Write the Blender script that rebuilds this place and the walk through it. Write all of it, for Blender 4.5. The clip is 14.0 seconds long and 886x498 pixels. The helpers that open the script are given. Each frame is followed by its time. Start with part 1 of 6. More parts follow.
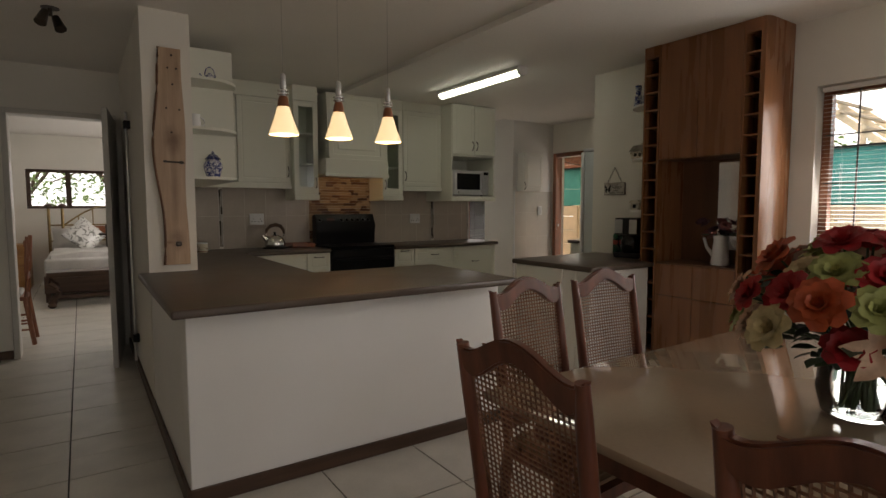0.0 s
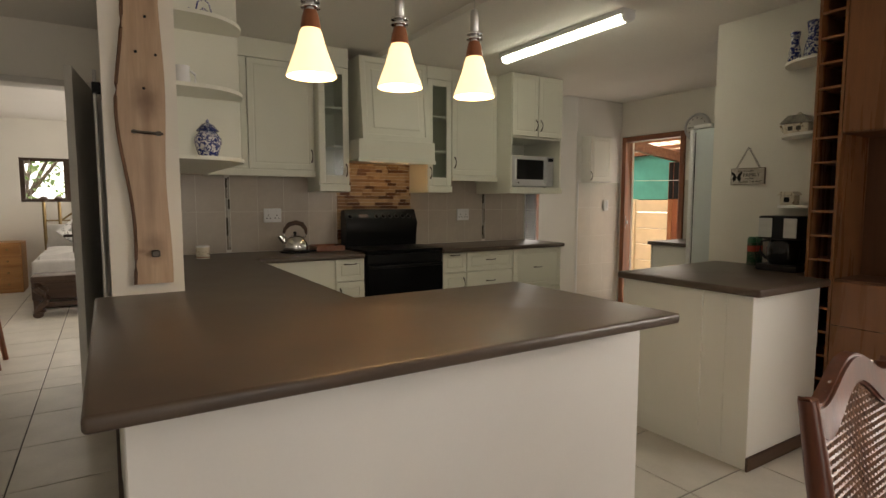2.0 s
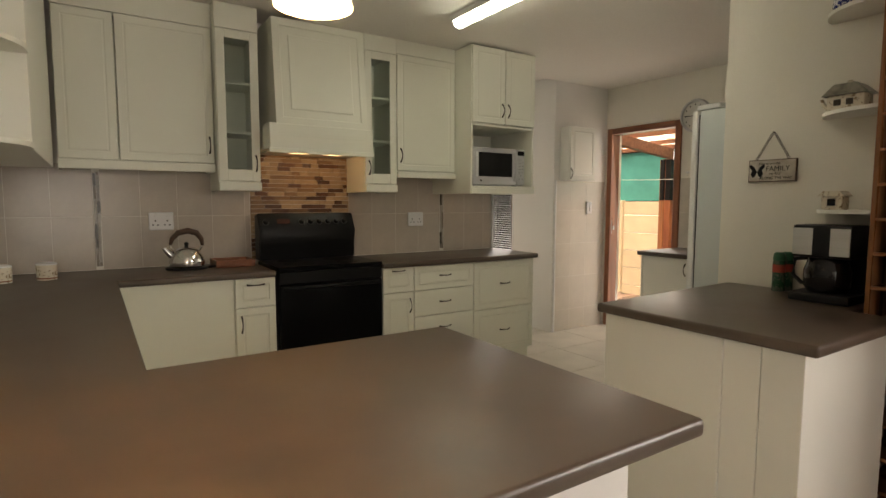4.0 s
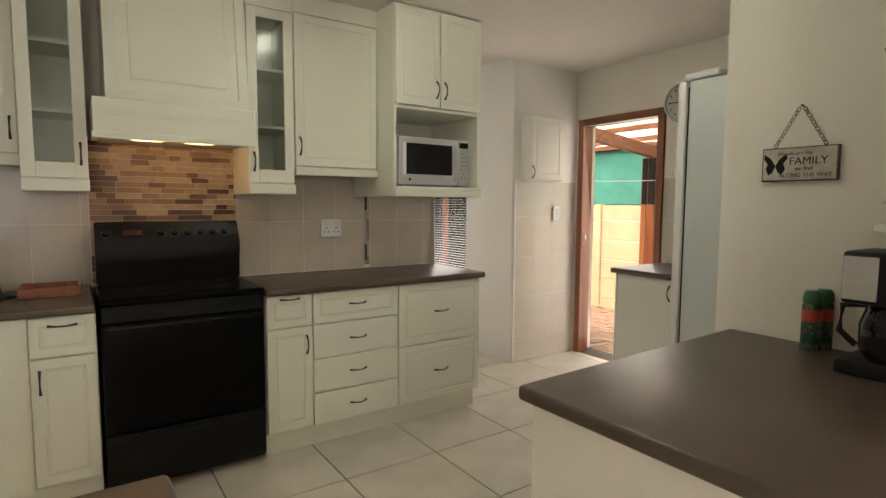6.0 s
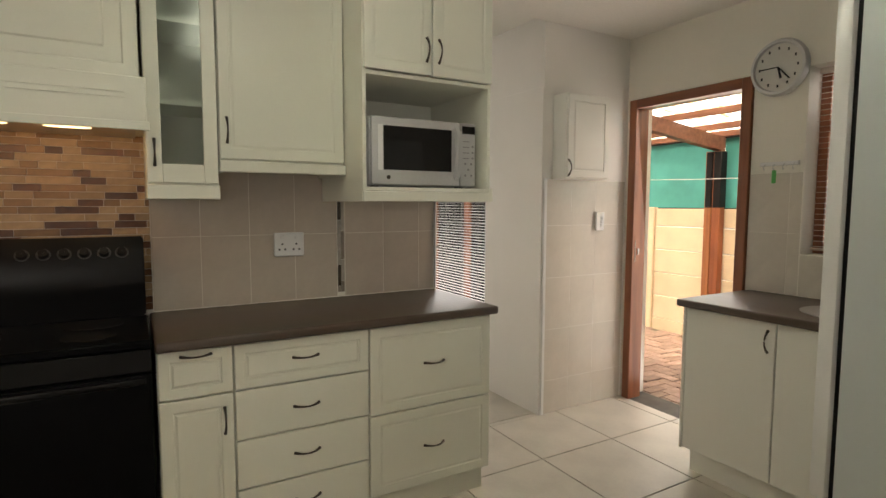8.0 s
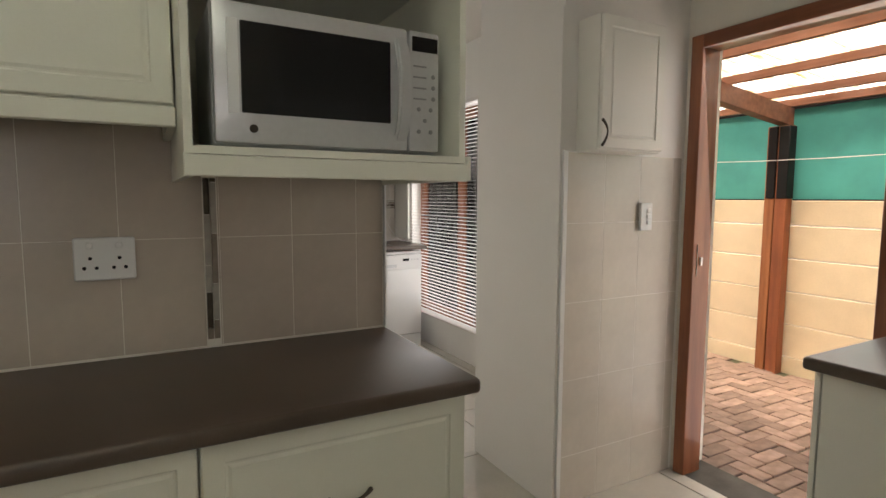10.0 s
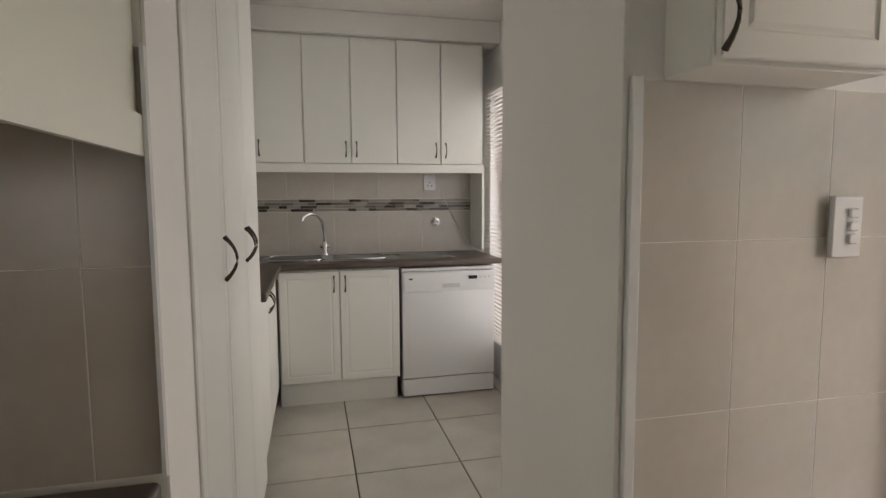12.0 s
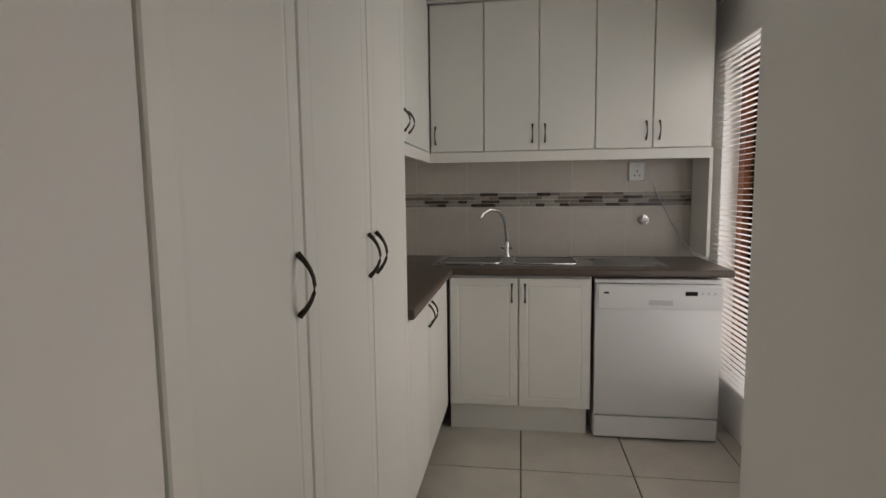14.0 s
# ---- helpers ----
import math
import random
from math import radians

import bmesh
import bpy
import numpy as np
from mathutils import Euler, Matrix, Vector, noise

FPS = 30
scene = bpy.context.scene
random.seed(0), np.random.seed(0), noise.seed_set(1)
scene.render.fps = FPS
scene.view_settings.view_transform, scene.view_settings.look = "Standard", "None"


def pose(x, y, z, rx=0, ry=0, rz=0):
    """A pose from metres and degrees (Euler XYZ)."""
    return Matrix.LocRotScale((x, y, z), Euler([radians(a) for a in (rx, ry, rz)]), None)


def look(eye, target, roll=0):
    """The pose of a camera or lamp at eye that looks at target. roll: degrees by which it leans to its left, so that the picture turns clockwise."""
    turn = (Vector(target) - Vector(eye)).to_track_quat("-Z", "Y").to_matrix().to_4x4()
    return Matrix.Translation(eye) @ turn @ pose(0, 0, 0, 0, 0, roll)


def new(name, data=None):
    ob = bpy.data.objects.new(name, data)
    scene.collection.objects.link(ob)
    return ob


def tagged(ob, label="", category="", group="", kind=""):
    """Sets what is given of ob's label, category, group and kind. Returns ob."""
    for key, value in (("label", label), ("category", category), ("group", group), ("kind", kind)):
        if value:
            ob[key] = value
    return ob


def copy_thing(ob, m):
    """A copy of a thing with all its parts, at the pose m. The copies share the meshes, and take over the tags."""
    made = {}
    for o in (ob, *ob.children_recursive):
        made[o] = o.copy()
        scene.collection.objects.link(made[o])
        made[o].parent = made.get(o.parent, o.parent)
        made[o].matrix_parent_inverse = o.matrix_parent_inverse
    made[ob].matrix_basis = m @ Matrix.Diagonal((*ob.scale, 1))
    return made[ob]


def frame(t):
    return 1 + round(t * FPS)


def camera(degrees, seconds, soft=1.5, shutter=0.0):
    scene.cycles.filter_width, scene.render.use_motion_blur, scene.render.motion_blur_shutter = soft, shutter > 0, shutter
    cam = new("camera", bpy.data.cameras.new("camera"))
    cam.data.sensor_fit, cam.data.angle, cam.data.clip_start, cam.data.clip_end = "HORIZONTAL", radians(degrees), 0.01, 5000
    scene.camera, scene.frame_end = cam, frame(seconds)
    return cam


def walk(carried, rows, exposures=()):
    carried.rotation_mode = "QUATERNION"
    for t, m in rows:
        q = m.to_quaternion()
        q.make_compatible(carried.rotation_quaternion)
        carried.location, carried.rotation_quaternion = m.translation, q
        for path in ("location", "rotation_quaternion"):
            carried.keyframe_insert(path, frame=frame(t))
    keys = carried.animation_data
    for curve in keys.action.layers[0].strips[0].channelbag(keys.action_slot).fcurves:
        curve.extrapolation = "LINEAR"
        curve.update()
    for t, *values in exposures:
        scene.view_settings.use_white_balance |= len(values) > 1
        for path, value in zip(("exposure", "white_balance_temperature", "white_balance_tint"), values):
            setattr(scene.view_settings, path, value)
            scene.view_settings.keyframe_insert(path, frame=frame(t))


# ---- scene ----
cam = camera(78.7, 14.0)
PATH = [
    (0, (1.585, 0.573, 1.313), (2.693, 2.231, 1.159), -0.07),
    (0.5, (1.619, 0.887, 1.316), (2.700, 2.562, 1.156), -0.00),
    (1, (1.699, 1.217, 1.312), (2.764, 2.901, 1.144), 0.06),
    (1.5, (1.785, 1.499, 1.301), (2.843, 3.188, 1.129), 0.04),
    (2, (1.926, 1.740, 1.308), (2.977, 3.432, 1.133), 0.03),
    (2.5, (2.109, 1.927, 1.311), (3.161, 3.619, 1.137), -0.10),
    (3, (2.322, 2.086, 1.304), (3.378, 3.776, 1.132), -0.11),
    (5.5, (3.338, 2.795, 1.341), (4.462, 4.441, 1.169), 0.32),
    (6, (3.589, 2.921, 1.340), (4.711, 4.568, 1.174), 0.31),
    (6.25, (3.714, 2.942, 1.352), (4.837, 4.588, 1.184), 0.28),
    (6.5, (3.805, 3.054, 1.362), (4.922, 4.704, 1.193), 0.28),
    (7, (4.018, 3.203, 1.355), (5.121, 4.863, 1.194), 0.25),
    (7.5, (4.188, 3.375, 1.343), (5.233, 5.073, 1.182), 0.12),
    (8, (4.328, 3.630, 1.371), (5.320, 5.359, 1.208), 0.16),
    (8.6, (4.463, 3.931, 1.382), (5.452, 5.659, 1.206), 0.20),
    (9.3, (4.753, 4.268, 1.367), (5.723, 6.007, 1.178), 0.22),
    (10.5, (5.344, 4.780, 1.338), (6.267, 6.544, 1.151), 0.20),
    (11, (5.617, 4.995, 1.354), (6.452, 6.803, 1.168), 0.08),
    (11.5, (5.868, 5.214, 1.323), (6.545, 7.086, 1.144), -0.12),
    (12, (6.033, 5.416, 1.323), (6.5, 7.351, 1.139), -0.33),
    (12.5, (6.119, 5.587, 1.344), (6.424, 7.554, 1.155), -0.49),
    (13, (6.167, 5.743, 1.346), (6.299, 7.73, 1.153), -0.65),
    (13.5, (6.196, 5.873, 1.338), (6.102, 7.861, 1.138), -0.71),
    (14, (6.202, 5.979, 1.335), (5.917, 7.948, 1.126), -0.7),
]
walk(cam, [(t, look(eye, target, roll)) for t, eye, target, roll in PATH], [(0.0, -0.43, 6850, 14), (1.0, 0.0, 7100, 13), (2.0, 0.38, 7200, 13), (3.0, 0.58, 7250, 13), (5.5, 1.1, 6950, 12), (6.5, 1.18, 6750, 12), (8.0, 1.0, 6800, 12), (10.5, 0.53, 6400, 12), (12.0, 0.28, 6350, 13), (13.0, 0.2, 6350, 13), (14.0, -0.08, 6350, 13)])

# ---- world, lights, exposure ----
world = bpy.data.worlds.new("world")
scene.world = world
world.use_nodes = True
wn = world.node_tree.nodes
sky = wn.new("ShaderNodeTexSky")
sky.sky_type, sky.sun_disc, sky.sun_elevation, sky.sun_rotation = "NISHITA", False, radians(67), radians(290)
sky.dust_density, sky.air_density, sky.ozone_density = 8.0, 1.0, 0.6
wn["Background"].inputs["Strength"].default_value = 0.30
world.node_tree.links.new(sky.outputs[0], wn["Background"].inputs[0])

sun = new("sun", bpy.data.lights.new("sun", "SUN"))
sun.data.energy, sun.data.angle, sun.data.color = 3.0, radians(14), (1.0, 0.96, 0.9)
sun.matrix_world = look((1.5, 3.5, 18), (8.7, 6, 0))


def area_lamp(name, eye, target, sx, sy, power, colour):
    lamp = bpy.data.lights.new(name, "AREA")
    lamp.shape, lamp.size, lamp.size_y, lamp.energy, lamp.color = "RECTANGLE", sx, sy, power, colour
    ob = new(name, lamp)
    ob.matrix_world = look(eye, target)
    return ob


DAY = (1.0, 0.98, 0.95)
area_lamp("daylight_patio_door", (2.2, -2.45, 1.2), (2.6, 1.5, 0.4), 1.7, 2.1, 27, DAY)
area_lamp("daylight_dining_window", (5.612, 1.36, 1.46), (0, 1.36, -0.8), 1.5, 1.1, 40, DAY)
area_lamp("daylight_kitchen_door", (7.5, 5.86, 1.05), (4, 5.5, 0.6), 0.8, 2.0, 3.2, DAY)
area_lamp("daylight_kitchen_window", (7.52, 4.68, 1.6), (4, 4.68, 1.2), 0.9, 0.9, 2.5, DAY)
area_lamp("daylight_scullery_window", (7.415, 8.3, 1.2), (4, 8.3, 1.1), 1.9, 1.7, 15, DAY)
area_lamp("daylight_bedroom_window", (1.6, 12.06, 1.65), (1.6, 8, 0.9), 1.7, 0.65, 6, DAY)
# Added fill lamp at an unseen side window, to brighten the bedroom
area_lamp("daylight_bedroom_side_window", (3.86, 9.4, 1.5), (1.0, 9.4, 0.8), 1.7, 1.1, 50, DAY)


def bulb(name, at, power, radius, colour):
    lamp = bpy.data.lights.new(name, "POINT")
    lamp.energy, lamp.shadow_soft_size, lamp.color = power, radius, colour
    ob = new(name, lamp)
    ob.location = at
    return ob


for bx_ in (2.481, 2.786, 3.091):
    bulb("pendant_bulb", (bx_, 3.40, 1.735), 2.3, 0.03, (1.0, 0.66, 0.34))
for bx_ in (3.90, 4.14):
    bulb("hood_bulb", (bx_, 5.98, 1.60), 0.30, 0.025, (1.0, 0.57, 0.24))

# ---- materials ----


def paint(name, colour, rough=0.5, var=0.06, scale=3.0, bump=0.02, bscale=80.0, metal=0.0, second=None, stretch=(1, 1, 1), coat=0.0, piece=0.0, fine=0.03):
    """A surface colour with broad and fine unevenness, faint relief and, for pieces, a shift per object."""
    m = bpy.data.materials.new(name)
    m.use_nodes = True
    nt = m.node_tree
    b = nt.nodes["Principled BSDF"]
    tc = nt.nodes.new("ShaderNodeTexCoord")
    mp = nt.nodes.new("ShaderNodeMapping")
    mp.inputs["Scale"].default_value = stretch
    nt.links.new(tc.outputs["Object"], mp.inputs[0])
    n1 = nt.nodes.new("ShaderNodeTexNoise")
    n1.inputs["Scale"].default_value, n1.inputs["Detail"].default_value = scale, 6
    n2 = nt.nodes.new("ShaderNodeTexNoise")
    n2.inputs["Scale"].default_value, n2.inputs["Detail"].default_value = bscale, 3
    for n in (n1, n2):
        nt.links.new(mp.outputs[0], n.inputs["Vector"])
    ramp = nt.nodes.new("ShaderNodeMix")
    ramp.data_type = "RGBA"
    dark = second or tuple(max(0, c * (1 - 2 * var)) for c in colour)
    ramp.inputs[6].default_value, ramp.inputs[7].default_value = (*dark, 1), (*colour, 1)
    mr = nt.nodes.new("ShaderNodeMapRange")
    mr.inputs[1].default_value, mr.inputs[2].default_value = 0.36, 0.64
    nt.links.new(n1.outputs["Fac"], mr.inputs[0])
    nt.links.new(mr.outputs[0], ramp.inputs[0])
    hsv = nt.nodes.new("ShaderNodeHueSaturation")
    nt.links.new(ramp.outputs[2], hsv.inputs["Color"])
    val = nt.nodes.new("ShaderNodeMapRange")
    val.inputs[3].default_value, val.inputs[4].default_value = 1 - fine * 2, 1 + fine * 2
    nt.links.new(n2.outputs["Fac"], val.inputs[0])
    last = val.outputs[0]
    if piece:
        oi = nt.nodes.new("ShaderNodeObjectInfo")
        pr = nt.nodes.new("ShaderNodeMapRange")
        pr.inputs[3].default_value, pr.inputs[4].default_value = 1 - piece, 1 + piece
        nt.links.new(oi.outputs["Random"], pr.inputs[0])
        mul = nt.nodes.new("ShaderNodeMath")
        mul.operation = "MULTIPLY"
        nt.links.new(last, mul.inputs[0])
        nt.links.new(pr.outputs[0], mul.inputs[1])
        last = mul.outputs[0]
    nt.links.new(last, hsv.inputs["Value"])
    nt.links.new(hsv.outputs[0], b.inputs["Base Color"])
    rr = nt.nodes.new("ShaderNodeMapRange")
    rr.inputs[3].default_value, rr.inputs[4].default_value = max(0.02, rough - 0.06), min(1, rough + 0.06)
    nt.links.new(n1.outputs["Fac"], rr.inputs[0])
    nt.links.new(rr.outputs[0], b.inputs["Roughness"])
    b.inputs["Metallic"].default_value = metal
    b.inputs["Coat Weight"].default_value = coat
    if bump:
        bp = nt.nodes.new("ShaderNodeBump")
        bp.inputs["Strength"].default_value, bp.inputs["Distance"].default_value = bump * 5, 0.002
        nt.links.new(n2.outputs["Fac"], bp.inputs["Height"])
        nt.links.new(bp.outputs[0], b.inputs["Normal"])
    return m


def glow(name, colour, strength, base=(0.9, 0.88, 0.8)):
    m = paint(name, base, 0.3, var=0.01, bump=0)
    b = m.node_tree.nodes["Principled BSDF"]
    b.inputs["Emission Color"].default_value = (*colour, 1)
    b.inputs["Emission Strength"].default_value = strength
    return m


def clear(name, colour=(1, 1, 1), rough=0.0, alpha=0.12):
    """Thin pane glass: mostly see-through, with a gloss."""
    m = bpy.data.materials.new(name)
    m.use_nodes = True
    nt = m.node_tree
    out = nt.nodes["Material Output"]
    tr = nt.nodes.new("ShaderNodeBsdfTransparent")
    tr.inputs[0].default_value = (*colour, 1)
    gl = nt.nodes.new("ShaderNodeBsdfGlossy")
    gl.inputs["Roughness"].default_value = rough
    mx = nt.nodes.new("ShaderNodeMixShader")
    fr = nt.nodes.new("ShaderNodeFresnel")
    fr.inputs[0].default_value = 1.45
    nt.links.new(fr.outputs[0], mx.inputs[0])
    nt.links.new(tr.outputs[0], mx.inputs[1])
    nt.links.new(gl.outputs[0], mx.inputs[2])
    nt.links.new(mx.outputs[0], out.inputs[0])
    return m


def wood(name, light, dark, rough=0.35, along="z", scale=1.0, coat=0.0, bump=0.02, piece=0.0):
    s = {"x": (0.7, 9, 9), "y": (9, 0.7, 9), "z": (9, 9, 0.7)}[along]
    return paint(name, light, rough, scale=2.2 * scale, second=dark, stretch=s, bscale=22 * scale, bump=bump, coat=coat, piece=piece, fine=0.08)


M = {}
M["wall"] = paint("wall_paint", (0.80, 0.77, 0.70), 0.75, var=0.03, scale=1.5, bump=0.003, bscale=90, fine=0.01)
M["wall_white"] = paint("wall_white", (0.84, 0.82, 0.79), 0.6, var=0.02, scale=1.5, bump=0.002, bscale=90, fine=0.008)
M["ceiling"] = paint("ceiling_paint", (0.82, 0.79, 0.74), 0.8, var=0.02, scale=1.0, bump=0.03)
M["cab"] = paint("cabinet_cream", (0.80, 0.80, 0.70), 0.38, var=0.015, scale=2.0, bump=0.006, bscale=200, fine=0.01)
M["cab2"] = paint("cabinet_white", (0.83, 0.82, 0.77), 0.4, var=0.015, scale=2.0, bump=0.006, bscale=200, fine=0.01)
M["top"] = paint("worktop_laminate", (0.102, 0.073, 0.055), 0.36, var=0.12, scale=6, bump=0.03, bscale=420, fine=0.10)
M["grout"] = paint("grout", (0.11, 0.10, 0.085), 0.9, var=0.2, scale=5, bump=0.1)
M["tile"] = paint("floor_tile", (0.62, 0.58, 0.51), 0.40, var=0.07, scale=4, bump=0.006, bscale=60, piece=0.04, fine=0.03)
M["wtile"] = paint("wall_tile", (0.63, 0.585, 0.525), 0.22, var=0.03, scale=5, bump=0.01, bscale=30, piece=0.025)
# Wall tile darkened: the shade under the wall cabinets is in its colour
M["wtile_shaded"] = paint("wall_tile_shaded", (0.54, 0.475, 0.405), 0.24, var=0.04, scale=5, bump=0.01, bscale=30, piece=0.03)
M["wtile_g"] = paint("wall_grout", (0.68, 0.63, 0.56), 0.85, var=0.06, bump=0.08)
M["skirt"] = wood("dark_skirting", (0.085, 0.045, 0.026), (0.05, 0.024, 0.013), 0.45, "x")
M["jamb"] = wood("meranti", (0.30, 0.105, 0.045), (0.19, 0.06, 0.025), 0.35, "z", coat=0.2)
M["jamb_x"] = wood("meranti_across", (0.30, 0.105, 0.045), (0.19, 0.06, 0.025), 0.35, "y", coat=0.2)
M["black"] = paint("black_enamel", (0.006, 0.006, 0.0065), 0.30, var=0.1, bump=0.0, fine=0.02)
M["black_glass"] = paint("black_glass", (0.008, 0.008, 0.0085), 0.08, var=0.0, bump=0.0, fine=0.0)
M["oven_glass"] = paint("oven_glass", (0.004, 0.004, 0.0045), 0.30, var=0.0, bump=0.0, fine=0.0)
M["black_matt"] = paint("black_plastic", (0.015, 0.015, 0.016), 0.45, bump=0.02)
M["chrome"] = paint("chrome", (0.75, 0.75, 0.76), 0.12, metal=1.0, var=0.02, bump=0)
M["steel"] = paint("brushed_steel", (0.60, 0.60, 0.60), 0.3, metal=1.0, var=0.04, stretch=(1, 1, 30), bump=0.01)
M["silver"] = paint("silver_plastic", (0.60, 0.60, 0.61), 0.30, metal=0.35, var=0.02, bump=0.003)
M["pewter"] = paint("dark_pewter", (0.10, 0.085, 0.07), 0.35, metal=0.9, var=0.2, bump=0.02)
M["white"] = paint("white_enamel", (0.82, 0.82, 0.82), 0.25, var=0.01, bump=0.0, fine=0.005)
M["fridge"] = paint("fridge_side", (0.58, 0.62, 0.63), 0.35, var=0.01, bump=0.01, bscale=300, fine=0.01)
M["beech"] = wood("beech_veneer", (0.24, 0.10, 0.039), (0.185, 0.075, 0.029), 0.28, "z", 0.7)
# Darker copy of the beech, with the niche's shade put into its colour
M["beech_shade"] = wood("beech_veneer_shaded", (0.15, 0.066, 0.03), (0.11, 0.047, 0.021), 0.5, "z", 0.7)
M["mahog"] = wood("chair_wood", (0.20, 0.06, 0.03), (0.11, 0.031, 0.016), 0.36, "z", coat=0.1)
M["cane"] = paint("woven_cane", (0.31, 0.145, 0.08), 0.45, var=0.2, scale=20, bump=0.05)
M["pine"] = wood("pale_plank", (0.43, 0.265, 0.15), (0.26, 0.14, 0.07), 0.5, "z", 0.6, bump=0.03)
M["glass"] = clear("window_glass")
M["pendant"] = glow("opal_glass_lit", (1.0, 0.70, 0.36), 1.25, (0.9, 0.85, 0.72))
M["tube"] = glow("tube_diffuser_lit", (0.95, 1.0, 0.82), 8.8)
M["halo"] = glow("hood_lamp_lit", (1.0, 0.70, 0.34), 1.6)

M["oven_glass"].node_tree.nodes["Principled BSDF"].inputs["Specular IOR Level"].default_value = 0.05
for key, gloss in (("black", 0.2), ("black_glass", 0.4), ("black_matt", 0.14)):
    M[key].node_tree.nodes["Principled BSDF"].inputs["Specular IOR Level"].default_value = gloss

# ---- building helpers ----
ORIGIN = {}


def box(bm, x0, x1, y0, y1, z0, z1, bevel=0.0, seg=1):
    g = bmesh.ops.create_cube(bm, size=1.0)
    vs = g["verts"]
    bmesh.ops.scale(bm, vec=(abs(x1 - x0), abs(y1 - y0), abs(z1 - z0)), verts=vs)
    bmesh.ops.translate(bm, vec=((x0 + x1) / 2, (y0 + y1) / 2, (z0 + z1) / 2), verts=vs)
    if bevel:
        es = list({e for v in vs for e in v.link_edges})
        bmesh.ops.bevel(bm, geom=es, offset=bevel, segments=seg, affect="EDGES", profile=0.5)
    return bm


def boxes(*specs):
    bm = bmesh.new()
    for s in specs:
        box(bm, *s)
    return bm


def cyl(bm, a, b, r, r2=None, n=12):
    """A rod from a to b."""
    a, b = Vector(a), Vector(b)
    d = b - a
    g = bmesh.ops.create_cone(bm, cap_ends=True, segments=n, radius1=r, radius2=r if r2 is None else r2, depth=d.length)
    m = Matrix.Translation((a + b) / 2) @ d.to_track_quat("Z", "Y").to_matrix().to_4x4()
    bmesh.ops.transform(bm, matrix=m, verts=g["verts"])
    return bm


def lathe(bm, centre, profile, n=24, axis="z"):
    """A turned body: profile of (radius, height) about an upright axis."""
    cx, cy, cz = centre
    rings = []
    for r, h in profile:
        ring = []
        for i in range(n):
            a = 2 * math.pi * i / n
            p = (r * math.cos(a), r * math.sin(a), h)
            if axis == "y":
                p = (p[0], p[2], p[1])
            if axis == "x":
                p = (p[2], p[0], p[1])
            ring.append(bm.verts.new((cx + p[0], cy + p[1], cz + p[2])))
        rings.append(ring)
    for r0, r1 in zip(rings, rings[1:]):
        for i in range(n):
            bm.faces.new((r0[i], r0[(i + 1) % n], r1[(i + 1) % n], r1[i]))
    bm.faces.new(rings[0][::-1])
    bm.faces.new(rings[-1])
    bmesh.ops.recalc_face_normals(bm, faces=bm.faces)
    return bm


def tube(bm, pts, r, n=8):
    """A bent rod along points."""
    pts = [Vector(p) for p in pts]
    rings = []
    up = Vector((0.013, 0.021, 1))
    for i, p in enumerate(pts):
        d = (pts[min(i + 1, len(pts) - 1)] - pts[max(i - 1, 0)]).normalized()
        s = d.cross(up)
        if s.length < 0.05:
            s = d.cross(Vector((1, 0.03, 0)))
        s.normalize()
        u = s.cross(d).normalized()
        rr = r[i] if isinstance(r, (list, tuple)) else r
        rings.append([bm.verts.new(p + rr * (math.cos(2 * math.pi * k / n) * s + math.sin(2 * math.pi * k / n) * u)) for k in range(n)])
    for r0, r1 in zip(rings, rings[1:]):
        for k in range(n):
            bm.faces.new((r0[k], r0[(k + 1) % n], r1[(k + 1) % n], r1[k]))
    bm.faces.new(rings[0][::-1])
    bm.faces.new(rings[-1])
    bmesh.ops.recalc_face_normals(bm, faces=bm.faces)
    return bm


def plate(bm, outline, axis, a, b):
    """A flat outline of 2D points pulled from a to b along an axis (x: points are y,z; y: x,z; z: x,y)."""
    def at(p, d):
        return {"x": (d, p[0], p[1]), "y": (p[0], d, p[1]), "z": (p[0], p[1], d)}[axis]
    lo = [bm.verts.new(at(p, a)) for p in outline]
    hi = [bm.verts.new(at(p, b)) for p in outline]
    n = len(outline)
    for i in range(n):
        bm.faces.new((lo[i], lo[(i + 1) % n], hi[(i + 1) % n], hi[i]))
    bm.faces.new(lo[::-1])
    bm.faces.new(hi)
    bmesh.ops.recalc_face_normals(bm, faces=bm.faces)
    return bm


def smooth_mesh(me, angle=40):
    for p in me.polygons:
        p.use_smooth = True
    me.set_sharp_from_angle(angle=radians(angle))


def mesh_of(bm, name, material, smooth=True):
    me = bpy.data.meshes.new(name)
    bm.to_mesh(me)
    bm.free()
    me.materials.append(material)
    if smooth:
        smooth_mesh(me)
    return me


def thing(name, at, label="", category="", group=""):
    """A top-level thing: an empty at its base."""
    ob = new(name)
    ob.empty_display_size = 0.05
    ob.location = at
    ORIGIN[ob.name] = Vector(at)
    return tagged(ob, label, category, group)


def part(name, bm, material, parent, label="", smooth=True):
    o = ORIGIN[parent.name]
    bmesh.ops.translate(bm, vec=-o, verts=bm.verts)
    ob = new(name, mesh_of(bm, name, material, smooth))
    ob.parent = parent
    ORIGIN[ob.name] = o
    return tagged(ob, label) if label else ob


def solid(name, bm, material, label="", category="", group="", kind="", smooth=True):
    """A thing or piece of the setting that is one mesh."""
    ob = new(name, mesh_of(bm, name, material, smooth))
    ORIGIN[ob.name] = Vector((0, 0, 0))
    return tagged(ob, label, category, group, kind)


def piece_of(mesh, name, parent, at):
    """One of many alike pieces on shared mesh data."""
    ob = new(name, mesh)
    ob.parent = parent
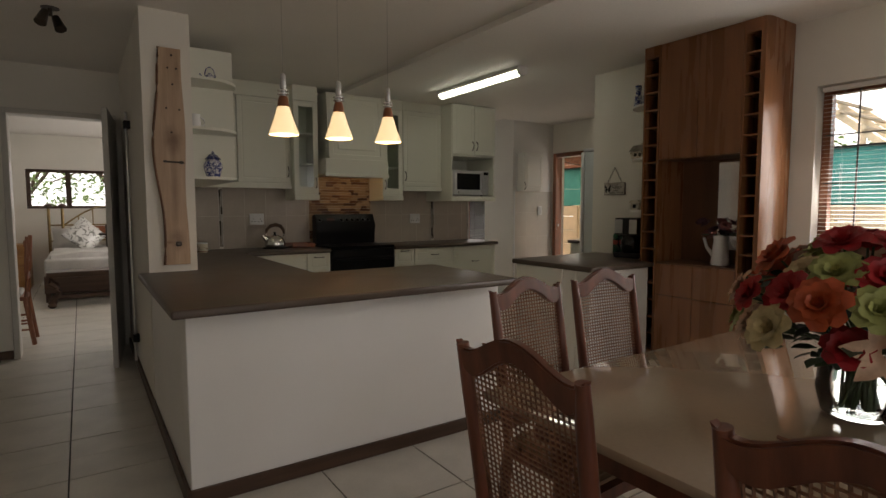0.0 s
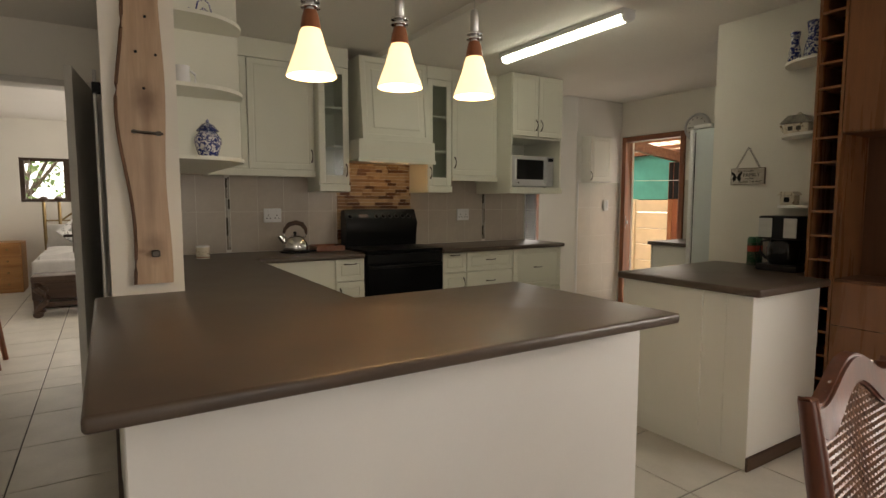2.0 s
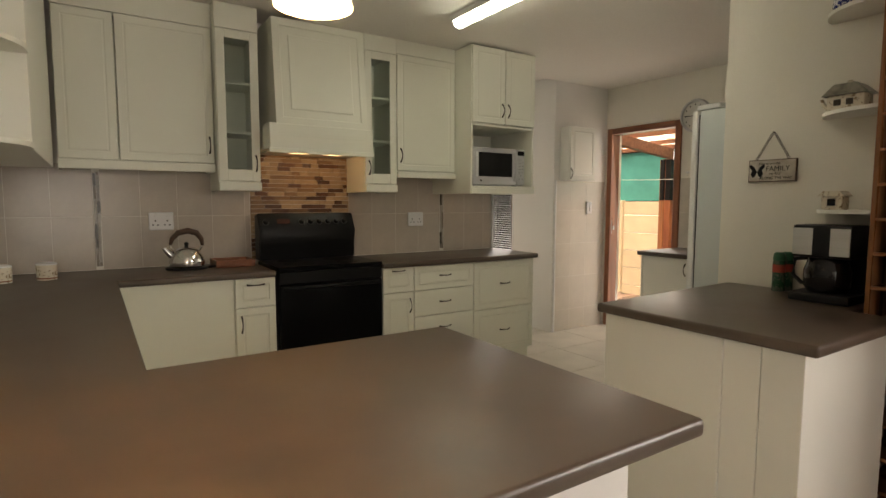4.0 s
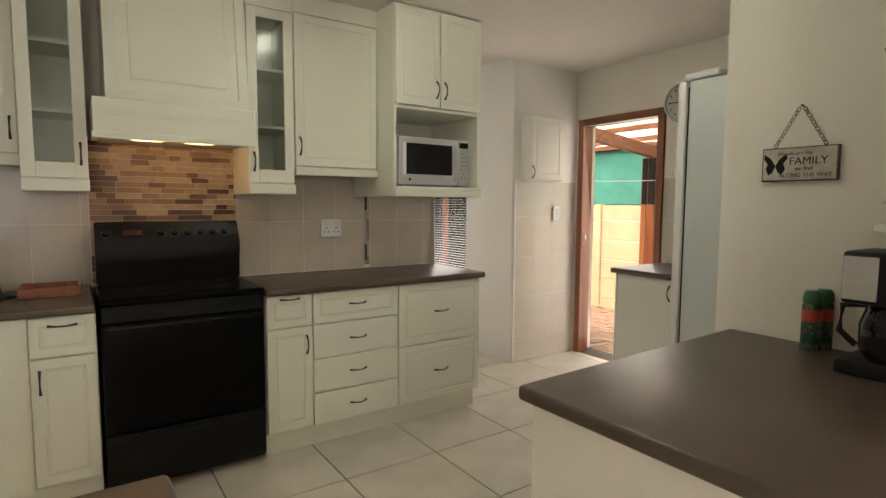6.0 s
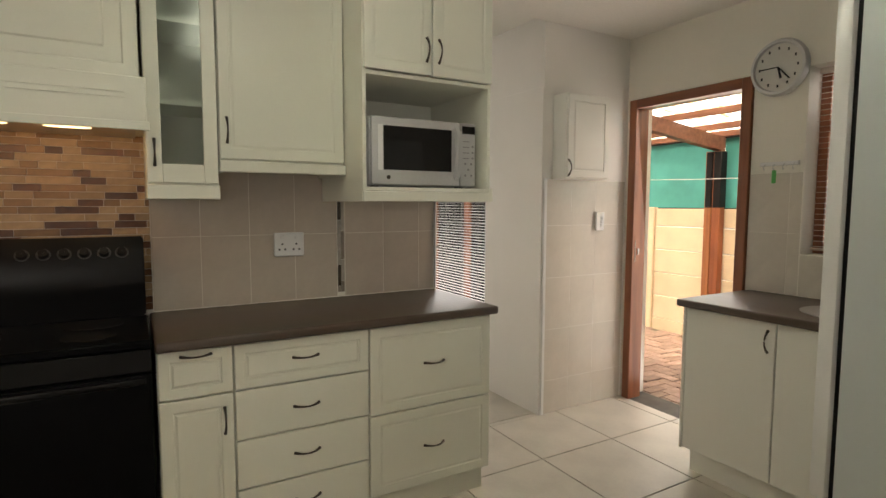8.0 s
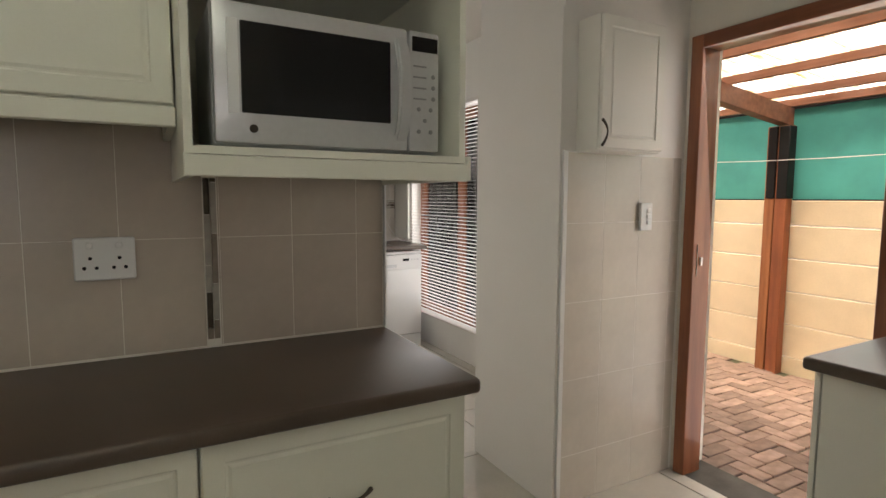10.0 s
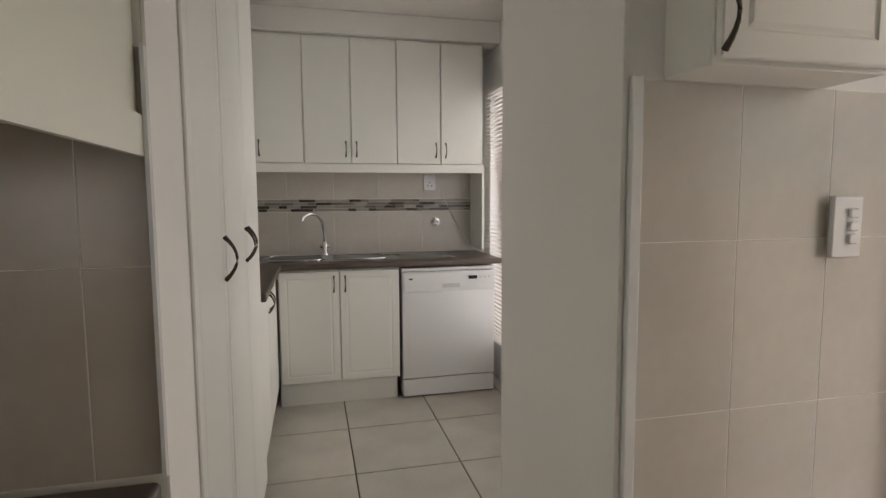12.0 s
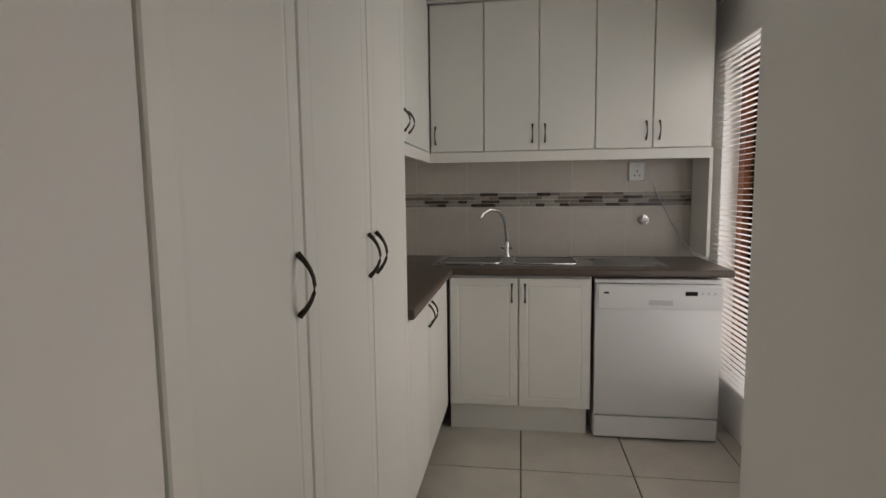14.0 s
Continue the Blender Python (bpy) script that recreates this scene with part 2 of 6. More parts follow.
    ob.location = Vector(at) - ORIGIN[parent.name]
    return ob


def wall(name, axis, at, thick, lo, hi, z0, z1, holes=(), material=None, label=""):
    """A wall of thickness on one axis with holes (lo, hi, z0, z1) cut through it."""
    bm = bmesh.new()

    def add(a, b, c, d):
        if b - a > 1e-4 and d - c > 1e-4:
            if axis == "x":
                box(bm, at, at + thick, a, b, c, d)
            else:
                box(bm, a, b, at, at + thick, c, d)
    edge = lo
    for a, b, c, d in sorted(holes):
        add(edge, a, z0, z1)
        add(a, b, z0, c)
        add(a, b, d, z1)
        edge = b
    add(edge, hi, z0, z1)
    return solid(name, bm, material or M["wall"], label, kind="structure", smooth=False)


# ---- the large structure ----
CEIL = 2.55
wall("wall_stove", "y", 6.30, 0.20, 1.93, 5.80, 0, CEIL, material=M["wall"])
wall("wall_hall_kitchen", "x", 1.93, 0.285, 4.456, 6.30, 0, CEIL, material=M["wall"])
wall("wall_bedroom_front", "y", 6.50, 0.14, -1.2, 1.93, 0, CEIL, [(1.05, 1.89, 0, 2.16)], M["wall"])
wall("wall_bedroom_back", "y", 12.08, 0.2, -2.2, 4.0, 0, CEIL, [(0.83, 2.6, 1.30, 1.97)], M["wall"])
wall("wall_bedroom_west", "x", -2.4, 0.2, 6.5, 12.28, 0, CEIL)
# The hole is an unseen side window, made up for the bedroom fill lamp
wall("wall_bedroom_east", "x", 3.9, 0.2, 6.5, 12.08, 0, CEIL, [(8.5, 10.3, 0.9, 2.08)])
wall("wall_dining_east", "x", 5.53, 0.22, -2.5, 3.98, 0, CEIL, [(0.55, 2.17, 0.85, 2.08)], M["wall"])
wall("wall_dining_west", "x", -1.4, 0.2, -2.5, 6.64, 0, CEIL)
wall("wall_dining_south", "y", -2.7, 0.2, -1.4, 5.75, 0, CEIL, [(1.3, 3.1, 0.0, 2.2)])
wall("wall_fridge_back", "y", 3.30, 0.20, 5.75, 7.56, 0, CEIL)
wall("wall_yard", "x", 7.34, 0.22, 3.30, 6.30, 0, CEIL, [(4.22, 5.14, 1.12, 2.08), (5.42, 6.28, 0.0, 2.09)], M["wall"])
wall("wall_switch_block", "y", 6.30, 0.62, 6.588, 7.56, 0, CEIL, material=M["wall_white"])
wall("wall_scullery_east", "x", 7.34, 0.22, 6.92, 9.65, 0, CEIL, [(7.3, 9.30, 0.26, 2.08)], M["wall_white"])
wall("wall_scullery_north", "y", 9.47, 0.2, 5.0, 7.56, 0, CEIL, material=M["wall_white"])
wall("wall_scullery_west", "x", 5.0, 0.2, 6.5, 9.47, 0, CEIL)
solid("ceiling", boxes((-2.4, 7.56, -2.7, 12.3, CEIL, CEIL + 0.15)), M["ceiling"], kind="structure", smooth=False)
floor = solid("floor", boxes((-2.4, 7.56, -2.7, 12.3, -0.15, -0.005)), M["grout"], kind="structure", smooth=False)

# ---- worktops and cabinets ----


def worktop(name, outline, label, z=0.90, t=0.038):
    bm = bmesh.new()
    plate(bm, outline, "z", z - t, z)
    bmesh.ops.bevel(bm, geom=[e for e in bm.edges], offset=0.011, segments=3, affect="EDGES", profile=0.5)
    return solid(name, bm, M["top"], label, "worktop")


def handle(parent, at, way, along="z", size=0.10, out=0.028):
    """A bow handle: at its middle; way: the unit direction out of the door."""
    bm = bmesh.new()
    at, way = Vector(at), Vector(way)
    axis = {"x": Vector((1, 0, 0)), "y": Vector((0, 1, 0)), "z": Vector((0, 0, 1))}[along]
    pts, rs = [], []
    for i in range(9):
        u = -1 + i / 4
        pts.append(at + axis * (u * size / 2) + way * (0.002 + out * (1 - u * u)))
        rs.append(0.0035 + 0.0028 * u * u)
    tube(bm, pts, rs, 8)
    return part("handle", bm, M["pewter"], parent, "dark pewter bow handle")


def door_front(parent, name, plane, at, lo, hi, z0, z1, way, mat, panel=True, glass=False, deep=1.0):
    """A door or drawer front on the plane axis=at, facing way (-1 or 1), with a routed panel."""
    g, t = 0.0032, 0.018
    bm = bmesh.new()
    a, b = at, at - way * t

    def bx(l, h, c, d, p, q, bev=0.0):
        p, q = min(p, q), max(p, q)
        if plane == "y":
            box(bm, l, h, p, q, c, d, bev)
        else:
            box(bm, p, q, l, h, c, d, bev)
    if glass:
        w = 0.055
        bx(lo + g, lo + w, z0 + g, z1 - g, a, b, 0.002)
        bx(hi - w, hi - g, z0 + g, z1 - g, a, b, 0.002)
        bx(lo + w, hi - w, z0 + g, z0 + w + 0.02, a, b, 0.002)
        bx(lo + w, hi - w, z1 - w, z1 - g, a, b, 0.002)
    else:
        bx(lo + g, hi - g, z0 + g, z1 - g, a, b, 0.003)
        if panel:
            w = min(0.055, 0.26 * min(hi - lo, z1 - z0))
            for i, e in ((w, 0.0025), (w + 0.012, 0.0008)):
                f = [x for x in bm.faces if abs((x.normal.y if plane == "y" else x.normal.x) - way) < 0.01 and x.calc_area() > 0.4 * (hi - lo) * (z1 - z0) * 0.3]
                big = max(f, key=lambda x: x.calc_area())
                r = bmesh.ops.inset_region(bm, faces=[big], thickness=0.006 if e < 0.001 else w, depth=0.0)
                if e > 0.001:
                    r2 = bmesh.ops.inset_region(bm, faces=[big], thickness=0.005, depth=-0.004 * deep)
                else:
                    bmesh.ops.inset_region(bm, faces=[big], thickness=0.010, depth=0.0035 * deep)
    ob = part(name, bm, mat, parent, smooth=False)
    if glass:
        pn = bmesh.new()
        p, q = sorted((at - way * 0.007, at - way * 0.011))
        if plane == "y":
            box(pn, lo + w - 0.004, hi - w + 0.004, p, q, z0 + w, z1 - w + 0.004)
        else:
            box(pn, p, q, lo + w - 0.004, hi - w + 0.004, z0 + w, z1 - w + 0.004)
        gp = part("pane", pn, M["frost"], ob, "lightly frosted glass pane")
    return ob


M["frost"] = clear("cabinet_glass", (0.90, 0.93, 0.91), 0.16)


def open_carcass(u, x0, x1, y0, y1, z0, z1, t=0.016, shelves=()):
    """Boards of a cabinet that is open towards -y."""
    part("side_board", boxes((x0, x0 + t, y0, y1, z0, z1)), M["cab"], u, smooth=False)
    part("side_board", boxes((x1 - t, x1, y0, y1, z0, z1)), M["cab"], u, smooth=False)
    part("back_board", boxes((x0 + t, x1 - t, y1 - 0.006, y1, z0, z1)), M["cab"], u, smooth=False)
    for k, z in enumerate((z0, z1 - t, *shelves)):
        part("shelf" if k > 1 else "board", boxes((x0 + t, x1 - t, y0, y1 - 0.006, z, z + t)), M["cab"], u, smooth=False)



worktop("worktop_peninsula", [(1.865, 2.94), (3.70, 2.94), (3.70, 3.88), (2.815, 3.88), (2.815, 5.665), (3.645, 5.665), (3.645, 6.29), (2.22, 6.29), (2.22, 4.45), (1.865, 4.45)], "dark grey-brown laminate worktop on the white breakfast counter")
worktop("worktop_stove_side", [(4.375, 5.665), (5.80, 5.665), (5.80, 6.285), (4.375, 6.285)], "dark grey-brown laminate worktop beside the black stove")
worktop("worktop_coffee", [(4.468, 3.06), (5.165, 3.06), (5.165, 3.24), (5.525, 3.24), (5.525, 3.925), (4.468, 3.886)], "dark grey-brown laminate worktop on the coffee counter")
worktop("worktop_small", [(6.71, 3.9), (7.335, 3.9), (7.335, 5.40), (6.71, 5.40)], "dark grey laminate worktop below the kitchen window")

pen = solid("breakfast_counter_wall", boxes((1.935, 3.67, 3.09, 3.24, 0, 0.86, 0.004), (1.935, 2.08, 3.24, 4.45, 0, 0.86, 0.004)), M["wall_white"], "white painted low wall under the breakfast counter", "low wall", smooth=False)
solid("baseboard_peninsula", boxes((1.92, 3.685, 3.072, 3.088, 0, 0.075, 0.003), (3.672, 3.688, 3.09, 3.24, 0, 0.075, 0.003), (1.915, 1.933, 3.072, 6.48, 0, 0.075, 0.003)), M["skirt"], kind="structure", smooth=False)

# ---- kitchen: base cabinets along the stove wall ----


def base_unit(x0, x1, fronts, label, front=5.69, back=6.285, mat=None, kick_in=0.05, z1=0.86, side=None):
    """A base unit facing -y; fronts: (name, lo, hi, z0, z1, handle kind, handle side)."""
    mat = mat or M["cab"]
    u = thing("base_cabinet", ((x0 + x1) / 2, (front + back) / 2, 0), label, "cabinet", "base cabinets along the stove wall")
    bm = boxes((x0 + 0.001, x1 - 0.001, front + 0.02, back, 0.12, z1))
    part("carcass", bm, mat, u, smooth=False)
    part("kickboard", boxes((x0, x1 - (0.012 if side else 0), front + kick_in, front + kick_in + 0.016, 0, 0.122)), mat, u, smooth=False)
    for name, lo, hi, a, b, hk, hs in fronts:
        d = door_front(u, name, "y", front, lo, hi, a, b, -1, mat, panel=hk != "x" or b > 0.8 or b - a > 0.3)
        if hk == "x":
            handle(d, ((lo + hi) / 2, front, hs), (0, -1, 0), "x")
        elif hk == "z":
            handle(d, (hi - 0.035 if hs > 0 else lo + 0.035, front, b - 0.10), (0, -1, 0), "z")
    return u


base_unit(2.82, 3.405, [], "cream corner base cabinet with a plain front")
base_unit(3.405, 3.648, [("drawer", 3.405, 3.648, 0.684, 0.86, "x", 0.82), ("door", 3.405, 3.648, 0.125, 0.684, "z", -1)], "narrow cream base cabinet with drawer and door")
base_unit(4.378, 4.628, [("drawer", 4.378, 4.628, 0.684, 0.86, "x", 0.838), ("door", 4.378, 4.628, 0.125, 0.684, "z", 1)], "narrow cream base cabinet with drawer over a door")
base_unit(4.628, 5.158, [("drawer", 4.628, 5.158, a, b, "x", z) for a, b, z in ((0.684, 0.86, 0.783), (0.492, 0.684, 0.589), (0.30, 0.492, 0.401), (0.12, 0.30, 0.213))], "cream base cabinet with four drawers")
base_unit(5.158, 5.77, [("drawer", 5.158, 5.77, a, b, "x", z) for a, b, z in ((0.48, 0.86, 0.678), (0.12, 0.48, 0.304))], "cream base cabinet with two deep pan drawers", side=True)

# units under the peninsula and its left arm, seen from above only
u = thing("base_cabinet", (2.5, 4.6, 0), "cream base cabinet under the breakfast counter", "cabinet")
part("carcass", boxes((2.20, 2.795, 3.90, 6.28, 0, 0.86)), M["cab"], u, smooth=False)
u = thing("base_cabinet", (2.9, 3.5, 0), "cream base cabinet behind the white low wall", "cabinet")
part("carcass", boxes((2.09, 3.655, 3.25, 3.86, 0, 0.86)), M["cab"], u, smooth=False)

# ---- stove ----
st = thing("stove", (4.008, 5.95, 0), "black free-standing electric stove with control backsplash", "stove")
SX0, SX1, SF = 3.662, 4.366, 5.665
part("body", boxes((SX0, SX1, SF + 0.03, 6.25, 0.03, 0.885, 0.004)), M["black"], st)
part("hob", boxes((SX0 - 0.002, SX1 + 0.002, SF + 0.005, 6.16, 0.886, 0.915, 0.006)), M["oven_glass"], st, "black glass hob")
for hx, hy, hr in ((3.84, 5.82, 0.10), (4.18, 5.82, 0.08), (3.84, 6.03, 0.08), (4.18, 6.03, 0.10)):
    bm = bmesh.new()
    lathe(bm, (hx, hy, 0.9155), [(hr, 0), (hr, 0.0012), (hr - 0.006, 0.0014)], 28)
    part("cooking_zone", bm, M["black_matt"], st)
bm = bmesh.new()
plate(bm, [(6.13, 0.916), (6.245, 0.916), (6.245, 1.225), (6.17, 1.24), (6.105, 1.115), (6.125, 1.02)], "x", SX0 + 0.004, SX1 - 0.004)
bmesh.ops.bevel(bm, geom=bm.edges[:], offset=0.006, segments=2, affect="EDGES")
back = part("control_backsplash", bm, M["black"], st)
tilt = Vector((0, -0.887, 0.461))
for i, kx in enumerate((3.715, 3.965, 4.03, 4.095, 4.16, 4.225, 4.285)):
    c = Vector((kx, 6.139, 1.178))
    bm = bmesh.new()
    cyl(bm, c, c + tilt * 0.022, 0.019, 0.015, 16)
    cyl(bm, c + tilt * 0.022, c + tilt * 0.026, 0.004, 0.004, 6)
    k = part("knob", bm, M["black_matt"], back)
    bm = bmesh.new()
    cyl(bm, c + tilt * 0.0005, c + tilt * 0.002, 0.024, 0.024, 18)
    part("dial_ring", bm, paint("dial_print", (0.05, 0.05, 0.052), 0.4, bump=0), k, "grey dial ring")
bm = boxes((3.79, 3.88, -0.002, 0.002, -0.017, 0.017))
bmesh.ops.rotate(bm, verts=bm.verts, cent=(0, 0, 0), matrix=Euler((radians(-27), 0, 0)).to_matrix())
bmesh.ops.translate(bm, verts=bm.verts, vec=(0, 6.137, 1.182))
part("clock_display", bm, paint("display_red", (0.05, 0.012, 0.008), 0.2, bump=0), back, "dark red clock display")
d = part("oven_door", boxes((SX0 + 0.004, SX1 - 0.004, SF, SF + 0.03, 0.305, 0.80, 0.008, 2)), M["oven_glass"], st, "black glass oven door")
bm = bmesh.new()
box(bm, SX0 + 0.02, SX1 - 0.02, SF - 0.03, SF - 0.012, 0.772, 0.796, 0.007, 2)
box(bm, SX0 + 0.03, SX0 + 0.06, SF - 0.015, SF + 0.004, 0.774, 0.794)
box(bm, SX1 - 0.06, SX1 - 0.03, SF - 0.015, SF + 0.004, 0.774, 0.794)
part("door_handle", bm, M["black"], d)
part("front_rail", boxes((SX0 + 0.002, SX1 - 0.002, SF + 0.008, SF + 0.035, 0.805, 0.884, 0.004)), M["black"], st)
d = part("warming_drawer", boxes((SX0 + 0.004, SX1 - 0.004, SF, SF + 0.03, 0.05, 0.295, 0.008, 2)), M["black"], st)
part("drawer_handle", boxes((SX0 + 0.02, SX1 - 0.02, SF - 0.022, SF + 0.003, 0.262, 0.286, 0.007, 2)), M["black"], d)

# ---- wall units ----


def wall_unit(x0, x1, front, z0, z1, label, doors, glass=False, val=0.055, shelves=(), back=6.295, top=2.545):
    u = thing("wall_cabinet", ((x0 + x1) / 2, (front + back) / 2, z0), label, "cabinet", "wall cabinets above the worktop")
    open_carcass(u, x0 + 0.001, x1 - 0.001, front + 0.02, back, z0 + val, z1, shelves=shelves)
    bm = boxes((x0, x1, front - 0.012, front + 0.012, z0, z0 + val, 0.003), (x0, x0 + 0.018, front + 0.012, back, z0, z0 + val), (x1 - 0.018, x1, front + 0.012, back, z0, z0 + val))
    part("light_valance", bm, M["cab"], u, smooth=False)
    part("filler_panel", boxes((x0, x1, front + 0.004, back, z1 + 0.002, top, 0.001)), M["cab"], u, smooth=False)
    for lo, hi, hs in doors:
        d = door_front(u, "door", "y", front, lo, hi, z0 + val + 0.004, z1, -1, M["cab"], glass=glass, deep=0.6)
        if hs:
            handle(d, (hi - 0.03 if hs > 0 else lo + 0.03, front, z0 + val + 0.12), (0, -1, 0), "z")
    return u


wall_unit(2.57, 3.393, 6.08, 1.505, 2.40, "cream wall cabinet with a routed door", [(2.57, 2.868, 0), (2.868, 3.393, 1)], val=0.05)
wall_unit(3.395, 3.655, 5.99, 1.39, 2.39, "narrow cream glass-fronted wall cabinet", [(3.395, 3.655, 1)], glass=True, shelves=(1.75, 2.06))
wall_unit(4.378, 4.634, 5.95, 1.39, 2.39, "narrow cream glass-fronted wall cabinet", [(4.378, 4.634, -1)], top=2.503, glass=True, shelves=(1.75, 2.06))
wall_unit(4.636, 5.155, 5.95, 1.50, 2.40, "cream wall cabinet with a routed door", [(4.636, 5.155, -1)], val=0.045, top=2.503)

u = thing("microwave_cabinet", (5.475, 6.0, 1.385), "cream wall cabinet with an open microwave niche", "cabinet")
open_carcass(u, 5.157, 5.79, 5.74, 6.295, 1.43, 2.50, shelves=(1.905,))
part("light_valance", boxes((5.155, 5.79, 5.725, 5.7385, 1.385, 1.427, 0.002), (5.155, 5.173, 5.745, 6.29, 1.385, 1.43), (5.7905, 5.799, 5.727, 6.29, 1.387, 1.446)), M["cab"], u, smooth=False)
for lo, hi, hs in ((5.157, 5.475, 1), (5.475, 5.79, -1)):
    d = door_front(u, "door", "y", 5.722, lo, hi, 1.922, 2.498, -1, M["cab"], deep=0.6)
    handle(d, (hi - 0.03 if hs > 0 else lo + 0.03, 5.722, 2.03), (0, -1, 0), "z")

# cabinet on the hall wall, with open display shelves on its end
u = thing("wall_cabinet", (2.39, 5.4, 1.5), "cream wall cabinet with a plain end panel", "cabinet", "wall cabinets above the worktop")
part("carcass", boxes((2.217, 2.55, 4.80, 6.07, 1.505, 2.44, 0.002)), M["cab"], u, smooth=False)
sh = thing("display_shelves", (2.39, 4.63, 1.5), "white open corner shelves with rounded fronts beside the pillar", "shelf")
for z in (1.505, 1.835, 2.165):
    bm = bmesh.new()
    out = [(2.2165, 4.798), (2.2165, 4.50), (2.30, 4.502)]
    for i in range(7):
        a = radians(-80 + i * 80 / 6)
        out.append((2.30 + 0.255 * math.cos(a), 4.757 + 0.255 * math.sin(a)))
    out.append((2.555, 4.798))
    plate(bm, out, "z", z, z + 0.018)
    part("shelf", bm, M["cab"], sh, smooth=False)

# ---- cooker hood ----
hd = thing("cooker_hood", (4.01, 6.0, 1.63), "cream wooden cooker hood with a tapered panelled canopy", "cooker hood")
part("skirt", boxes((3.672, 4.386, 5.832, 6.29, 1.655, 1.815, 0.004), (3.666, 4.392, 5.825, 5.838, 1.63, 1.66, 0.002), (3.73, 4.32, 5.828, 5.833, 1.757, 1.762), (3.73, 4.32, 5.828, 5.833, 1.738, 1.743)), M["cab"], hd, smooth=False)
bm = bmesh.new()
vs = [bm.verts.new(p) for p in ((3.728, 5.87, 1.815), (4.366, 5.87, 1.815), (4.366, 6.29, 1.815), (3.728, 6.29, 1.815), (3.728, 5.945, 2.50), (4.366, 5.945, 2.50), (4.366, 6.29, 2.50), (3.728, 6.29, 2.50))]
for q in ((0, 1, 5, 4), (1, 2, 6, 5), (2, 3, 7, 6), (3, 0, 4, 7), (3, 2, 1, 0), (4, 5, 6, 7)):
    bm.faces.new([vs[i] for i in q])
bm.normal_update()
f = min(bm.faces, key=lambda x: x.normal.y)
bmesh.ops.inset_region(bm, faces=[f], thickness=0.065, depth=0)
bmesh.ops.inset_region(bm, faces=[f], thickness=0.008, depth=-0.006)
bmesh.ops.inset_region(bm, faces=[f], thickness=0.07, depth=0)
bmesh.ops.inset_region(bm, faces=[f], thickness=0.008, depth=0.006)
part("canopy", bm, M["cab"], hd, smooth=False)
part("filter_panel", boxes((3.70, 4.35, 5.86, 6.26, 1.645, 1.654)), M["steel"], hd, "grey metal filter panel")
for lx in (3.90, 4.14):
    bm = bmesh.new()
    lathe(bm, (lx, 5.98, 1.637), [(0.018, 0), (0.021, 0.003), (0.021, 0.007)], 16)
    bmesh.ops.transform(bm, matrix=Matrix.Translation((lx, 5.98, 1.644)) @ Matrix.Diagonal((3.4, 0.6, 0.5, 1)) @ Matrix.Translation((-lx, -5.98, -1.644)), verts=bm.verts)
    part("lamp", bm, M["halo"], hd, "lit warm halogen lamp")

# ---- microwave ----
mw = thing("microwave", (5.47, 5.95, 1.447), "silver microwave oven with a dark glass door", "microwave")
part("body", boxes((5.205, 5.735, 5.79, 6.12, 1.455, 1.752, 0.006, 2)), M["silver"], mw)
for fx in (5.25, 5.69):
    part("foot", boxes((fx - 0.015, fx + 0.015, 5.83, 5.86, 1.4465, 1.456)), M["black_matt"], mw)
d = part("door", boxes((5.207, 5.648, 5.765, 5.79, 1.458, 1.75, 0.008, 2)), M["silver"], mw)
part("window", boxes((5.262, 5.602, 5.7625, 5.767, 1.522, 1.712, 0.002)), M["black_glass"], d, "dark glass window")
bm = bmesh.new()
arc = [(5.766 - 0.036 * math.sin(math.pi * i / 10) ** 0.6, 1.48 + 0.25 * i / 10) for i in range(11)]
plate(bm, arc + [(y + 0.02, z) for y, z in arc[::-1]], "x", 5.612, 5.645)
bmesh.ops.bevel(bm, geom=[e for e in bm.edges if abs(e.verts[0].co.x - e.verts[1].co.x) < 1e-5], offset=0.006, segments=2, affect="EDGES")
part("handle", bm, M["silver"], d)
d = part("control_panel", boxes((5.651, 5.735, 5.765, 5.79, 1.458, 1.75, 0.008, 2)), M["silver"], mw)
part("display", boxes((5.659, 5.728, 5.763, 5.7655, 1.70, 1.735)), M["black_glass"], d, "dark display")
M["key_print"] = paint("grey_key", (0.30, 0.30, 0.31), 0.4, var=0.05, bump=0)
for r, cols in ((0, (0.3, 1.7)), (1, (1.0,)), (2, (0.3, 1.7)), (3, (2.0,)), (4, (2.0,)), (5, (2.0,))):
    for c in cols:
        bm = bmesh.new()
        lathe(bm, (5.670 + c * 0.0235, 5.7655, 1.508 + r * 0.027), [(0.0055, 0.0), (0.0055, -0.0015), (0.004, -0.0022)], 14, "y")
        part("button", bm, M["key_print"], d)
for r in range(4):
    part("printed_line", boxes((5.662, 5.698, 5.7642, 5.7655, 1.585 + r * 0.026, 1.589 + r * 0.026)), M["key_print"], d)
part("trim_strip", boxes((5.235, 5.258, 5.7632, 5.767, 1.52, 1.714, 0.001)), M["white"], mw, "pale strip beside the window")
bm = bmesh.new()
lathe(bm, (5.285, 5.7645, 1.49), [(0.009, 0.0), (0.009, -0.0015), (0.007, -0.002)], 16, "y")
part("badge", bm, M["pewter"], mw, "small round badge")

mw.location += Vector((0.012, 0.03, 0))

# ---- coffee counter, fridge, wine unit ----
u = thing("base_cabinet", (5.0, 3.5, 0), "cream panelled coffee counter with a rear kick recess", "cabinet")
part("carcass", boxes((4.51, 5.52, 3.24, 3.86, 0.0, 0.86, 0.002), (4.51, 5.16, 3.11, 3.238, 0.0, 0.86, 0.002)), M["cab2"], u, smooth=False)
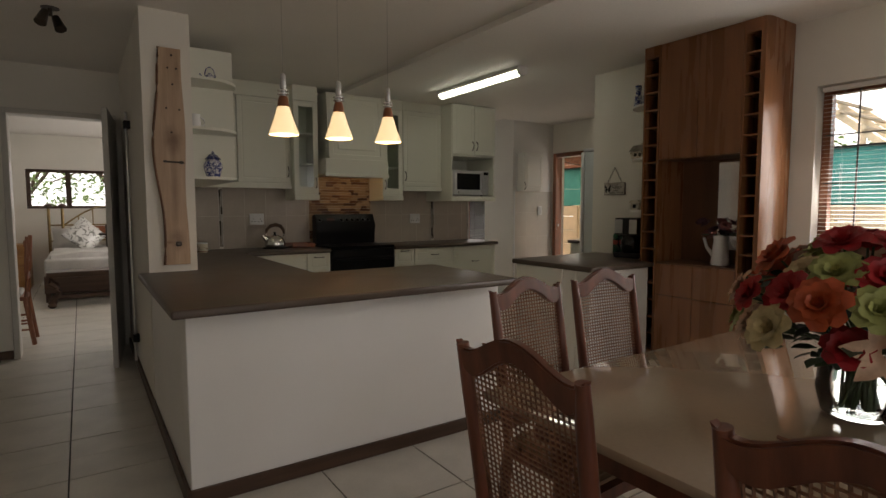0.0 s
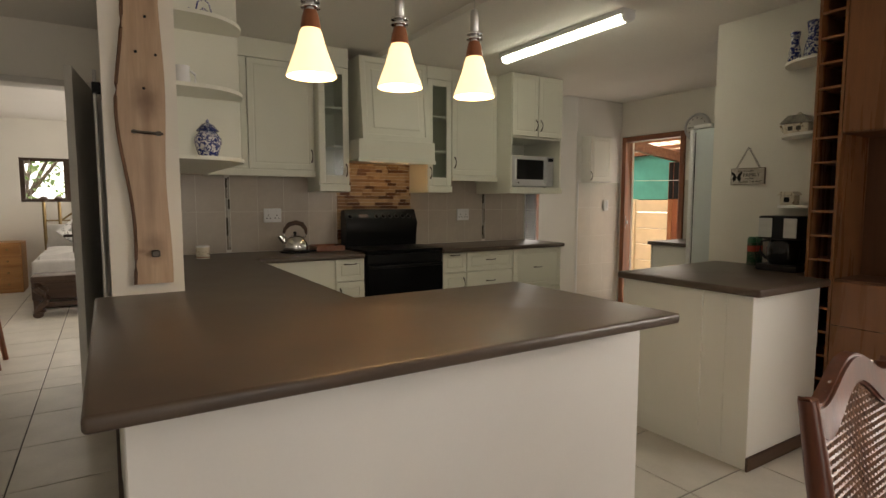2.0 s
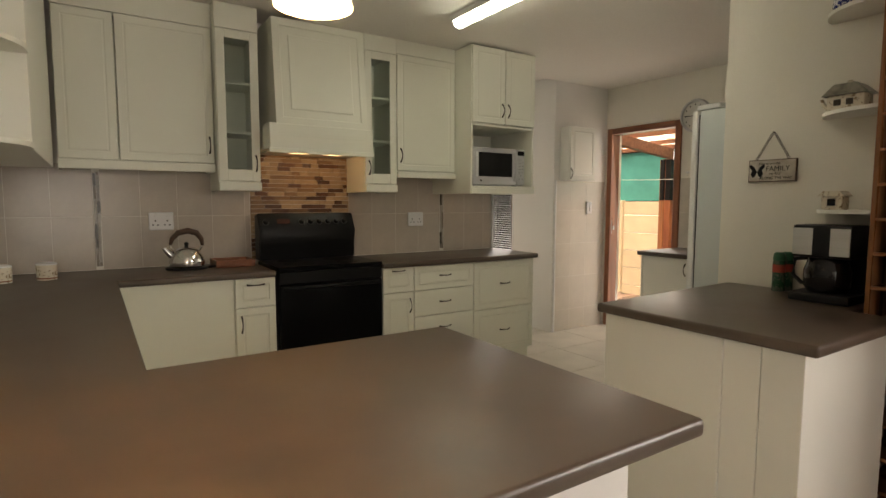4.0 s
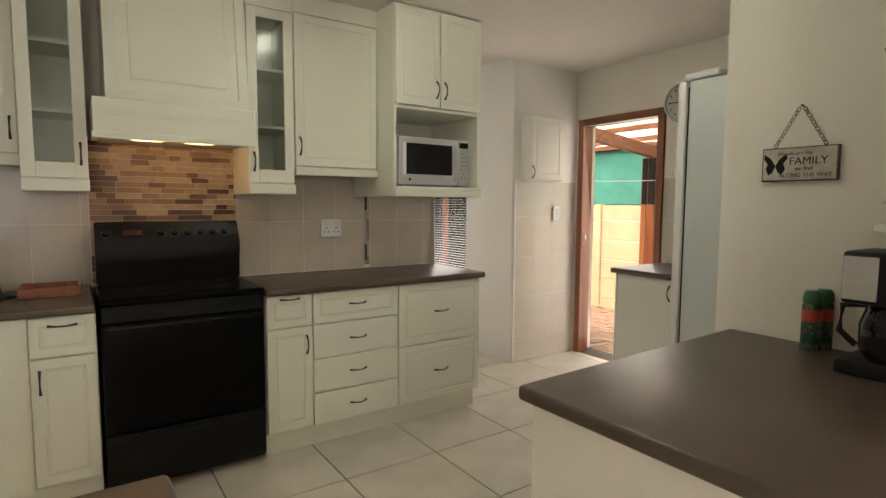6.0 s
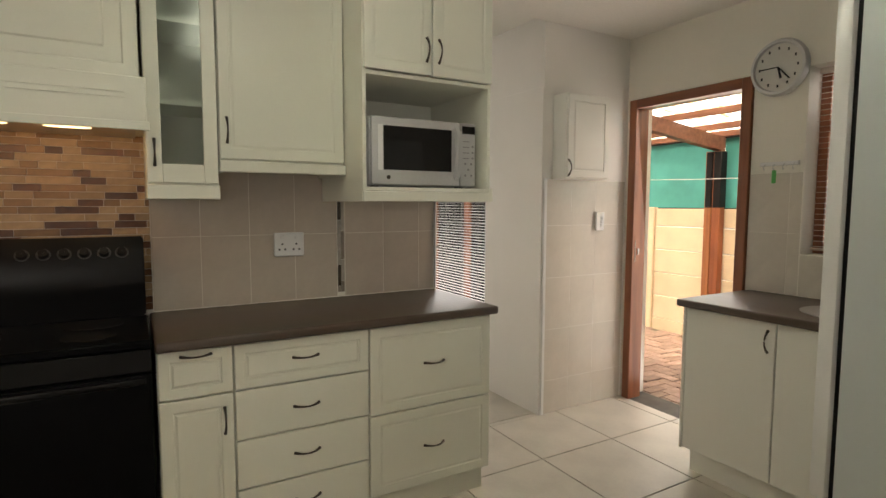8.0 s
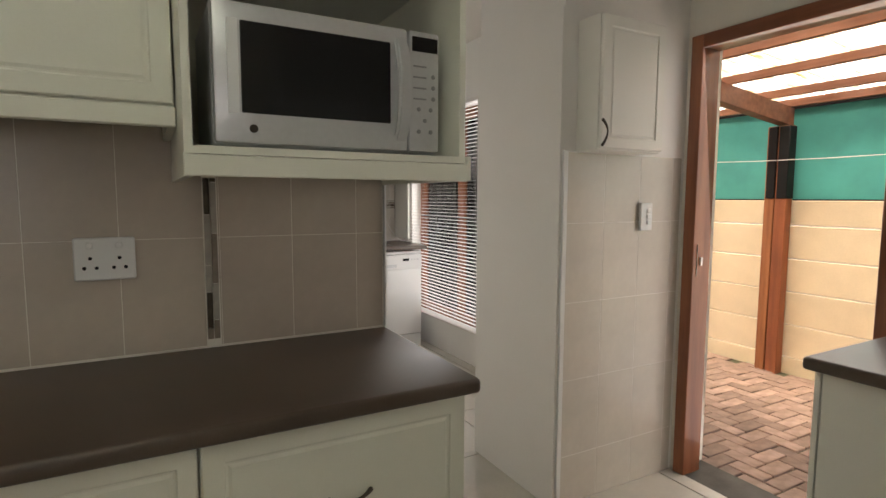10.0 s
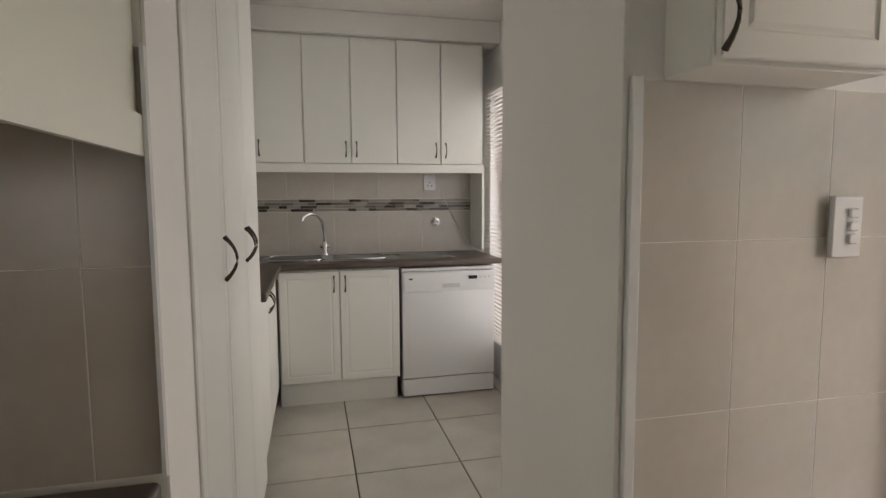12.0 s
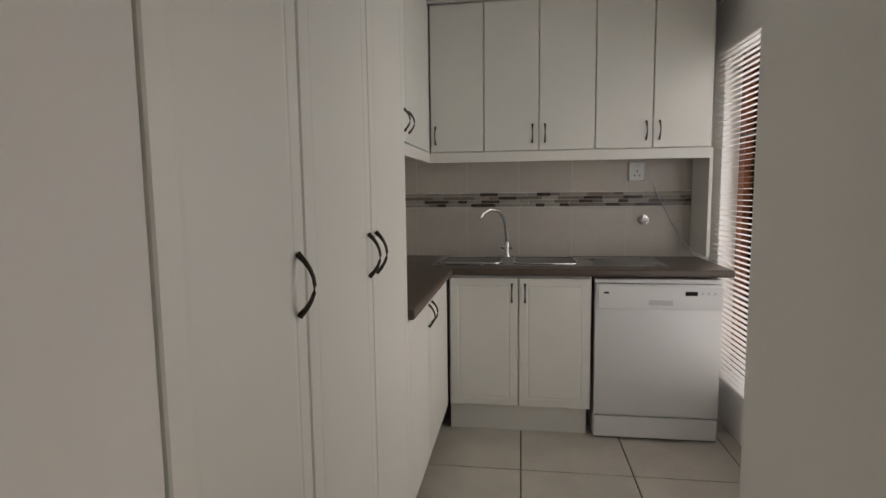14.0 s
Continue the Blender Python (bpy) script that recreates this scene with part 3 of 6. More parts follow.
part("side_panel", boxes((4.497, 4.509, 3.36, 3.86, 0.10, 0.86, 0.002)), M["cab2"], u, smooth=False)
solid("baseboard_coffee", boxes((4.50, 5.17, 3.095, 3.109, 0, 0.07, 0.003)), M["skirt"], kind="structure", smooth=False)

fr = thing("fridge", (5.97, 3.9, 0), "tall white fridge freezer in the recess behind the wall", "fridge")
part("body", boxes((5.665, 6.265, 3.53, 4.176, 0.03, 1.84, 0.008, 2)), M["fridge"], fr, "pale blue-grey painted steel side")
part("door_seal", boxes((5.68, 6.25, 4.176, 4.188, 0.06, 1.82)), M["black_matt"], fr, "dark rubber door seal")
part("upper_door", boxes((5.663, 6.267, 4.188, 4.225, 0.70, 1.845, 0.012, 2)), M["white"], fr)
part("lower_door", boxes((5.663, 6.267, 4.188, 4.225, 0.06, 0.69, 0.012, 2)), M["white"], fr)
part("hinge_cap", boxes((5.668, 5.76, 4.06, 4.20, 1.846, 1.875, 0.005)), M["white"], fr)
for fx in (5.70, 6.23):
    part("foot", boxes((fx - 0.02, fx + 0.02, 3.60, 3.64, 0, 0.031)), M["black_matt"], fr)

fr.location.y += 0.03

WX, WB = 5.18, 5.525
wu = thing("wine_unit", (5.36, 2.77, 0), "tall beech-veneer display unit with wine cubbies and doors", "cabinet")
Y0, Y1, WT = 2.34, 3.20, 2.502


def cubbies(y0, y1, parent):
    """A column of open cubbies, each shelf a board."""
    t = 0.014
    r = part("wine_rack", boxes((WB - 0.008, WB, y0 + t, y1 - t, 0.08, WT)), M["beech"], parent, "column of open wine cubbies", smooth=False)
    for a, b, c in ((y0, y0 + t, 0.08), (y1 - t, y1, 0.08), (y0 + t, y1 - t, 2.43)):
        part("side_board", boxes((WX, WB - (0.008 if c > 1 else 0), a, b, c, WT)), M["beech"], r, smooth=False)
    me = mesh_of(boxes((WX + 0.004 - WB, -0.008, t, y1 - y0 - t, 0, 0.012)), "shelf", M["beech"], False)
    for i in range(19):
        piece_of(me, "shelf", r, (WB, y0, 0.08 + (2.42 - 0.08) * i / 18))


cubbies(3.065, Y1, wu)
cubbies(Y0, 2.46, wu)
part("plinth", boxes((WX + 0.02, WB, Y0, Y1, 0, 0.08)), M["beech"], wu, smooth=False)
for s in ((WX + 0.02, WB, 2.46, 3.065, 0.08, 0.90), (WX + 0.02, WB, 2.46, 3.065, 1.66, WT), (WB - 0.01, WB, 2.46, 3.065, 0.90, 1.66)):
    part("carcass", boxes(s), M["beech_shade"], wu, smooth=False)
for a, b in ((0.085, 0.655), (0.655, 0.89), (1.665, WT)):
    for lo, hi in ((2.462, 2.763), (2.763, 3.063)):
        d = part("door", boxes((WX, WX + 0.018, lo + 0.0015, hi - 0.0015, a + 0.0015, b - 0.0015, 0.001)), M["beech"], wu, smooth=False)
bm = bmesh.new()
plate(bm, [(5.18, 2.325), (5.23, 2.31), (5.525, 2.31), (5.525, 2.339), (5.18, 2.339)], "z", 0, WT)
part("end_panel", bm, M["beech"], wu)
part("niche_mirror", boxes((WB - 0.014, WB - 0.0105, 2.52, 2.78, 1.0, 1.64)), M["chrome"], wu, "mirror in the niche")

# ---- floor tiles ----
PX, PY, GAP = 0.525, 0.535, 0.007
ROOMS = [(-1.2, 5.53, -2.5, 3.93), (-1.2, 1.93, 3.93, 6.57), (1.93, 7.34, 3.93, 6.30), (5.53, 7.34, 3.5, 3.93), (5.8, 6.6, 6.30, 6.92), (5.2, 7.34, 6.92, 9.47), (-2.2, 3.9, 6.57, 12.08)]
TILES = {}


def tile_mesh(w, h):
    key = (round(w, 3), round(h, 3))
    if key not in TILES:
        bm = bmesh.new()
        box(bm, -w / 2, w / 2, -h / 2, h / 2, -0.006, 0.0)
        top = [e for e in bm.edges if all(v.co.z > -0.001 for v in e.verts)]
        bmesh.ops.bevel(bm, geom=top, offset=0.0016, segments=1, affect="EDGES")
        TILES[key] = mesh_of(bm, "floor_tile", M["tile"], False)
    return TILES[key]


for rx0, rx1, ry0, ry1 in ROOMS:
    i0, i1 = math.floor((rx0 - 1.48) / PX), math.ceil((rx1 - 1.48) / PX)
    j0, j1 = math.floor((ry0 - 4.205) / PY), math.ceil((ry1 - 4.205) / PY)
    for i in range(i0, i1):
        for j in range(j0, j1):
            a, b = max(rx0, 1.48 + i * PX + GAP / 2), min(rx1, 1.48 + (i + 1) * PX - GAP / 2)
            c, d = max(ry0, 4.205 + j * PY + GAP / 2), min(ry1, 4.205 + (j + 1) * PY - GAP / 2)
            if b - a > 0.01 and d - c > 0.01:
                piece_of(tile_mesh(b - a, d - c), "floor_tile", floor, ((a + b) / 2, (c + d) / 2, 0.0))

# ---- lights that the rooms have ----
solid("ceiling_kitchen", boxes((3.92, 7.338, -2.498, 6.298, 2.505, CEIL - 0.002)), M["ceiling"], kind="structure", smooth=False)


def pendant(x, y, group):
    p = thing("pendant_lamp", (x, y, 1.69), "lit pendant lamp with a flared opal glass shade", "lamp", group)
    bm = bmesh.new()
    prof = [(0.075, 0.0), (0.076, 0.003), (0.071, 0.018), (0.061, 0.045), (0.050, 0.075), (0.041, 0.105), (0.035, 0.128), (0.030, 0.140), (0.028, 0.143)]
    lathe(bm, (x, y, 1.69), prof, 28)
    bmesh.ops.delete(bm, geom=[f for f in bm.faces if len(f.verts) > 4 and f.calc_center_median().z < 1.70], context="FACES")
    part("shade", bm, M["pendant"], p, "glowing cream opal glass")
    bm = bmesh.new()
    lathe(bm, (x, y, 1.832), [(0.030, 0), (0.030, 0.012), (0.026, 0.035), (0.020, 0.055)], 20)
    part("lamp_holder", bm, M["jamb"], p, "copper-brown lamp holder")
    for k in (0.060, 0.077):
        bm = bmesh.new()
        lathe(bm, (x, y, 1.832 + k), [(0.012, 0), (0.029, 0.002), (0.030, 0.005), (0.029, 0.008), (0.012, 0.010)], 20)
        part("ring", bm, M["chrome"], p, "chrome ring")
    bm = bmesh.new()
    lathe(bm, (x, y, 1.8875), [(0.012, 0), (0.012, 0.035), (0.016, 0.04), (0.015, 0.10), (0.012, 0.11), (0.004, 0.115)], 16)
    part("stem", bm, M["steel"], p, "brushed metal stem")
    bm = bmesh.new()
    cyl(bm, (x, y, 2.0), (x, y, 2.54), 0.0022, n=6)
    part("cable", bm, M["chrome"], p)
    bm = bmesh.new()
    lathe(bm, (x, y, 2.525), [(0.04, 0.0), (0.045, 0.005), (0.045, 0.0245)], 18)
    part("ceiling_rose", bm, M["chrome"], p)


for px in (2.481, 2.786, 3.091):
    pendant(px, 3.40, "pendants over the breakfast counter")

tl = thing("tube_light", (4.71, 4.68, 2.47), "lit fluorescent tube light on the kitchen ceiling", "lamp")
bm = bmesh.new()
prof = [(-0.055, 2.548), (-0.05, 2.515), (0.05, 2.515), (0.055, 2.548)]
plate(bm, [(4.715 + a, b) for a, b in prof], "y", 4.05, 5.30)
part("housing", bm, M["white"], tl)
bm = bmesh.new()
plate(bm, [(4.715 + 0.045 * math.cos(a), 2.514 - 0.04 * math.sin(a)) for a in [math.pi * i / 10 for i in range(11)]], "y", 4.075, 5.275)
part("diffuser", bm, M["tube"], tl, "glowing white diffuser")
for y0, y1 in ((4.045, 4.074), (5.276, 5.305)):
    bm = bmesh.new()
    plate(bm, [(4.715 + 0.05 * math.cos(a), 2.5135 - 0.044 * math.sin(a)) for a in [math.pi * i / 10 for i in range(11)]], "y", y0, y1)
    part("end_cap", bm, M["white"], tl)

tl.location += Vector((0.03, 0.03, -0.045))

# ---- door frames, windows, blinds ----


def frame_x(name, x0, x1, y0, y1, z0, z1, w, label, sill=False, mat="jamb"):
    """A frame in a wall that faces x."""
    f = thing(name, ((x0 + x1) / 2, (y0 + y1) / 2, z0), label, "frame")
    tagged(f, kind="structure")
    part("jamb", boxes((x0, x1, y0, y0 + w, z0, z1, 0.003)), M[mat], f, smooth=False)
    part("jamb", boxes((x0, x1, y1 - w, y1, z0, z1, 0.003)), M[mat], f, smooth=False)
    part("head", boxes((x0, x1, y0 + w, y1 - w, z1 - w, z1, 0.003)), M["jamb_x"] if mat == "jamb" else M[mat], f, smooth=False)
    if sill:
        part("sill", boxes((x0, x1, y0 + w, y1 - w, z0, z0 + w, 0.003)), M["jamb_x"] if mat == "jamb" else M[mat], f, smooth=False)
    return f


dfm = frame_x("door_1", 7.325, 7.45, 5.425, 6.275, 0.0, 2.085, 0.06, "open meranti back door frame to the yard")
bm = boxes((7.35, 7.353, 6.2105, 6.2155, 0.98, 1.13, 0.001), (7.37, 7.385, 6.205, 6.2155, 1.03, 1.07, 0.002))
part("strike_plate", bm, M["steel"], dfm, "steel strike plate", smooth=False)


def venetian(name, axis, at, lo, hi, z0, z1, label, mat, pitch=0.0215, tilt=12, width=0.025):
    v = thing(name, (at, (lo + hi) / 2, z0) if axis == "x" else ((lo + hi) / 2, at, z0), label, "blind")
    L = hi - lo
    bm = bmesh.new()
    if axis == "x":
        box(bm, -width / 2, width / 2, -L / 2, L / 2, -0.0006, 0.0006)
        bmesh.ops.rotate(bm, verts=bm.verts, cent=(0, 0, 0), matrix=Euler((0, radians(tilt), 0)).to_matrix())
    else:
        box(bm, -L / 2, L / 2, -width / 2, width / 2, -0.0006, 0.0006)
        bmesh.ops.rotate(bm, verts=bm.verts, cent=(0, 0, 0), matrix=Euler((radians(tilt), 0, 0)).to_matrix())
    me = mesh_of(bm, "slat", mat, False)
    z = z0 + 0.02
    mid = (lo + hi) / 2
    while z < z1 - 0.03:
        piece_of(me, "slat", v, (at, mid, z) if axis == "x" else (mid, at, z))
        z += pitch
    for nm, a, b in (("head_rail", z1 - 0.028, z1), ("bottom_rail", z0, z0 + 0.012)):
        s = (at - 0.014, at + 0.014, lo, hi, a, b, 0.002) if axis == "x" else (lo, hi, at - 0.014, at + 0.014, a, b, 0.002)
        part(nm, boxes(s), mat, v, smooth=False)
    for k in (lo + 0.12, hi - 0.12):
        bm = bmesh.new()
        for o in (-0.0125, 0.0125):
            p = (at + o, k) if axis == "x" else (k, at + o)
            cyl(bm, (*p, z0), (*p, z1 - 0.02), 0.0008, n=4)
        part("ladder_cord", bm, M["white"], v)
    return v


M["slat_wood"] = paint("blind_slat", (0.62, 0.52, 0.45), 0.4, var=0.1, bump=0.01)
M["slat_white"] = paint("blind_slat_white", (0.78, 0.74, 0.70), 0.35, var=0.02, bump=0)
M["iron"] = paint("burglar_bar", (0.10, 0.09, 0.085), 0.5, bump=0.02)
M["alu"] = paint("white_frame", (0.78, 0.77, 0.74), 0.45, var=0.02, bump=0.01)


def window_x(name, x0, x1, y0, y1, z0, z1, mullions, label, bars=0, w=0.05, rail=None):
    f = frame_x(name, x0, x1, y0, y1, z0, z1, w, label, True)
    for m in mullions:
        part("mullion", boxes((x0 + 0.01, x1 - 0.01, m - 0.6 * w, m + 0.6 * w, z0 + w, z1 - w, 0.003)), M["jamb"], f, smooth=False)
    if rail:
        part("transom", boxes((x0 + 0.012, x1 - 0.012, y0 + w, y1 - w, rail - 0.03, rail + 0.03, 0.003)), M["jamb_x"], f, smooth=False)
    xs = (x0 + x1) / 2
    g = part("pane", boxes((xs - 0.002, xs + 0.002, y0 + w, y1 - w, z0 + w, z1 - w)), M["glass"], f, "clear window glass", smooth=False)
    g.visible_shadow = False
    if bars:
        n = round((y1 - y0) / bars)
        for i in range(1, n):
            y = y0 + (y1 - y0) * i / n
            part("burglar_bar", boxes((x0 - 0.006, x0 + 0.004, y - 0.004, y + 0.004, z0 + 0.02, z1 - 0.02)), M["iron"], f, smooth=False)
        for z in (z0 + (z1 - z0) * k / 4 for k in (1, 2, 3)):
            part("burglar_bar", boxes((x0 - 0.007, x0 + 0.003, y0 + 0.02, y1 - 0.02, z - 0.004, z + 0.004)), M["iron"], f, smooth=False)
    return f


window_x("window_scullery", 7.43, 7.49, 7.30, 9.30, 0.27, 2.08, (8.55, 7.90), "meranti window frame with dark burglar bars", bars=0.32, w=0.085)
venetian("venetian_blind", "x", 7.322, 7.24, 9.34, 0.27, 2.11, "lowered pale venetian blind in the scullery window", M["slat_white"], tilt=-3, pitch=0.029)
window_x("window_kitchen", 7.46, 7.52, 4.22, 5.14, 1.12, 2.08, (4.68,), "meranti kitchen window frame", rail=1.78)
venetian("venetian_blind", "x", 7.41, 4.24, 5.12, 1.14, 2.07, "half-open pale venetian blind in the kitchen window", M["slat_wood"], tilt=-4, pitch=0.028)
window_x("window_dining", 5.63, 5.69, 0.55, 2.17, 0.85, 2.08, (1.36,), "meranti dining window frame with burglar bars", bars=0.2)
venetian("venetian_blind", "x", 5.572, 0.57, 2.15, 0.88, 2.07, "lowered pale venetian blind in the dining window", M["slat_white"], tilt=-6, pitch=0.026)
bw = thing("window_bedroom", (1.7, 12.18, 1.3), "dark timber bedroom window frame", "window")
tagged(bw, kind="structure")
for s in ((0.83, 2.6, 12.13, 12.2, 1.30, 1.35, 0.003), (0.83, 2.6, 12.13, 12.2, 1.92, 1.97, 0.003), (0.83, 0.89, 12.13, 12.2, 1.35, 1.92, 0.003), (1.38, 1.46, 12.13, 12.2, 1.35, 1.92, 0.003), (2.54, 2.6, 12.13, 12.2, 1.35, 1.92, 0.003)):
    part("frame_bar", boxes(s), M["skirt"], bw, smooth=False)
g = part("pane", boxes((0.89, 2.54, 12.163, 12.167, 1.35, 1.92)), M["glass"], bw, "clear window glass", smooth=False)
g.visible_shadow = False
venetian("venetian_blind", "y", 12.105, 0.84, 1.42, 1.31, 1.965, "lowered dark venetian blind over the bedroom window", M["skirt"], tilt=3, pitch=0.03)
venetian("venetian_blind", "y", 12.105, 1.44, 2.59, 1.31, 1.965, "lowered dark venetian blind over the bedroom window", M["skirt"], tilt=2, pitch=0.03)
# glazed patio door behind the starting point
PD = 2.2
pdoor = thing("door_patio", (PD, -2.6, 0), "white glazed patio door", "door")
tagged(pdoor, kind="structure")
for a, b, c, d in ((-0.9, -0.84, 0, 2.2), (0.84, 0.9, 0, 2.2), (-0.05, 0.05, 0.06, 2.14), (-0.84, 0.84, 2.14, 2.2), (-0.84, 0.84, 0, 0.06)):
    part("frame_bar", boxes((PD + a, PD + b, -2.64, -2.58, c, d)), M["alu"], pdoor, smooth=False)
g = part("pane", boxes((PD - 0.84, PD + 0.84, -2.612, -2.608, 0.06, 2.14)), M["glass"], pdoor, "clear glass", smooth=False)
g.visible_shadow = False

# ---- wall tiles ----
WT_MESH = {}


def tile_wall(parent, axis, at, lo, hi, z0, z1, w, h, zs=None, off=0.0, way=-1, mat="wtile"):
    """Glazed wall tiles, each a piece of the wall, 8 mm proud; joints show the grout behind."""
    cols, a = [], lo
    first = (off - lo) % w
    edges = [lo] + [lo + first + i * w for i in range(200) if 0.004 < first + i * w < hi - lo - 0.004] + [hi]
    rows = zs or [z0 + i * h for i in range(50) if z0 + i * h < z1 - 0.01] + [z1]
    for c0, c1 in zip(edges, edges[1:]):
        for r0, r1 in zip(rows, rows[1:]):
            key = (axis, round(c1 - c0, 3), round(r1 - r0, 3), mat)
            if key not in WT_MESH:
                bm = bmesh.new()
                hw, hh = (c1 - c0) / 2 - 0.0008, (r1 - r0) / 2 - 0.0008
                if axis == "y":
                    box(bm, -hw, hw, -0.004, 0.004, -hh, hh, 0.0007)
                else:
                    box(bm, -0.004, 0.004, -hw, hw, -hh, hh, 0.0007)
                WT_MESH[key] = mesh_of(bm, "wall_tile", M[mat], False)
            c = ((c0 + c1) / 2, at - way * 0.0034, (r0 + r1) / 2) if axis == "y" else (at - way * 0.0034, (c0 + c1) / 2, (r0 + r1) / 2)
            piece_of(WT_MESH[key], "wall_tile", parent, c)


OB = bpy.data.objects
ROWS_K = [0.90, 1.225, 1.545]
tile_wall(OB["wall_stove"], "y", 6.30, 2.22, 2.725, 0, 0, 0.213, 0.32, ROWS_K, 2.725, mat="wtile_shaded")
tile_wall(OB["wall_stove"], "y", 6.30, 2.763, 3.65, 0, 0, 0.213, 0.32, ROWS_K, 2.763, mat="wtile_shaded")
tile_wall(OB["wall_stove"], "y", 6.30, 4.394, 5.232, 0, 0, 0.2135, 0.32, ROWS_K, 5.232, mat="wtile_shaded")
tile_wall(OB["wall_stove"], "y", 6.30, 5.272, 5.797, 0, 0, 0.2135, 0.32, ROWS_K, 5.49, mat="wtile_shaded")
tile_wall(OB["wall_switch_block"], "y", 6.30, 6.616, 7.325, 0, 0, 0.217, 0.33, [0.0, 0.22, 0.56, 0.90, 1.24, 1.535], 6.616)
tile_wall(OB["wall_yard"], "x", 7.34, 3.55, 5.14, 0.90, 1.115, 0.215, 0.32, [0.90, 1.115], 5.14)
tile_wall(OB["wall_yard"], "x", 7.34, 5.143, 5.42, 0.90, 1.545, 0.215, 0.32, ROWS_K, 5.42)
tile_wall(OB["wall_scullery_north"], "y", 9.47, 5.2, 7.338, 0, 0, 0.33, 0.32, [0.92, 1.234], 5.2)
tile_wall(OB["wall_scullery_north"], "y", 9.47, 5.2, 7.338, 0, 0, 0.33, 0.32, [1.328, 1.62], 5.2)
solid("trim_tile_edge", boxes((6.589, 6.614, 6.285, 6.2995, 0, 1.54, 0.003), (5.800, 5.806, 6.285, 6.2995, 0.9, 1.545)), M["white"], kind="structure", smooth=False)
solid("trim_wall_end", boxes((5.801, 5.806, 6.3, 6.505, 0, CEIL - 0.003)), M["wall_white"], kind="structure", smooth=False)
solid("trim_side_panel", boxes((6.576, 6.5865, 6.296, 6.925, 0, 2.11, 0.001)), M["wall_white"], kind="structure", smooth=False)

# ---- mosaics of glass and stone strips ----
MOS = [paint("mosaic_amber", (0.14, 0.055, 0.02), 0.42, var=0.25, scale=25, bump=0.0, piece=0.3), paint("mosaic_tan", (0.31, 0.18, 0.085), 0.45, var=0.15, scale=30, bump=0.04, piece=0.2), paint("mosaic_beige", (0.48, 0.34, 0.20), 0.5, var=0.12, scale=30, bump=0.05, piece=0.15)]
MOG = [paint("mosaic_grey", (0.10, 0.082, 0.062), 0.2, var=0.2, scale=25, bump=0, piece=0.3), paint("mosaic_pale", (0.43, 0.40, 0.35), 0.35, var=0.1, scale=25, bump=0.03, piece=0.15), paint("mosaic_taupe", (0.25, 0.21, 0.17), 0.3, var=0.1, scale=25, bump=0.03, piece=0.2)]
STRIP = {}


def mosaic(parent, at, x0, x1, z0, z1, rh, mats, lens, upright=False, seed=1):
    rnd = random.Random(seed)
    n = round(((x1 - x0) if upright else (z1 - z0)) / rh)
    step = ((x1 - x0) if upright else (z1 - z0)) / n
    for r in range(n):
        lo, hi = (z0, z1) if upright else (x0, x1)
        p = lo - rnd.uniform(0, 0.06)
        last = None
        while p < hi - 0.003:
            L = rnd.choice(lens)
            a, b = max(p, lo), min(p + L, hi)
            p += L
            if b - a < 0.008:
                continue
            k = rnd.choice([0, 1, 2, 2, 1, 0])
            if k == last == 0:
                k = 2
            last = k
            key = (upright, round(b - a, 3), round(step, 4), id(mats), k)
            if key not in STRIP:
                bm = bmesh.new()
                hl, hr = (b - a) / 2 - 0.001, step / 2 - 0.001
                d = 0.0045 if k == 0 else 0.0035
                if upright:
                    box(bm, -hr, hr, -d, d, -hl, hl)
                else:
                    box(bm, -hl, hl, -d, d, -hr, hr)
                STRIP[key] = mesh_of(bm, "mosaic_strip", mats[k], False)
            c = (x0 + (r + 0.5) * step, at, (a + b) / 2) if upright else ((a + b) / 2, at, z0 + (r + 0.5) * step)
            piece_of(STRIP[key], "mosaic_strip", parent, c)


mosaic(OB["wall_stove"], 6.2985, 3.652, 4.392, 0.91, 1.66, 0.0305, MOS, (0.06, 0.09, 0.12, 0.15, 0.18), seed=3)
mosaic(OB["wall_stove"], 6.2985, 2.727, 2.761, 0.92, 1.50, 0.017, MOG, (0.08, 0.11, 0.15), True, seed=5)
mosaic(OB["wall_stove"], 6.2985, 5.234, 5.270, 0.92, 1.40, 0.018, MOG, (0.08, 0.11, 0.15), True, seed=6)
mosaic(OB["wall_scullery_north"], 9.4685, 5.2, 7.24, 1.236, 1.326, 0.0225, MOG, (0.06, 0.09, 0.12, 0.16), seed=9)

# ---- sockets, switch ----


def socket(x, z, y, way, label, double=True, cat="socket"):
    s = thing("wall_socket", (x, y, z), label, cat)
    w = 0.072 if double else 0.046
    part("plate", boxes((x - w, x + w, y - 0.012, y, z - 0.058, z + 0.058, 0.004)), M["white"], s)
    for dx in (-0.034, 0.034) if double else (0,):
        for px, pz in ((0, 0.014), (-0.014, -0.012), (0.014, -0.012)):
            bm = bmesh.new()
            cyl(bm, (x + dx + px, y - 0.0125, z + pz - 0.012), (x + dx + px, y - 0.011, z + pz - 0.012), 0.005, n=8)
            part("pin_hole", bm, M["black_matt"], s)
        part("rocker", boxes((x + dx - 0.008, x + dx + 0.008, y - 0.017, y - 0.0115, z + 0.028, z + 0.045, 0.002)), M["white"], s)
    return s


socket(4.985, 1.177, 6.291, -1, "white double wall socket on the splashback")
socket(3.09, 1.193, 6.291, -1, "white double wall socket on the splashback")
socket(6.905, 1.447, 9.461, -1, "white wall socket above the mosaic band", False)
s = thing("light_switch", (7.08, 6.29, 1.26), "white three-lever light switch on the tiled wall", "switch")
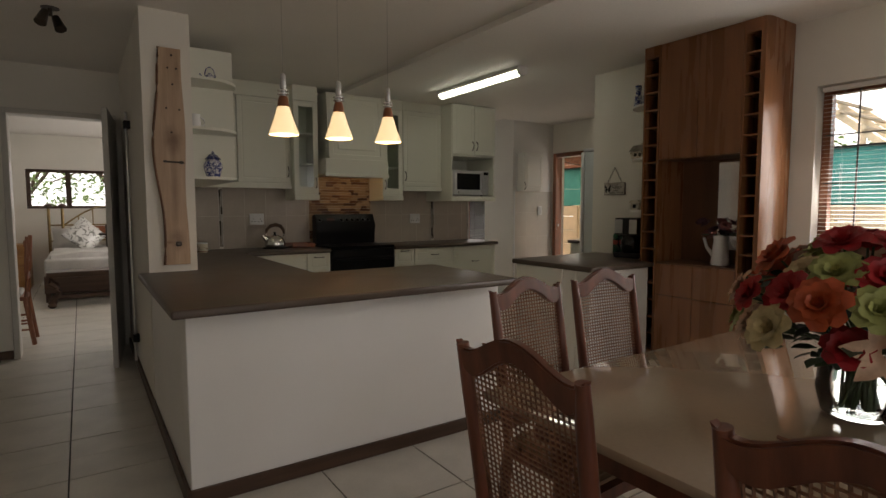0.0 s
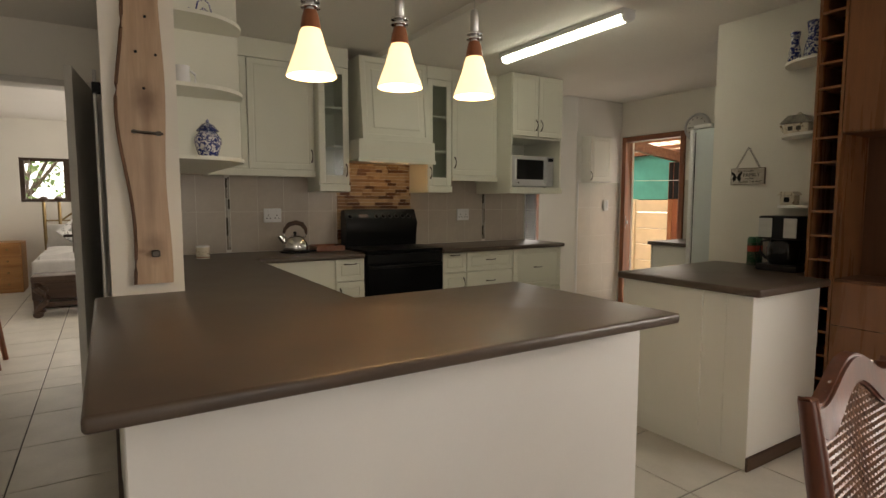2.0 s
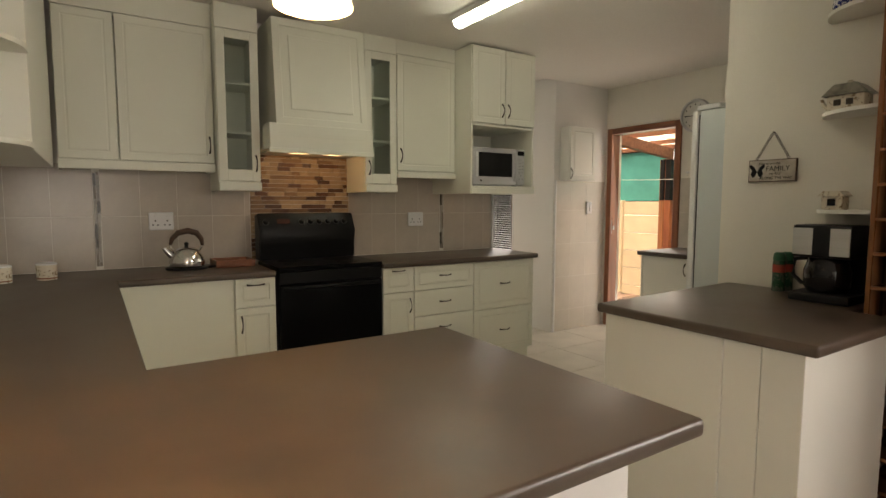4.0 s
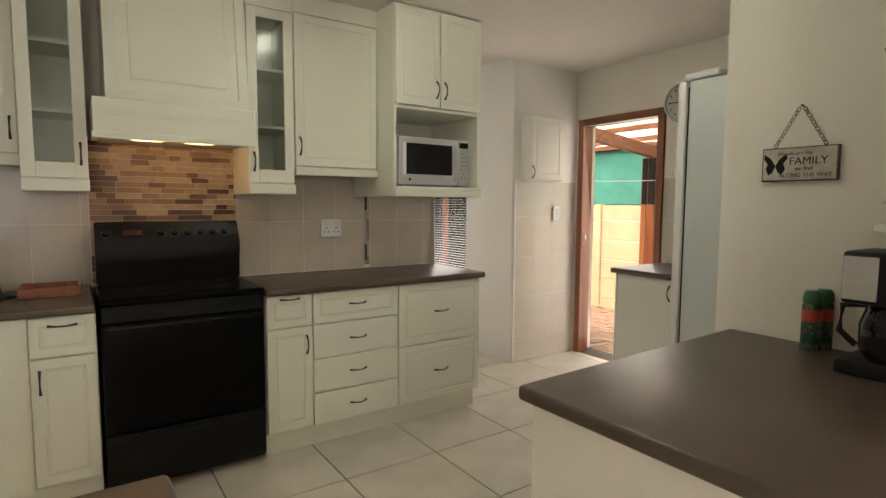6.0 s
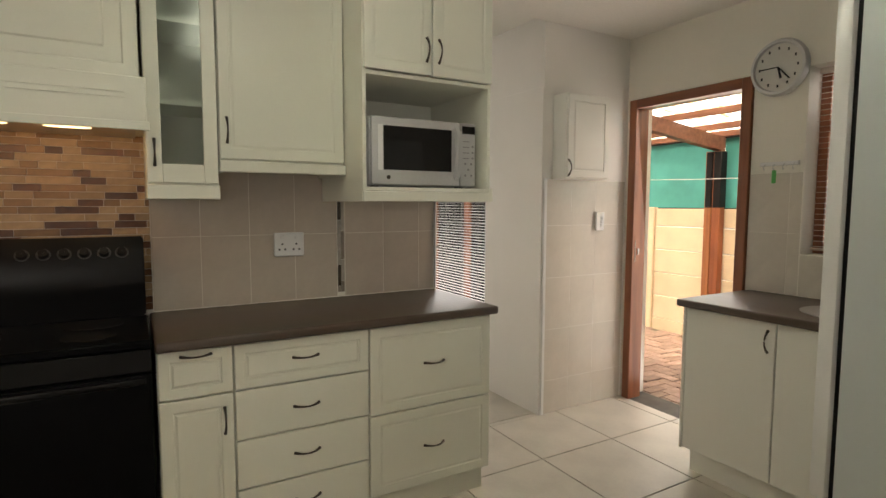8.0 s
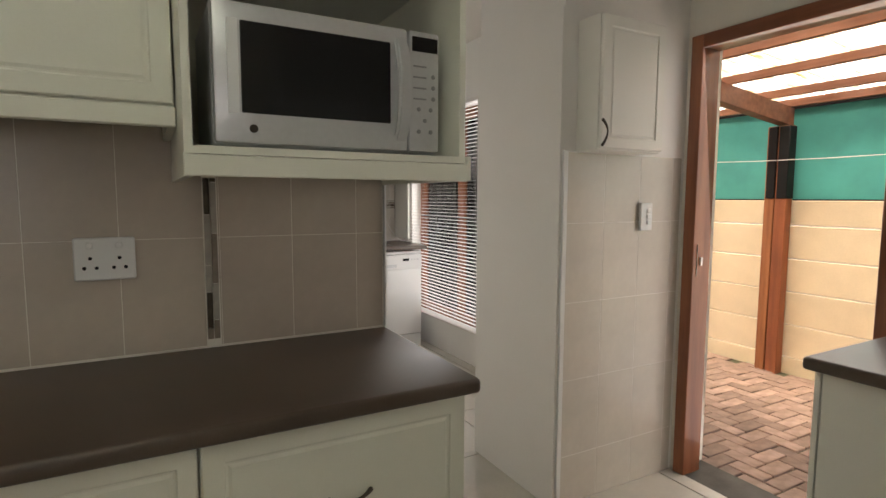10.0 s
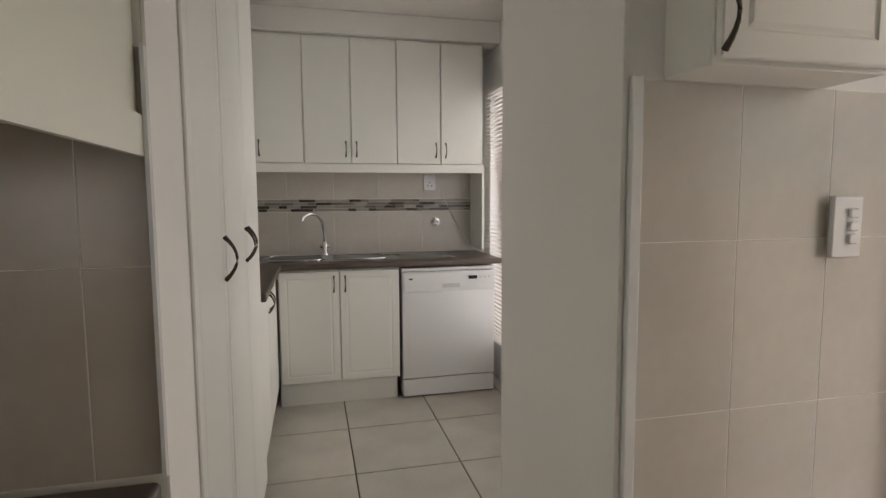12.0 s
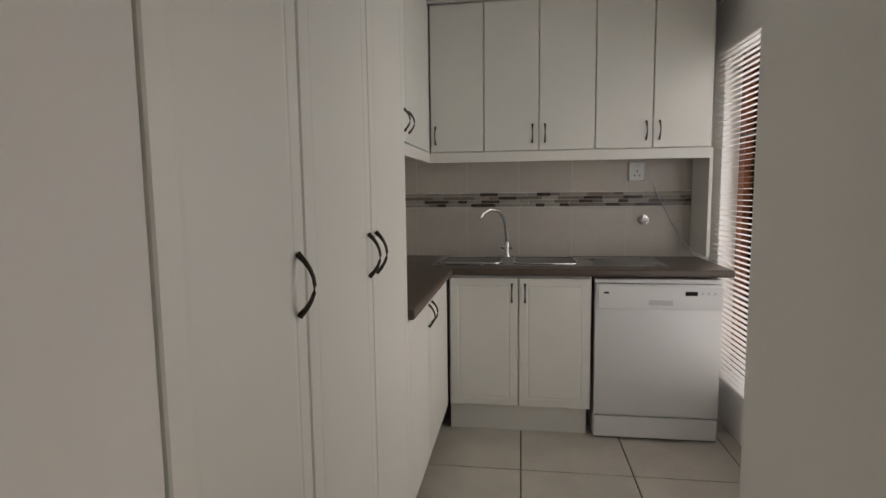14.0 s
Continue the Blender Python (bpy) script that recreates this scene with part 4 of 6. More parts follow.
part("plate", boxes((7.04, 7.115, 6.279, 6.291, 1.20, 1.325, 0.003)), M["white"], s)
for k in range(3):
    part("rocker", boxes((7.075, 7.10, 6.272, 6.2795, 1.228 + k * 0.026, 1.248 + k * 0.026, 0.003)), M["white"], s)

# ---- small cabinet on the switch wall ----
u = thing("wall_cabinet", (6.83, 6.23, 1.535), "small cream wall cabinet above the tiles", "cabinet")
part("carcass", boxes((6.658, 7.015, 6.175, 6.297, 1.535, 2.06, 0.002)), M["cab2"], u, smooth=False)
d = door_front(u, "door", "y", 6.156, 6.658, 7.015, 1.54, 2.058, -1, M["cab2"])
handle(d, (6.664, 6.156, 1.602), (0, -1, 0), "z")

# ---- cabinet below the kitchen window, clock, hooks ----
u = thing("base_cabinet", (7.04, 4.6, 0), "white base cabinet below the kitchen window", "cabinet")
part("carcass", boxes((6.768, 7.33, 3.92, 5.365, 0.12, 0.86)), M["cab2"], u, smooth=False)
part("end_panel", boxes((6.750, 7.33, 5.3655, 5.381, 0.12, 0.86, 0.001)), M["cab2"], u, smooth=False)
part("kickboard", boxes((6.80, 7.33, 5.33, 5.346, 0, 0.12), (6.80, 6.816, 3.92, 5.33, 0, 0.12)), M["cab2"], u, smooth=False)
for lo, hi in ((4.92, 5.365), (4.47, 4.92), (4.02, 4.47)):
    d = door_front(u, "door", "x", 6.75, lo, hi, 0.125, 0.86, -1, M["cab2"], panel=False)
    handle(d, (6.75, lo + 0.035, 0.77), (-1, 0, 0), "z")
sk = thing("sink", (7.03, 4.72, 0.90), "small round steel prep sink with a chrome tap", "sink")
bm = bmesh.new()
lathe(bm, (7.02, 4.74, 0.9005), [(0.20, 0.0), (0.205, 0.004), (0.19, 0.006), (0.17, 0.002), (0.06, 0.001)], 32)
part("bowl", bm, M["steel"], sk)
bm = bmesh.new()
cyl(bm, (7.21, 4.74, 0.905), (7.21, 4.74, 0.99), 0.018, 0.014)
tube(bm, [(7.21, 4.74, 0.99), (7.21, 4.74, 1.10), (7.17, 4.74, 1.16), (7.09, 4.74, 1.15), (7.05, 4.74, 1.10)], 0.010)
part("tap", bm, M["chrome"], sk, "chrome swan-neck tap")
ck = thing("wall_clock", (7.33, 5.28, 2.11), "round silver-rimmed wall clock above the back door", "clock")
bm = bmesh.new()
lathe(bm, (7.338, 5.285, 2.10), [(0.148, 0), (0.15, -0.012), (0.140, -0.034), (0.126, -0.036), (0.122, -0.02)], 40, "x")
part("rim", bm, M["silver"], ck)
bm = bmesh.new()
lathe(bm, (7.332, 5.285, 2.10), [(0.121, 0), (0.121, -0.014), (0.118, -0.015)], 40, "x")
face = part("dial", bm, paint("clock_dial", (0.62, 0.61, 0.58), 0.5, bump=0), ck, "pale grey dial")
for i in range(12):
    a = radians(30 * i)
    c = Vector((7.316, 5.285 + 0.098 * math.sin(a), 2.10 + 0.098 * math.cos(a)))
    part("hour_mark", boxes((c.x - 0.001, c.x + 0.001, c.y - 0.004, c.y + 0.004, c.z - 0.007, c.z + 0.007)), M["black_matt"], face)
for a, l, w in ((195, 0.06, 0.005), (222, 0.09, 0.0035), (90, 0.10, 0.003)):
    a = radians(a)
    bm = bmesh.new()
    cyl(bm, (7.313, 5.285, 2.10), (7.313, 5.285 + l * math.sin(a), 2.10 + l * math.cos(a)), w, n=6)
    part("hand_pointer", bm, M["black_matt"], face)
hk = thing("key_rail", (7.335, 5.27, 1.58), "small white key rail with a green key tag", "key rail")
part("rail", boxes((7.322, 7.338, 5.16, 5.36, 1.585, 1.605, 0.002)), M["white"], hk)
for y in (5.18, 5.23, 5.28, 5.33):
    bm = bmesh.new()
    tube(bm, [(7.324, y, 1.595), (7.306, y, 1.58), (7.304, y, 1.57), (7.311, y, 1.562), (7.317, y, 1.57)], 0.0022, 6)
    part("hook", bm, M["steel"], hk)
part("key_tag", boxes((7.303, 7.309, 5.262, 5.285, 1.49, 1.56, 0.003)), paint("green_tag", (0.09, 0.42, 0.10), 0.4), hk, "green key tag")

# ---- scullery ----
SG = "scullery cabinets"


def scull_unit(name, carcass, label, fronts, plane, at, way, val=None):
    u = thing(name, ((carcass[0] + carcass[1]) / 2, (carcass[2] + carcass[3]) / 2, carcass[4]), label, "cabinet", SG)
    part("carcass", boxes((*carcass, 0.001)), M["cab2"], u, smooth=False)
    for lo, hi, a, b, hpos, hz in fronts:
        d = door_front(u, "door", plane, at, lo, hi, a, b, way, M["cab2"], panel=b < 1.0, deep=0.45)
        p = {"y": (hpos, at, hz), "x": (at, hpos, hz)}[plane]
        handle(d, p, (0, way, 0) if plane == "y" else (way, 0, 0), "z")
    if val:
        part("light_valance", boxes(val), M["cab2"], u, smooth=False)
    return u


# tall larder along the west side
tall = thing("larder_cupboard", (5.5, 7.1, 0), "tall white larder cupboard with three panelled doors", "cupboard")
part("carcass", boxes((5.22, 5.79, 6.507, 7.80, 0.10, 2.50, 0.001)), M["cab2"], tall, smooth=False)
part("kickboard", boxes((5.22, 5.745, 6.507, 7.79, 0, 0.10)), M["cab2"], tall, smooth=False)
for lo, hi, hp in ((6.505, 6.915, 6.875), (6.915, 7.36, 7.325), (7.36, 7.80, 7.395)):
    d = door_front(tall, "door", "x", 5.812, lo, hi, 0.105, 2.50, 1, M["cab2"], deep=0.3)
    handle(d, (5.812, hp, 1.175), (1, 0, 0), "z", size=0.112, out=0.030)
scull_unit("base_cabinet", (5.22, 5.785, 7.81, 8.86, 0.12, 0.88), "white scullery base cabinet beside the larder", [(7.81, 8.30, 0.15, 0.875, 8.26, 0.80), (8.30, 8.86, 0.15, 0.875, 8.34, 0.80)], "x", 5.803, 1)
u = scull_unit("base_cabinet", (5.81, 6.575, 8.895, 9.46, 0.15, 0.88), "white two-door scullery sink cabinet", [(5.815, 6.19, 0.155, 0.875, 6.155, 0.79), (6.19, 6.572, 0.155, 0.875, 6.225, 0.79)], "y", 8.875, -1)
part("kickboard", boxes((5.81, 6.56, 8.925, 8.941, 0, 0.151)), M["cab2"], u, smooth=False)
for i, (lo, hi, hp, span) in enumerate(((5.68, 5.99, 5.71, 1), (5.99, 6.61, 0, 2), (6.61, 7.225, 0, 2))):
    fr_ = [(lo, hi, 1.562, 2.39, hp, 1.66)] if span == 1 else [(lo, (lo + hi) / 2, 1.562, 2.39, (lo + hi) / 2 - 0.035, 1.66), ((lo + hi) / 2, hi, 1.562, 2.39, (lo + hi) / 2 + 0.035, 1.66)]
    scull_unit("wall_cabinet", (lo, hi, 9.15, 9.46, 1.56, 2.40), "white scullery wall cabinet with a plain valance", fr_, "y", 9.13, -1, (lo, hi, 9.12, 9.145, 1.505, 1.559))
scull_unit("wall_cabinet", (5.22, 5.66, 7.81, 9.46, 1.56, 2.40), "white scullery wall cabinet beside the larder", [(7.81, 8.45, 1.562, 2.39, 8.40, 1.66), (8.45, 9.10, 1.562, 2.39, 8.50, 1.66)], "x", 5.68, 1, (5.655, 5.68, 7.81, 9.12, 1.505, 1.559))
solid("trim_scullery_cornice", boxes((5.2, 7.34, 9.10, 9.47, 2.402, CEIL - 0.003)), M["wall_white"], kind="structure", smooth=False)
solid("trim_end_panel", boxes((7.228, 7.246, 9.16, 9.46, 0.96, 1.56)), M["cab2"], kind="structure", smooth=False)
worktop("worktop_scullery", [(5.21, 7.805), (5.835, 7.805), (5.835, 8.85), (7.275, 8.85), (7.275, 9.458), (5.21, 9.458)], "dark grey laminate worktop in the scullery", z=0.925)

dw = thing("dishwasher", (6.91, 9.14, 0), "white free-standing dishwasher under the scullery worktop", "dishwasher")
part("body", boxes((6.592, 7.224, 8.90, 9.44, 0.01, 0.85, 0.004)), M["white"], dw)
part("lid", boxes((6.588, 7.226, 8.875, 9.44, 0.851, 0.873, 0.004)), M["white"], dw)
d = part("door", boxes((6.592, 7.224, 8.868, 8.90, 0.135, 0.847, 0.006, 2)), M["white"], dw)
part("control_strip", boxes((6.604, 7.224, 8.862, 8.8675, 0.715, 0.838, 0.003)), M["white"], d)
part("grip", boxes((6.86, 6.98, 8.8605, 8.8625, 0.738, 0.765)), M["silver"], d, "grey grip recess")
part("display", boxes((7.04, 7.10, 8.860, 8.8625, 0.79, 0.812)), M["black_matt"], d, "small dark display")
for k in range(3):
    part("button", boxes((7.115 + k * 0.03, 7.13 + k * 0.03, 8.859, 8.8625, 0.796, 0.808)), M["silver"], d)
part("logo_plate", boxes((6.635, 6.66, 8.860, 8.8625, 0.797, 0.807)), M["pewter"], d)
part("kick_panel", boxes((6.594, 7.222, 8.874, 8.90, 0.012, 0.128, 0.003)), M["white"], dw)
for fx in (6.63, 7.20):
    bm = bmesh.new()
    cyl(bm, (fx, 8.93, 0), (fx, 8.93, 0.012), 0.015, n=10)
    part("foot", bm, M["black_matt"], dw)

M["bowl_steel"] = paint("bowl_steel", (0.34, 0.34, 0.34), 0.28, metal=0.9, var=0.1, bump=0)
# Darker copy of the bowl steel: the bowl's inner shade is in its colour
M["bowl_shade"] = paint("shaded_bowl_steel", (0.16, 0.16, 0.16), 0.35, metal=0.8, var=0.1, bump=0)
sk = thing("sink", (6.3, 9.15, 0.925), "stainless double-bowl inset sink with drainer", "sink")
bm = bmesh.new()
box(bm, 5.70, 6.99, 8.97, 9.37, 0.9255, 0.9275, 0.001)
part("rim", bm, M["bowl_steel"], sk, "brushed steel rim")
for x0, x1 in ((5.74, 6.09), (6.165, 6.515)):
    bm = bmesh.new()
    bmesh.ops.create_grid(bm, x_segments=2, y_segments=2, size=0.5)
    bmesh.ops.scale(bm, vec=(x1 - x0, 0.34, 1), verts=bm.verts)
    bmesh.ops.translate(bm, vec=((x0 + x1) / 2, 9.17, 0.934), verts=bm.verts)
    bmesh.ops.inset_region(bm, faces=bm.faces[:], thickness=0.012, depth=0.0)
    mid_ = [f for f in bm.faces if f.calc_area() > 0.02]
    bmesh.ops.inset_region(bm, faces=mid_, thickness=0.006, depth=-0.0055)
    part("bowl", bm, M["bowl_shade"], sk, "near-flat steel bowl with shade in its colour")
    bm = bmesh.new()
    ring = [(x0 + 0.03, 9.01), (x1 - 0.03, 9.01), (x1 - 0.008, 9.03), (x1, 9.06), (x1, 9.28), (x1 - 0.008, 9.31), (x1 - 0.03, 9.335), (x0 + 0.03, 9.335), (x0 + 0.008, 9.31), (x0, 9.28), (x0, 9.06), (x0 + 0.008, 9.03), (x0 + 0.03, 9.01)]
    tube(bm, [(a, b, 0.932) for a, b in ring], 0.0055, 8)
    part("bowl_rim", bm, M["chrome"], sk, "bright rolled rim")
for k in range(6):
    part("drainer_ridge", boxes((6.60, 6.96, 9.02 + k * 0.05, 9.03 + k * 0.05, 0.9275, 0.930, 0.001)), M["bowl_steel"], sk)
bm = bmesh.new()
lathe(bm, (6.115, 9.36, 0.9275), [(0.026, 0), (0.026, 0.01), (0.018, 0.02), (0.018, 0.09), (0.010, 0.10)], 18)
tube(bm, [(6.115, 9.36, 1.02), (6.112, 9.35, 1.10), (6.10, 9.33, 1.17), (6.065, 9.29, 1.22), (6.015, 9.25, 1.228), (5.975, 9.22, 1.205), (5.965, 9.21, 1.18)], 0.0115, 10)
cyl(bm, (6.08, 9.36, 0.99), (6.15, 9.36, 0.99), 0.012)
part("tap", bm, M["chrome"], sk, "chrome swan-neck tap")
vv = thing("water_valve", (6.95, 9.46, 1.15), "chrome round stopcock on the scullery tiles", "valve")
bm = bmesh.new()
lathe(bm, (6.95, 9.4615, 1.15), [(0.032, 0), (0.032, -0.006), (0.014, -0.01), (0.014, -0.03)], 20, "y")
part("rose", bm, M["chrome"], vv)
bm = bmesh.new()
cyl(bm, (6.93, 9.425, 1.15), (6.97, 9.425, 1.15), 0.011)
part("turn_knob", bm, M["chrome"], vv)
cb = thing("appliance_cable", (7.1, 9.45, 1.2), "thin white cable hanging from the socket", "cable")
bm = bmesh.new()
tube(bm, [(6.985, 9.45, 1.41), (7.03, 9.452, 1.30), (7.10, 9.452, 1.17), (7.18, 9.452, 1.03), (7.24, 9.40, 0.945), (7.26, 9.36, 0.928)], 0.003, 6)
part("lead", bm, M["white"], cb)

# ---- the yard outside ----
M["ground"] = paint("bare_ground", (0.16, 0.13, 0.09), 0.9, var=0.3, scale=1.5, bump=0.1)
M["brick"] = paint("paving_brick", (0.38, 0.275, 0.23), 0.85, var=0.25, scale=14, bump=0.1, piece=0.3, second=(0.27, 0.195, 0.16))
M["fence"] = paint("fence_paint", (0.76, 0.65, 0.46), 0.7, var=0.05, scale=3, bump=0.06, piece=0.03)
M["post"] = wood("treated_pine", (0.36, 0.14, 0.05), (0.24, 0.085, 0.03), 0.55, "z")
M["beam"] = wood("roof_timber", (0.25, 0.11, 0.06), (0.16, 0.065, 0.035), 0.6, "y")
# Added glowing card that stands in for overcast sky and lights the windows
M["sky_glow"] = glow("overcast_card_glow", (1.0, 1.0, 1.0), 2.2, (0.8, 0.8, 0.8))
solid("backdrop", boxes((64, 64.4, -60, 90, -0.16, 40), (-60, 64, 90, 90.4, -0.16, 55)), M["sky_glow"], "glowing card standing in for the overcast sky", kind="structure", smooth=False)
solid("ground", boxes((-150, 150, -150, 150, -0.40, -0.165)), M["ground"], "flat earth ground round the house", kind="structure", smooth=False)
pave = solid("pavement", boxes((7.56, 9.74, 1.0, 13.0, -0.159, -0.108)), paint("paving_sand", (0.12, 0.11, 0.075), 0.9, var=0.3, scale=4, bump=0.1, second=(0.06, 0.075, 0.03)), kind="structure", smooth=False)
bm = bmesh.new()
box(bm, -0.096, 0.096, -0.046, 0.046, -0.03, 0.0, 0.004)
b_x = mesh_of(bm, "brick", M["brick"], False)
bm = bmesh.new()
box(bm, -0.046, 0.046, -0.096, 0.096, -0.03, 0.0, 0.004)
b_y = mesh_of(bm, "brick", M["brick"], False)
rest = bmesh.new()
rnd = random.Random(4)
count = 0
for i in range(0, 22):
    for j in range(0, 80):
        lie = (i - j) % 4
        if lie not in (0, 3):
            continue
        x, y = (7.60 + 0.1 * (i + 1), 5.0 + 0.1 * (j + 0.5)) if lie == 0 else (7.60 + 0.1 * (i + 0.5), 5.0 + 0.1 * (j + 1))
        if x > 9.66:
            continue
        z = -0.096 + rnd.uniform(-0.004, 0.004)
        if count < 300 and y < 8.4:
            piece_of(b_x if lie == 0 else b_y, "brick", pave, (x, y, z))
            count += 1
        elif lie == 0:
            box(rest, x - 0.099, x + 0.099, y - 0.049, y + 0.049, -0.13, z)
        else:
            box(rest, x - 0.049, x + 0.049, y - 0.099, y + 0.099, -0.13, z)
ob = part("far_bricks", rest, M["brick"], pave, smooth=False)
tagged(ob, kind="stuff")

fe = thing("yard_fence", (9.75, 6.5, -0.15), "cream precast panel fence along the brick yard", "fence")
bm = bmesh.new()
box(bm, 0, 0.04, -0.895, 0.895, 0, 0.266, 0.006)
pm = mesh_of(bm, "panel", M["fence"], False)
bm = bmesh.new()
box(bm, 0, 0.04, -0.895, 0.895, 0, 0.2, 0.006)
pt = mesh_of(bm, "panel", M["fence"], False)
bm = bmesh.new()
box(bm, -0.02, 0.06, -0.055, 0.055, 0, 1.50, 0.01)
qm = mesh_of(bm, "post", M["fence"], False)
for k in range(-5, 8):
    yc = 7.06 + 1.9 * k
    for r in range(5):
        piece_of(pm, "panel", fe, (9.72, yc, -0.2335 + r * 0.2735))
    piece_of(pt, "panel", fe, (9.72, yc, 1.134))
    piece_of(qm, "post", fe, (9.715, yc + 0.95, -0.15))
M["cloth"] = paint("shade_cloth", (0.08, 0.41, 0.38), 0.8, var=0.12, scale=2.5, bump=0.05, bscale=300)
b = M["cloth"].node_tree.nodes["Principled BSDF"]
b.inputs["Transmission Weight"].default_value = 0.0
sc = thing("shade_cloth_screen", (9.9, 6.5, 1.30), "teal green shade cloth screen above the fence", "screen")
for y0, y1 in ((-2.4, 2.0), (2.0, 7.165), (7.175, 12.0)):
    bm = bmesh.new()
    bmesh.ops.create_grid(bm, x_segments=40, y_segments=8, size=0.5)
    for v in bm.verts:
        y, z = y0 + (v.co.x + 0.5) * (y1 - y0), 1.34 + (v.co.y + 0.5) * 0.74
        v.co = (9.80 + 0.01 * math.sin(y * 2.1) * math.sin((z - 1.34) * 4), y, z)
    part("cloth", bm, M["cloth"], sc)
part("hem", boxes((9.775, 9.81, -2.4, 12.0, 1.32, 1.345)), M["black_matt"], sc)
part("hem", boxes((9.775, 9.81, -2.4, 12.0, 2.08, 2.10)), M["black_matt"], sc)
FALL = 0.12
pg = thing("pergola", (8.7, 6.5, -0.11), "timber lean-to roof with weathered translucent sheets", "pergola")
M["post_red"] = wood("stained_pine", (0.30, 0.095, 0.035), (0.20, 0.06, 0.022), 0.55, "z")
for y, w, tone in ((3.9, 0.05, "post"), (7.218, 0.039, "post"), (7.125, 0.046, "post_red"), (11.2, 0.05, "post")):
    part("post", boxes((9.615, 9.70, y - w, y + w, -0.105, 1.935, 0.004)), M[tone], pg)
    part("post_sleeve", boxes((9.607, 9.705, y - w - 0.004, y + w - 0.012, 1.35, 1.93, 0.004)), M["black_matt"], pg, "black post sleeve")
for y in (3.9, 7.17, 11.2):
    bm = bmesh.new()
    plate(bm, [(7.57, 2.2), (9.74, 1.94), (9.74, 2.08), (7.57, 2.34)], "y", y - 0.045, y + 0.045)
    part("rafter", bm, M["beam"], pg, smooth=False)
for x in (7.9, 8.4, 8.9, 9.4, 9.7):
    part("purlin", boxes((x - 0.022, x + 0.022, 3.75, 11.6, 2.343 - FALL * (x - 7.57), 2.402 - FALL * (x - 7.57), 0.002)), M["beam"], pg)
sheet = bpy.data.materials.new("translucent_sheet")
sheet.use_nodes = True
nt = sheet.node_tree
tr = nt.nodes.new("ShaderNodeBsdfTranslucent")
n1 = nt.nodes.new("ShaderNodeTexNoise")
n1.inputs["Scale"].default_value, n1.inputs["Detail"].default_value = 9, 8
rp = nt.nodes.new("ShaderNodeValToRGB")
rp.color_ramp.elements[0].position, rp.color_ramp.elements[0].color = 0.42, (0.55, 0.40, 0.22, 1)
rp.color_ramp.elements[1].position, rp.color_ramp.elements[1].color = 0.58, (0.93, 0.90, 0.82, 1)
nt.links.new(n1.outputs["Fac"], rp.inputs[0])
nt.links.new(rp.outputs[0], tr.inputs[0])
tp = nt.nodes.new("ShaderNodeBsdfTransparent")
mxs = nt.nodes.new("ShaderNodeMixShader")
mxs.inputs[0].default_value = 0.6
nt.links.new(rp.outputs[0], tp.inputs[0])
nt.links.new(tr.outputs[0], mxs.inputs[1])
nt.links.new(tp.outputs[0], mxs.inputs[2])
nt.links.new(mxs.outputs[0], nt.nodes["Material Output"].inputs[0])
for k in range(10):
    bm = bmesh.new()
    y0 = 3.8 + k * 0.75
    bmesh.ops.create_grid(bm, x_segments=2, y_segments=44, size=0.5)
    for v in bm.verts:
        y = y0 + (v.co.y + 0.5) * 0.80
        x = 8.67 + v.co.x * 2.26
        v.co = (x, y, 2.427 - FALL * (x - 7.57) + 0.016 * math.sin(y * 2 * math.pi / 0.076) + 0.004 * (k % 2))
    part("roof_sheet", bm, sheet, pg, "stained translucent corrugated sheet")
cp = thing("carport", (10.9, 3.6, -0.165), "pale sloping carport roof frame behind the yard fence", "carport")
for x in (10.6, 11.5, 12.4):
    bm = bmesh.new()
    plate(bm, [(4.3, 2.98), (4.3, 2.86), (2.9, 1.66), (2.9, 1.78)], "x", x, x + 0.07)
    part("rafter", bm, M["fence"], cp)
for k in range(5):
    y = 2.95 + k * 0.31
    z = 1.66 + (y - 2.9) / 1.4 * 1.2 + 0.135
    part("batten", boxes((10.5, 12.6, y, y + 0.05, z, z + 0.04)), M["fence"], cp)
for y, z in ((4.25, 2.85), (2.95, 1.70)):
    for x in (10.6, 12.4):
        part("post", boxes((x, x + 0.07, y - 0.035, y + 0.035, -0.165, z - 0.01)), M["fence"], cp)
wl = thing("washing_line", (8.9, 6.0, 1.8), "thin white washing line across the yard", "washing line")
bm = bmesh.new()
tube(bm, [(9.1, 4.0 + 0.5 * i, 1.72 - 0.10 * math.sin(math.pi * i / 10)) for i in range(11)], 0.003, 5)
part("line", bm, M["white"], wl)
gt_ = thing("palisade_gate", (8.65, 11.9, -0.11), "white palisade gate across the brick yard", "gate")
for z in (0.15, 1.35):
    part("rail", boxes((7.62, 9.66, 11.90, 11.94, z, z + 0.05, 0.003)), M["alu"], gt_, smooth=False)
bm = bmesh.new()
plate(bm, [(-0.03, 0), (0.03, 0), (0.03, 1.52), (0, 1.58), (-0.03, 1.52)], "y", -0.012, 0.012)
pal = mesh_of(bm, "picket", M["alu"], False)
for k in range(18):
    piece_of(pal, "picket", gt_, (7.68 + 0.113 * k, 11.886, -0.105))
sh_ = thing("garden_shed", (9.0, 3.9, -0.1), "brown timber door and boards outside the kitchen window", "shed")
for k in range(8):
    part("board", boxes((8.35, 8.38, 3.35 + k * 0.125, 3.35 + k * 0.125 + 0.118, -0.1, 2.05, 0.003)), M["post"], sh_)
part("ledge_board", boxes((8.32, 8.349, 3.36, 4.33, 0.3, 0.4), (8.32, 8.349, 3.36, 4.33, 1.6, 1.7)), M["beam"], sh_, smooth=False)

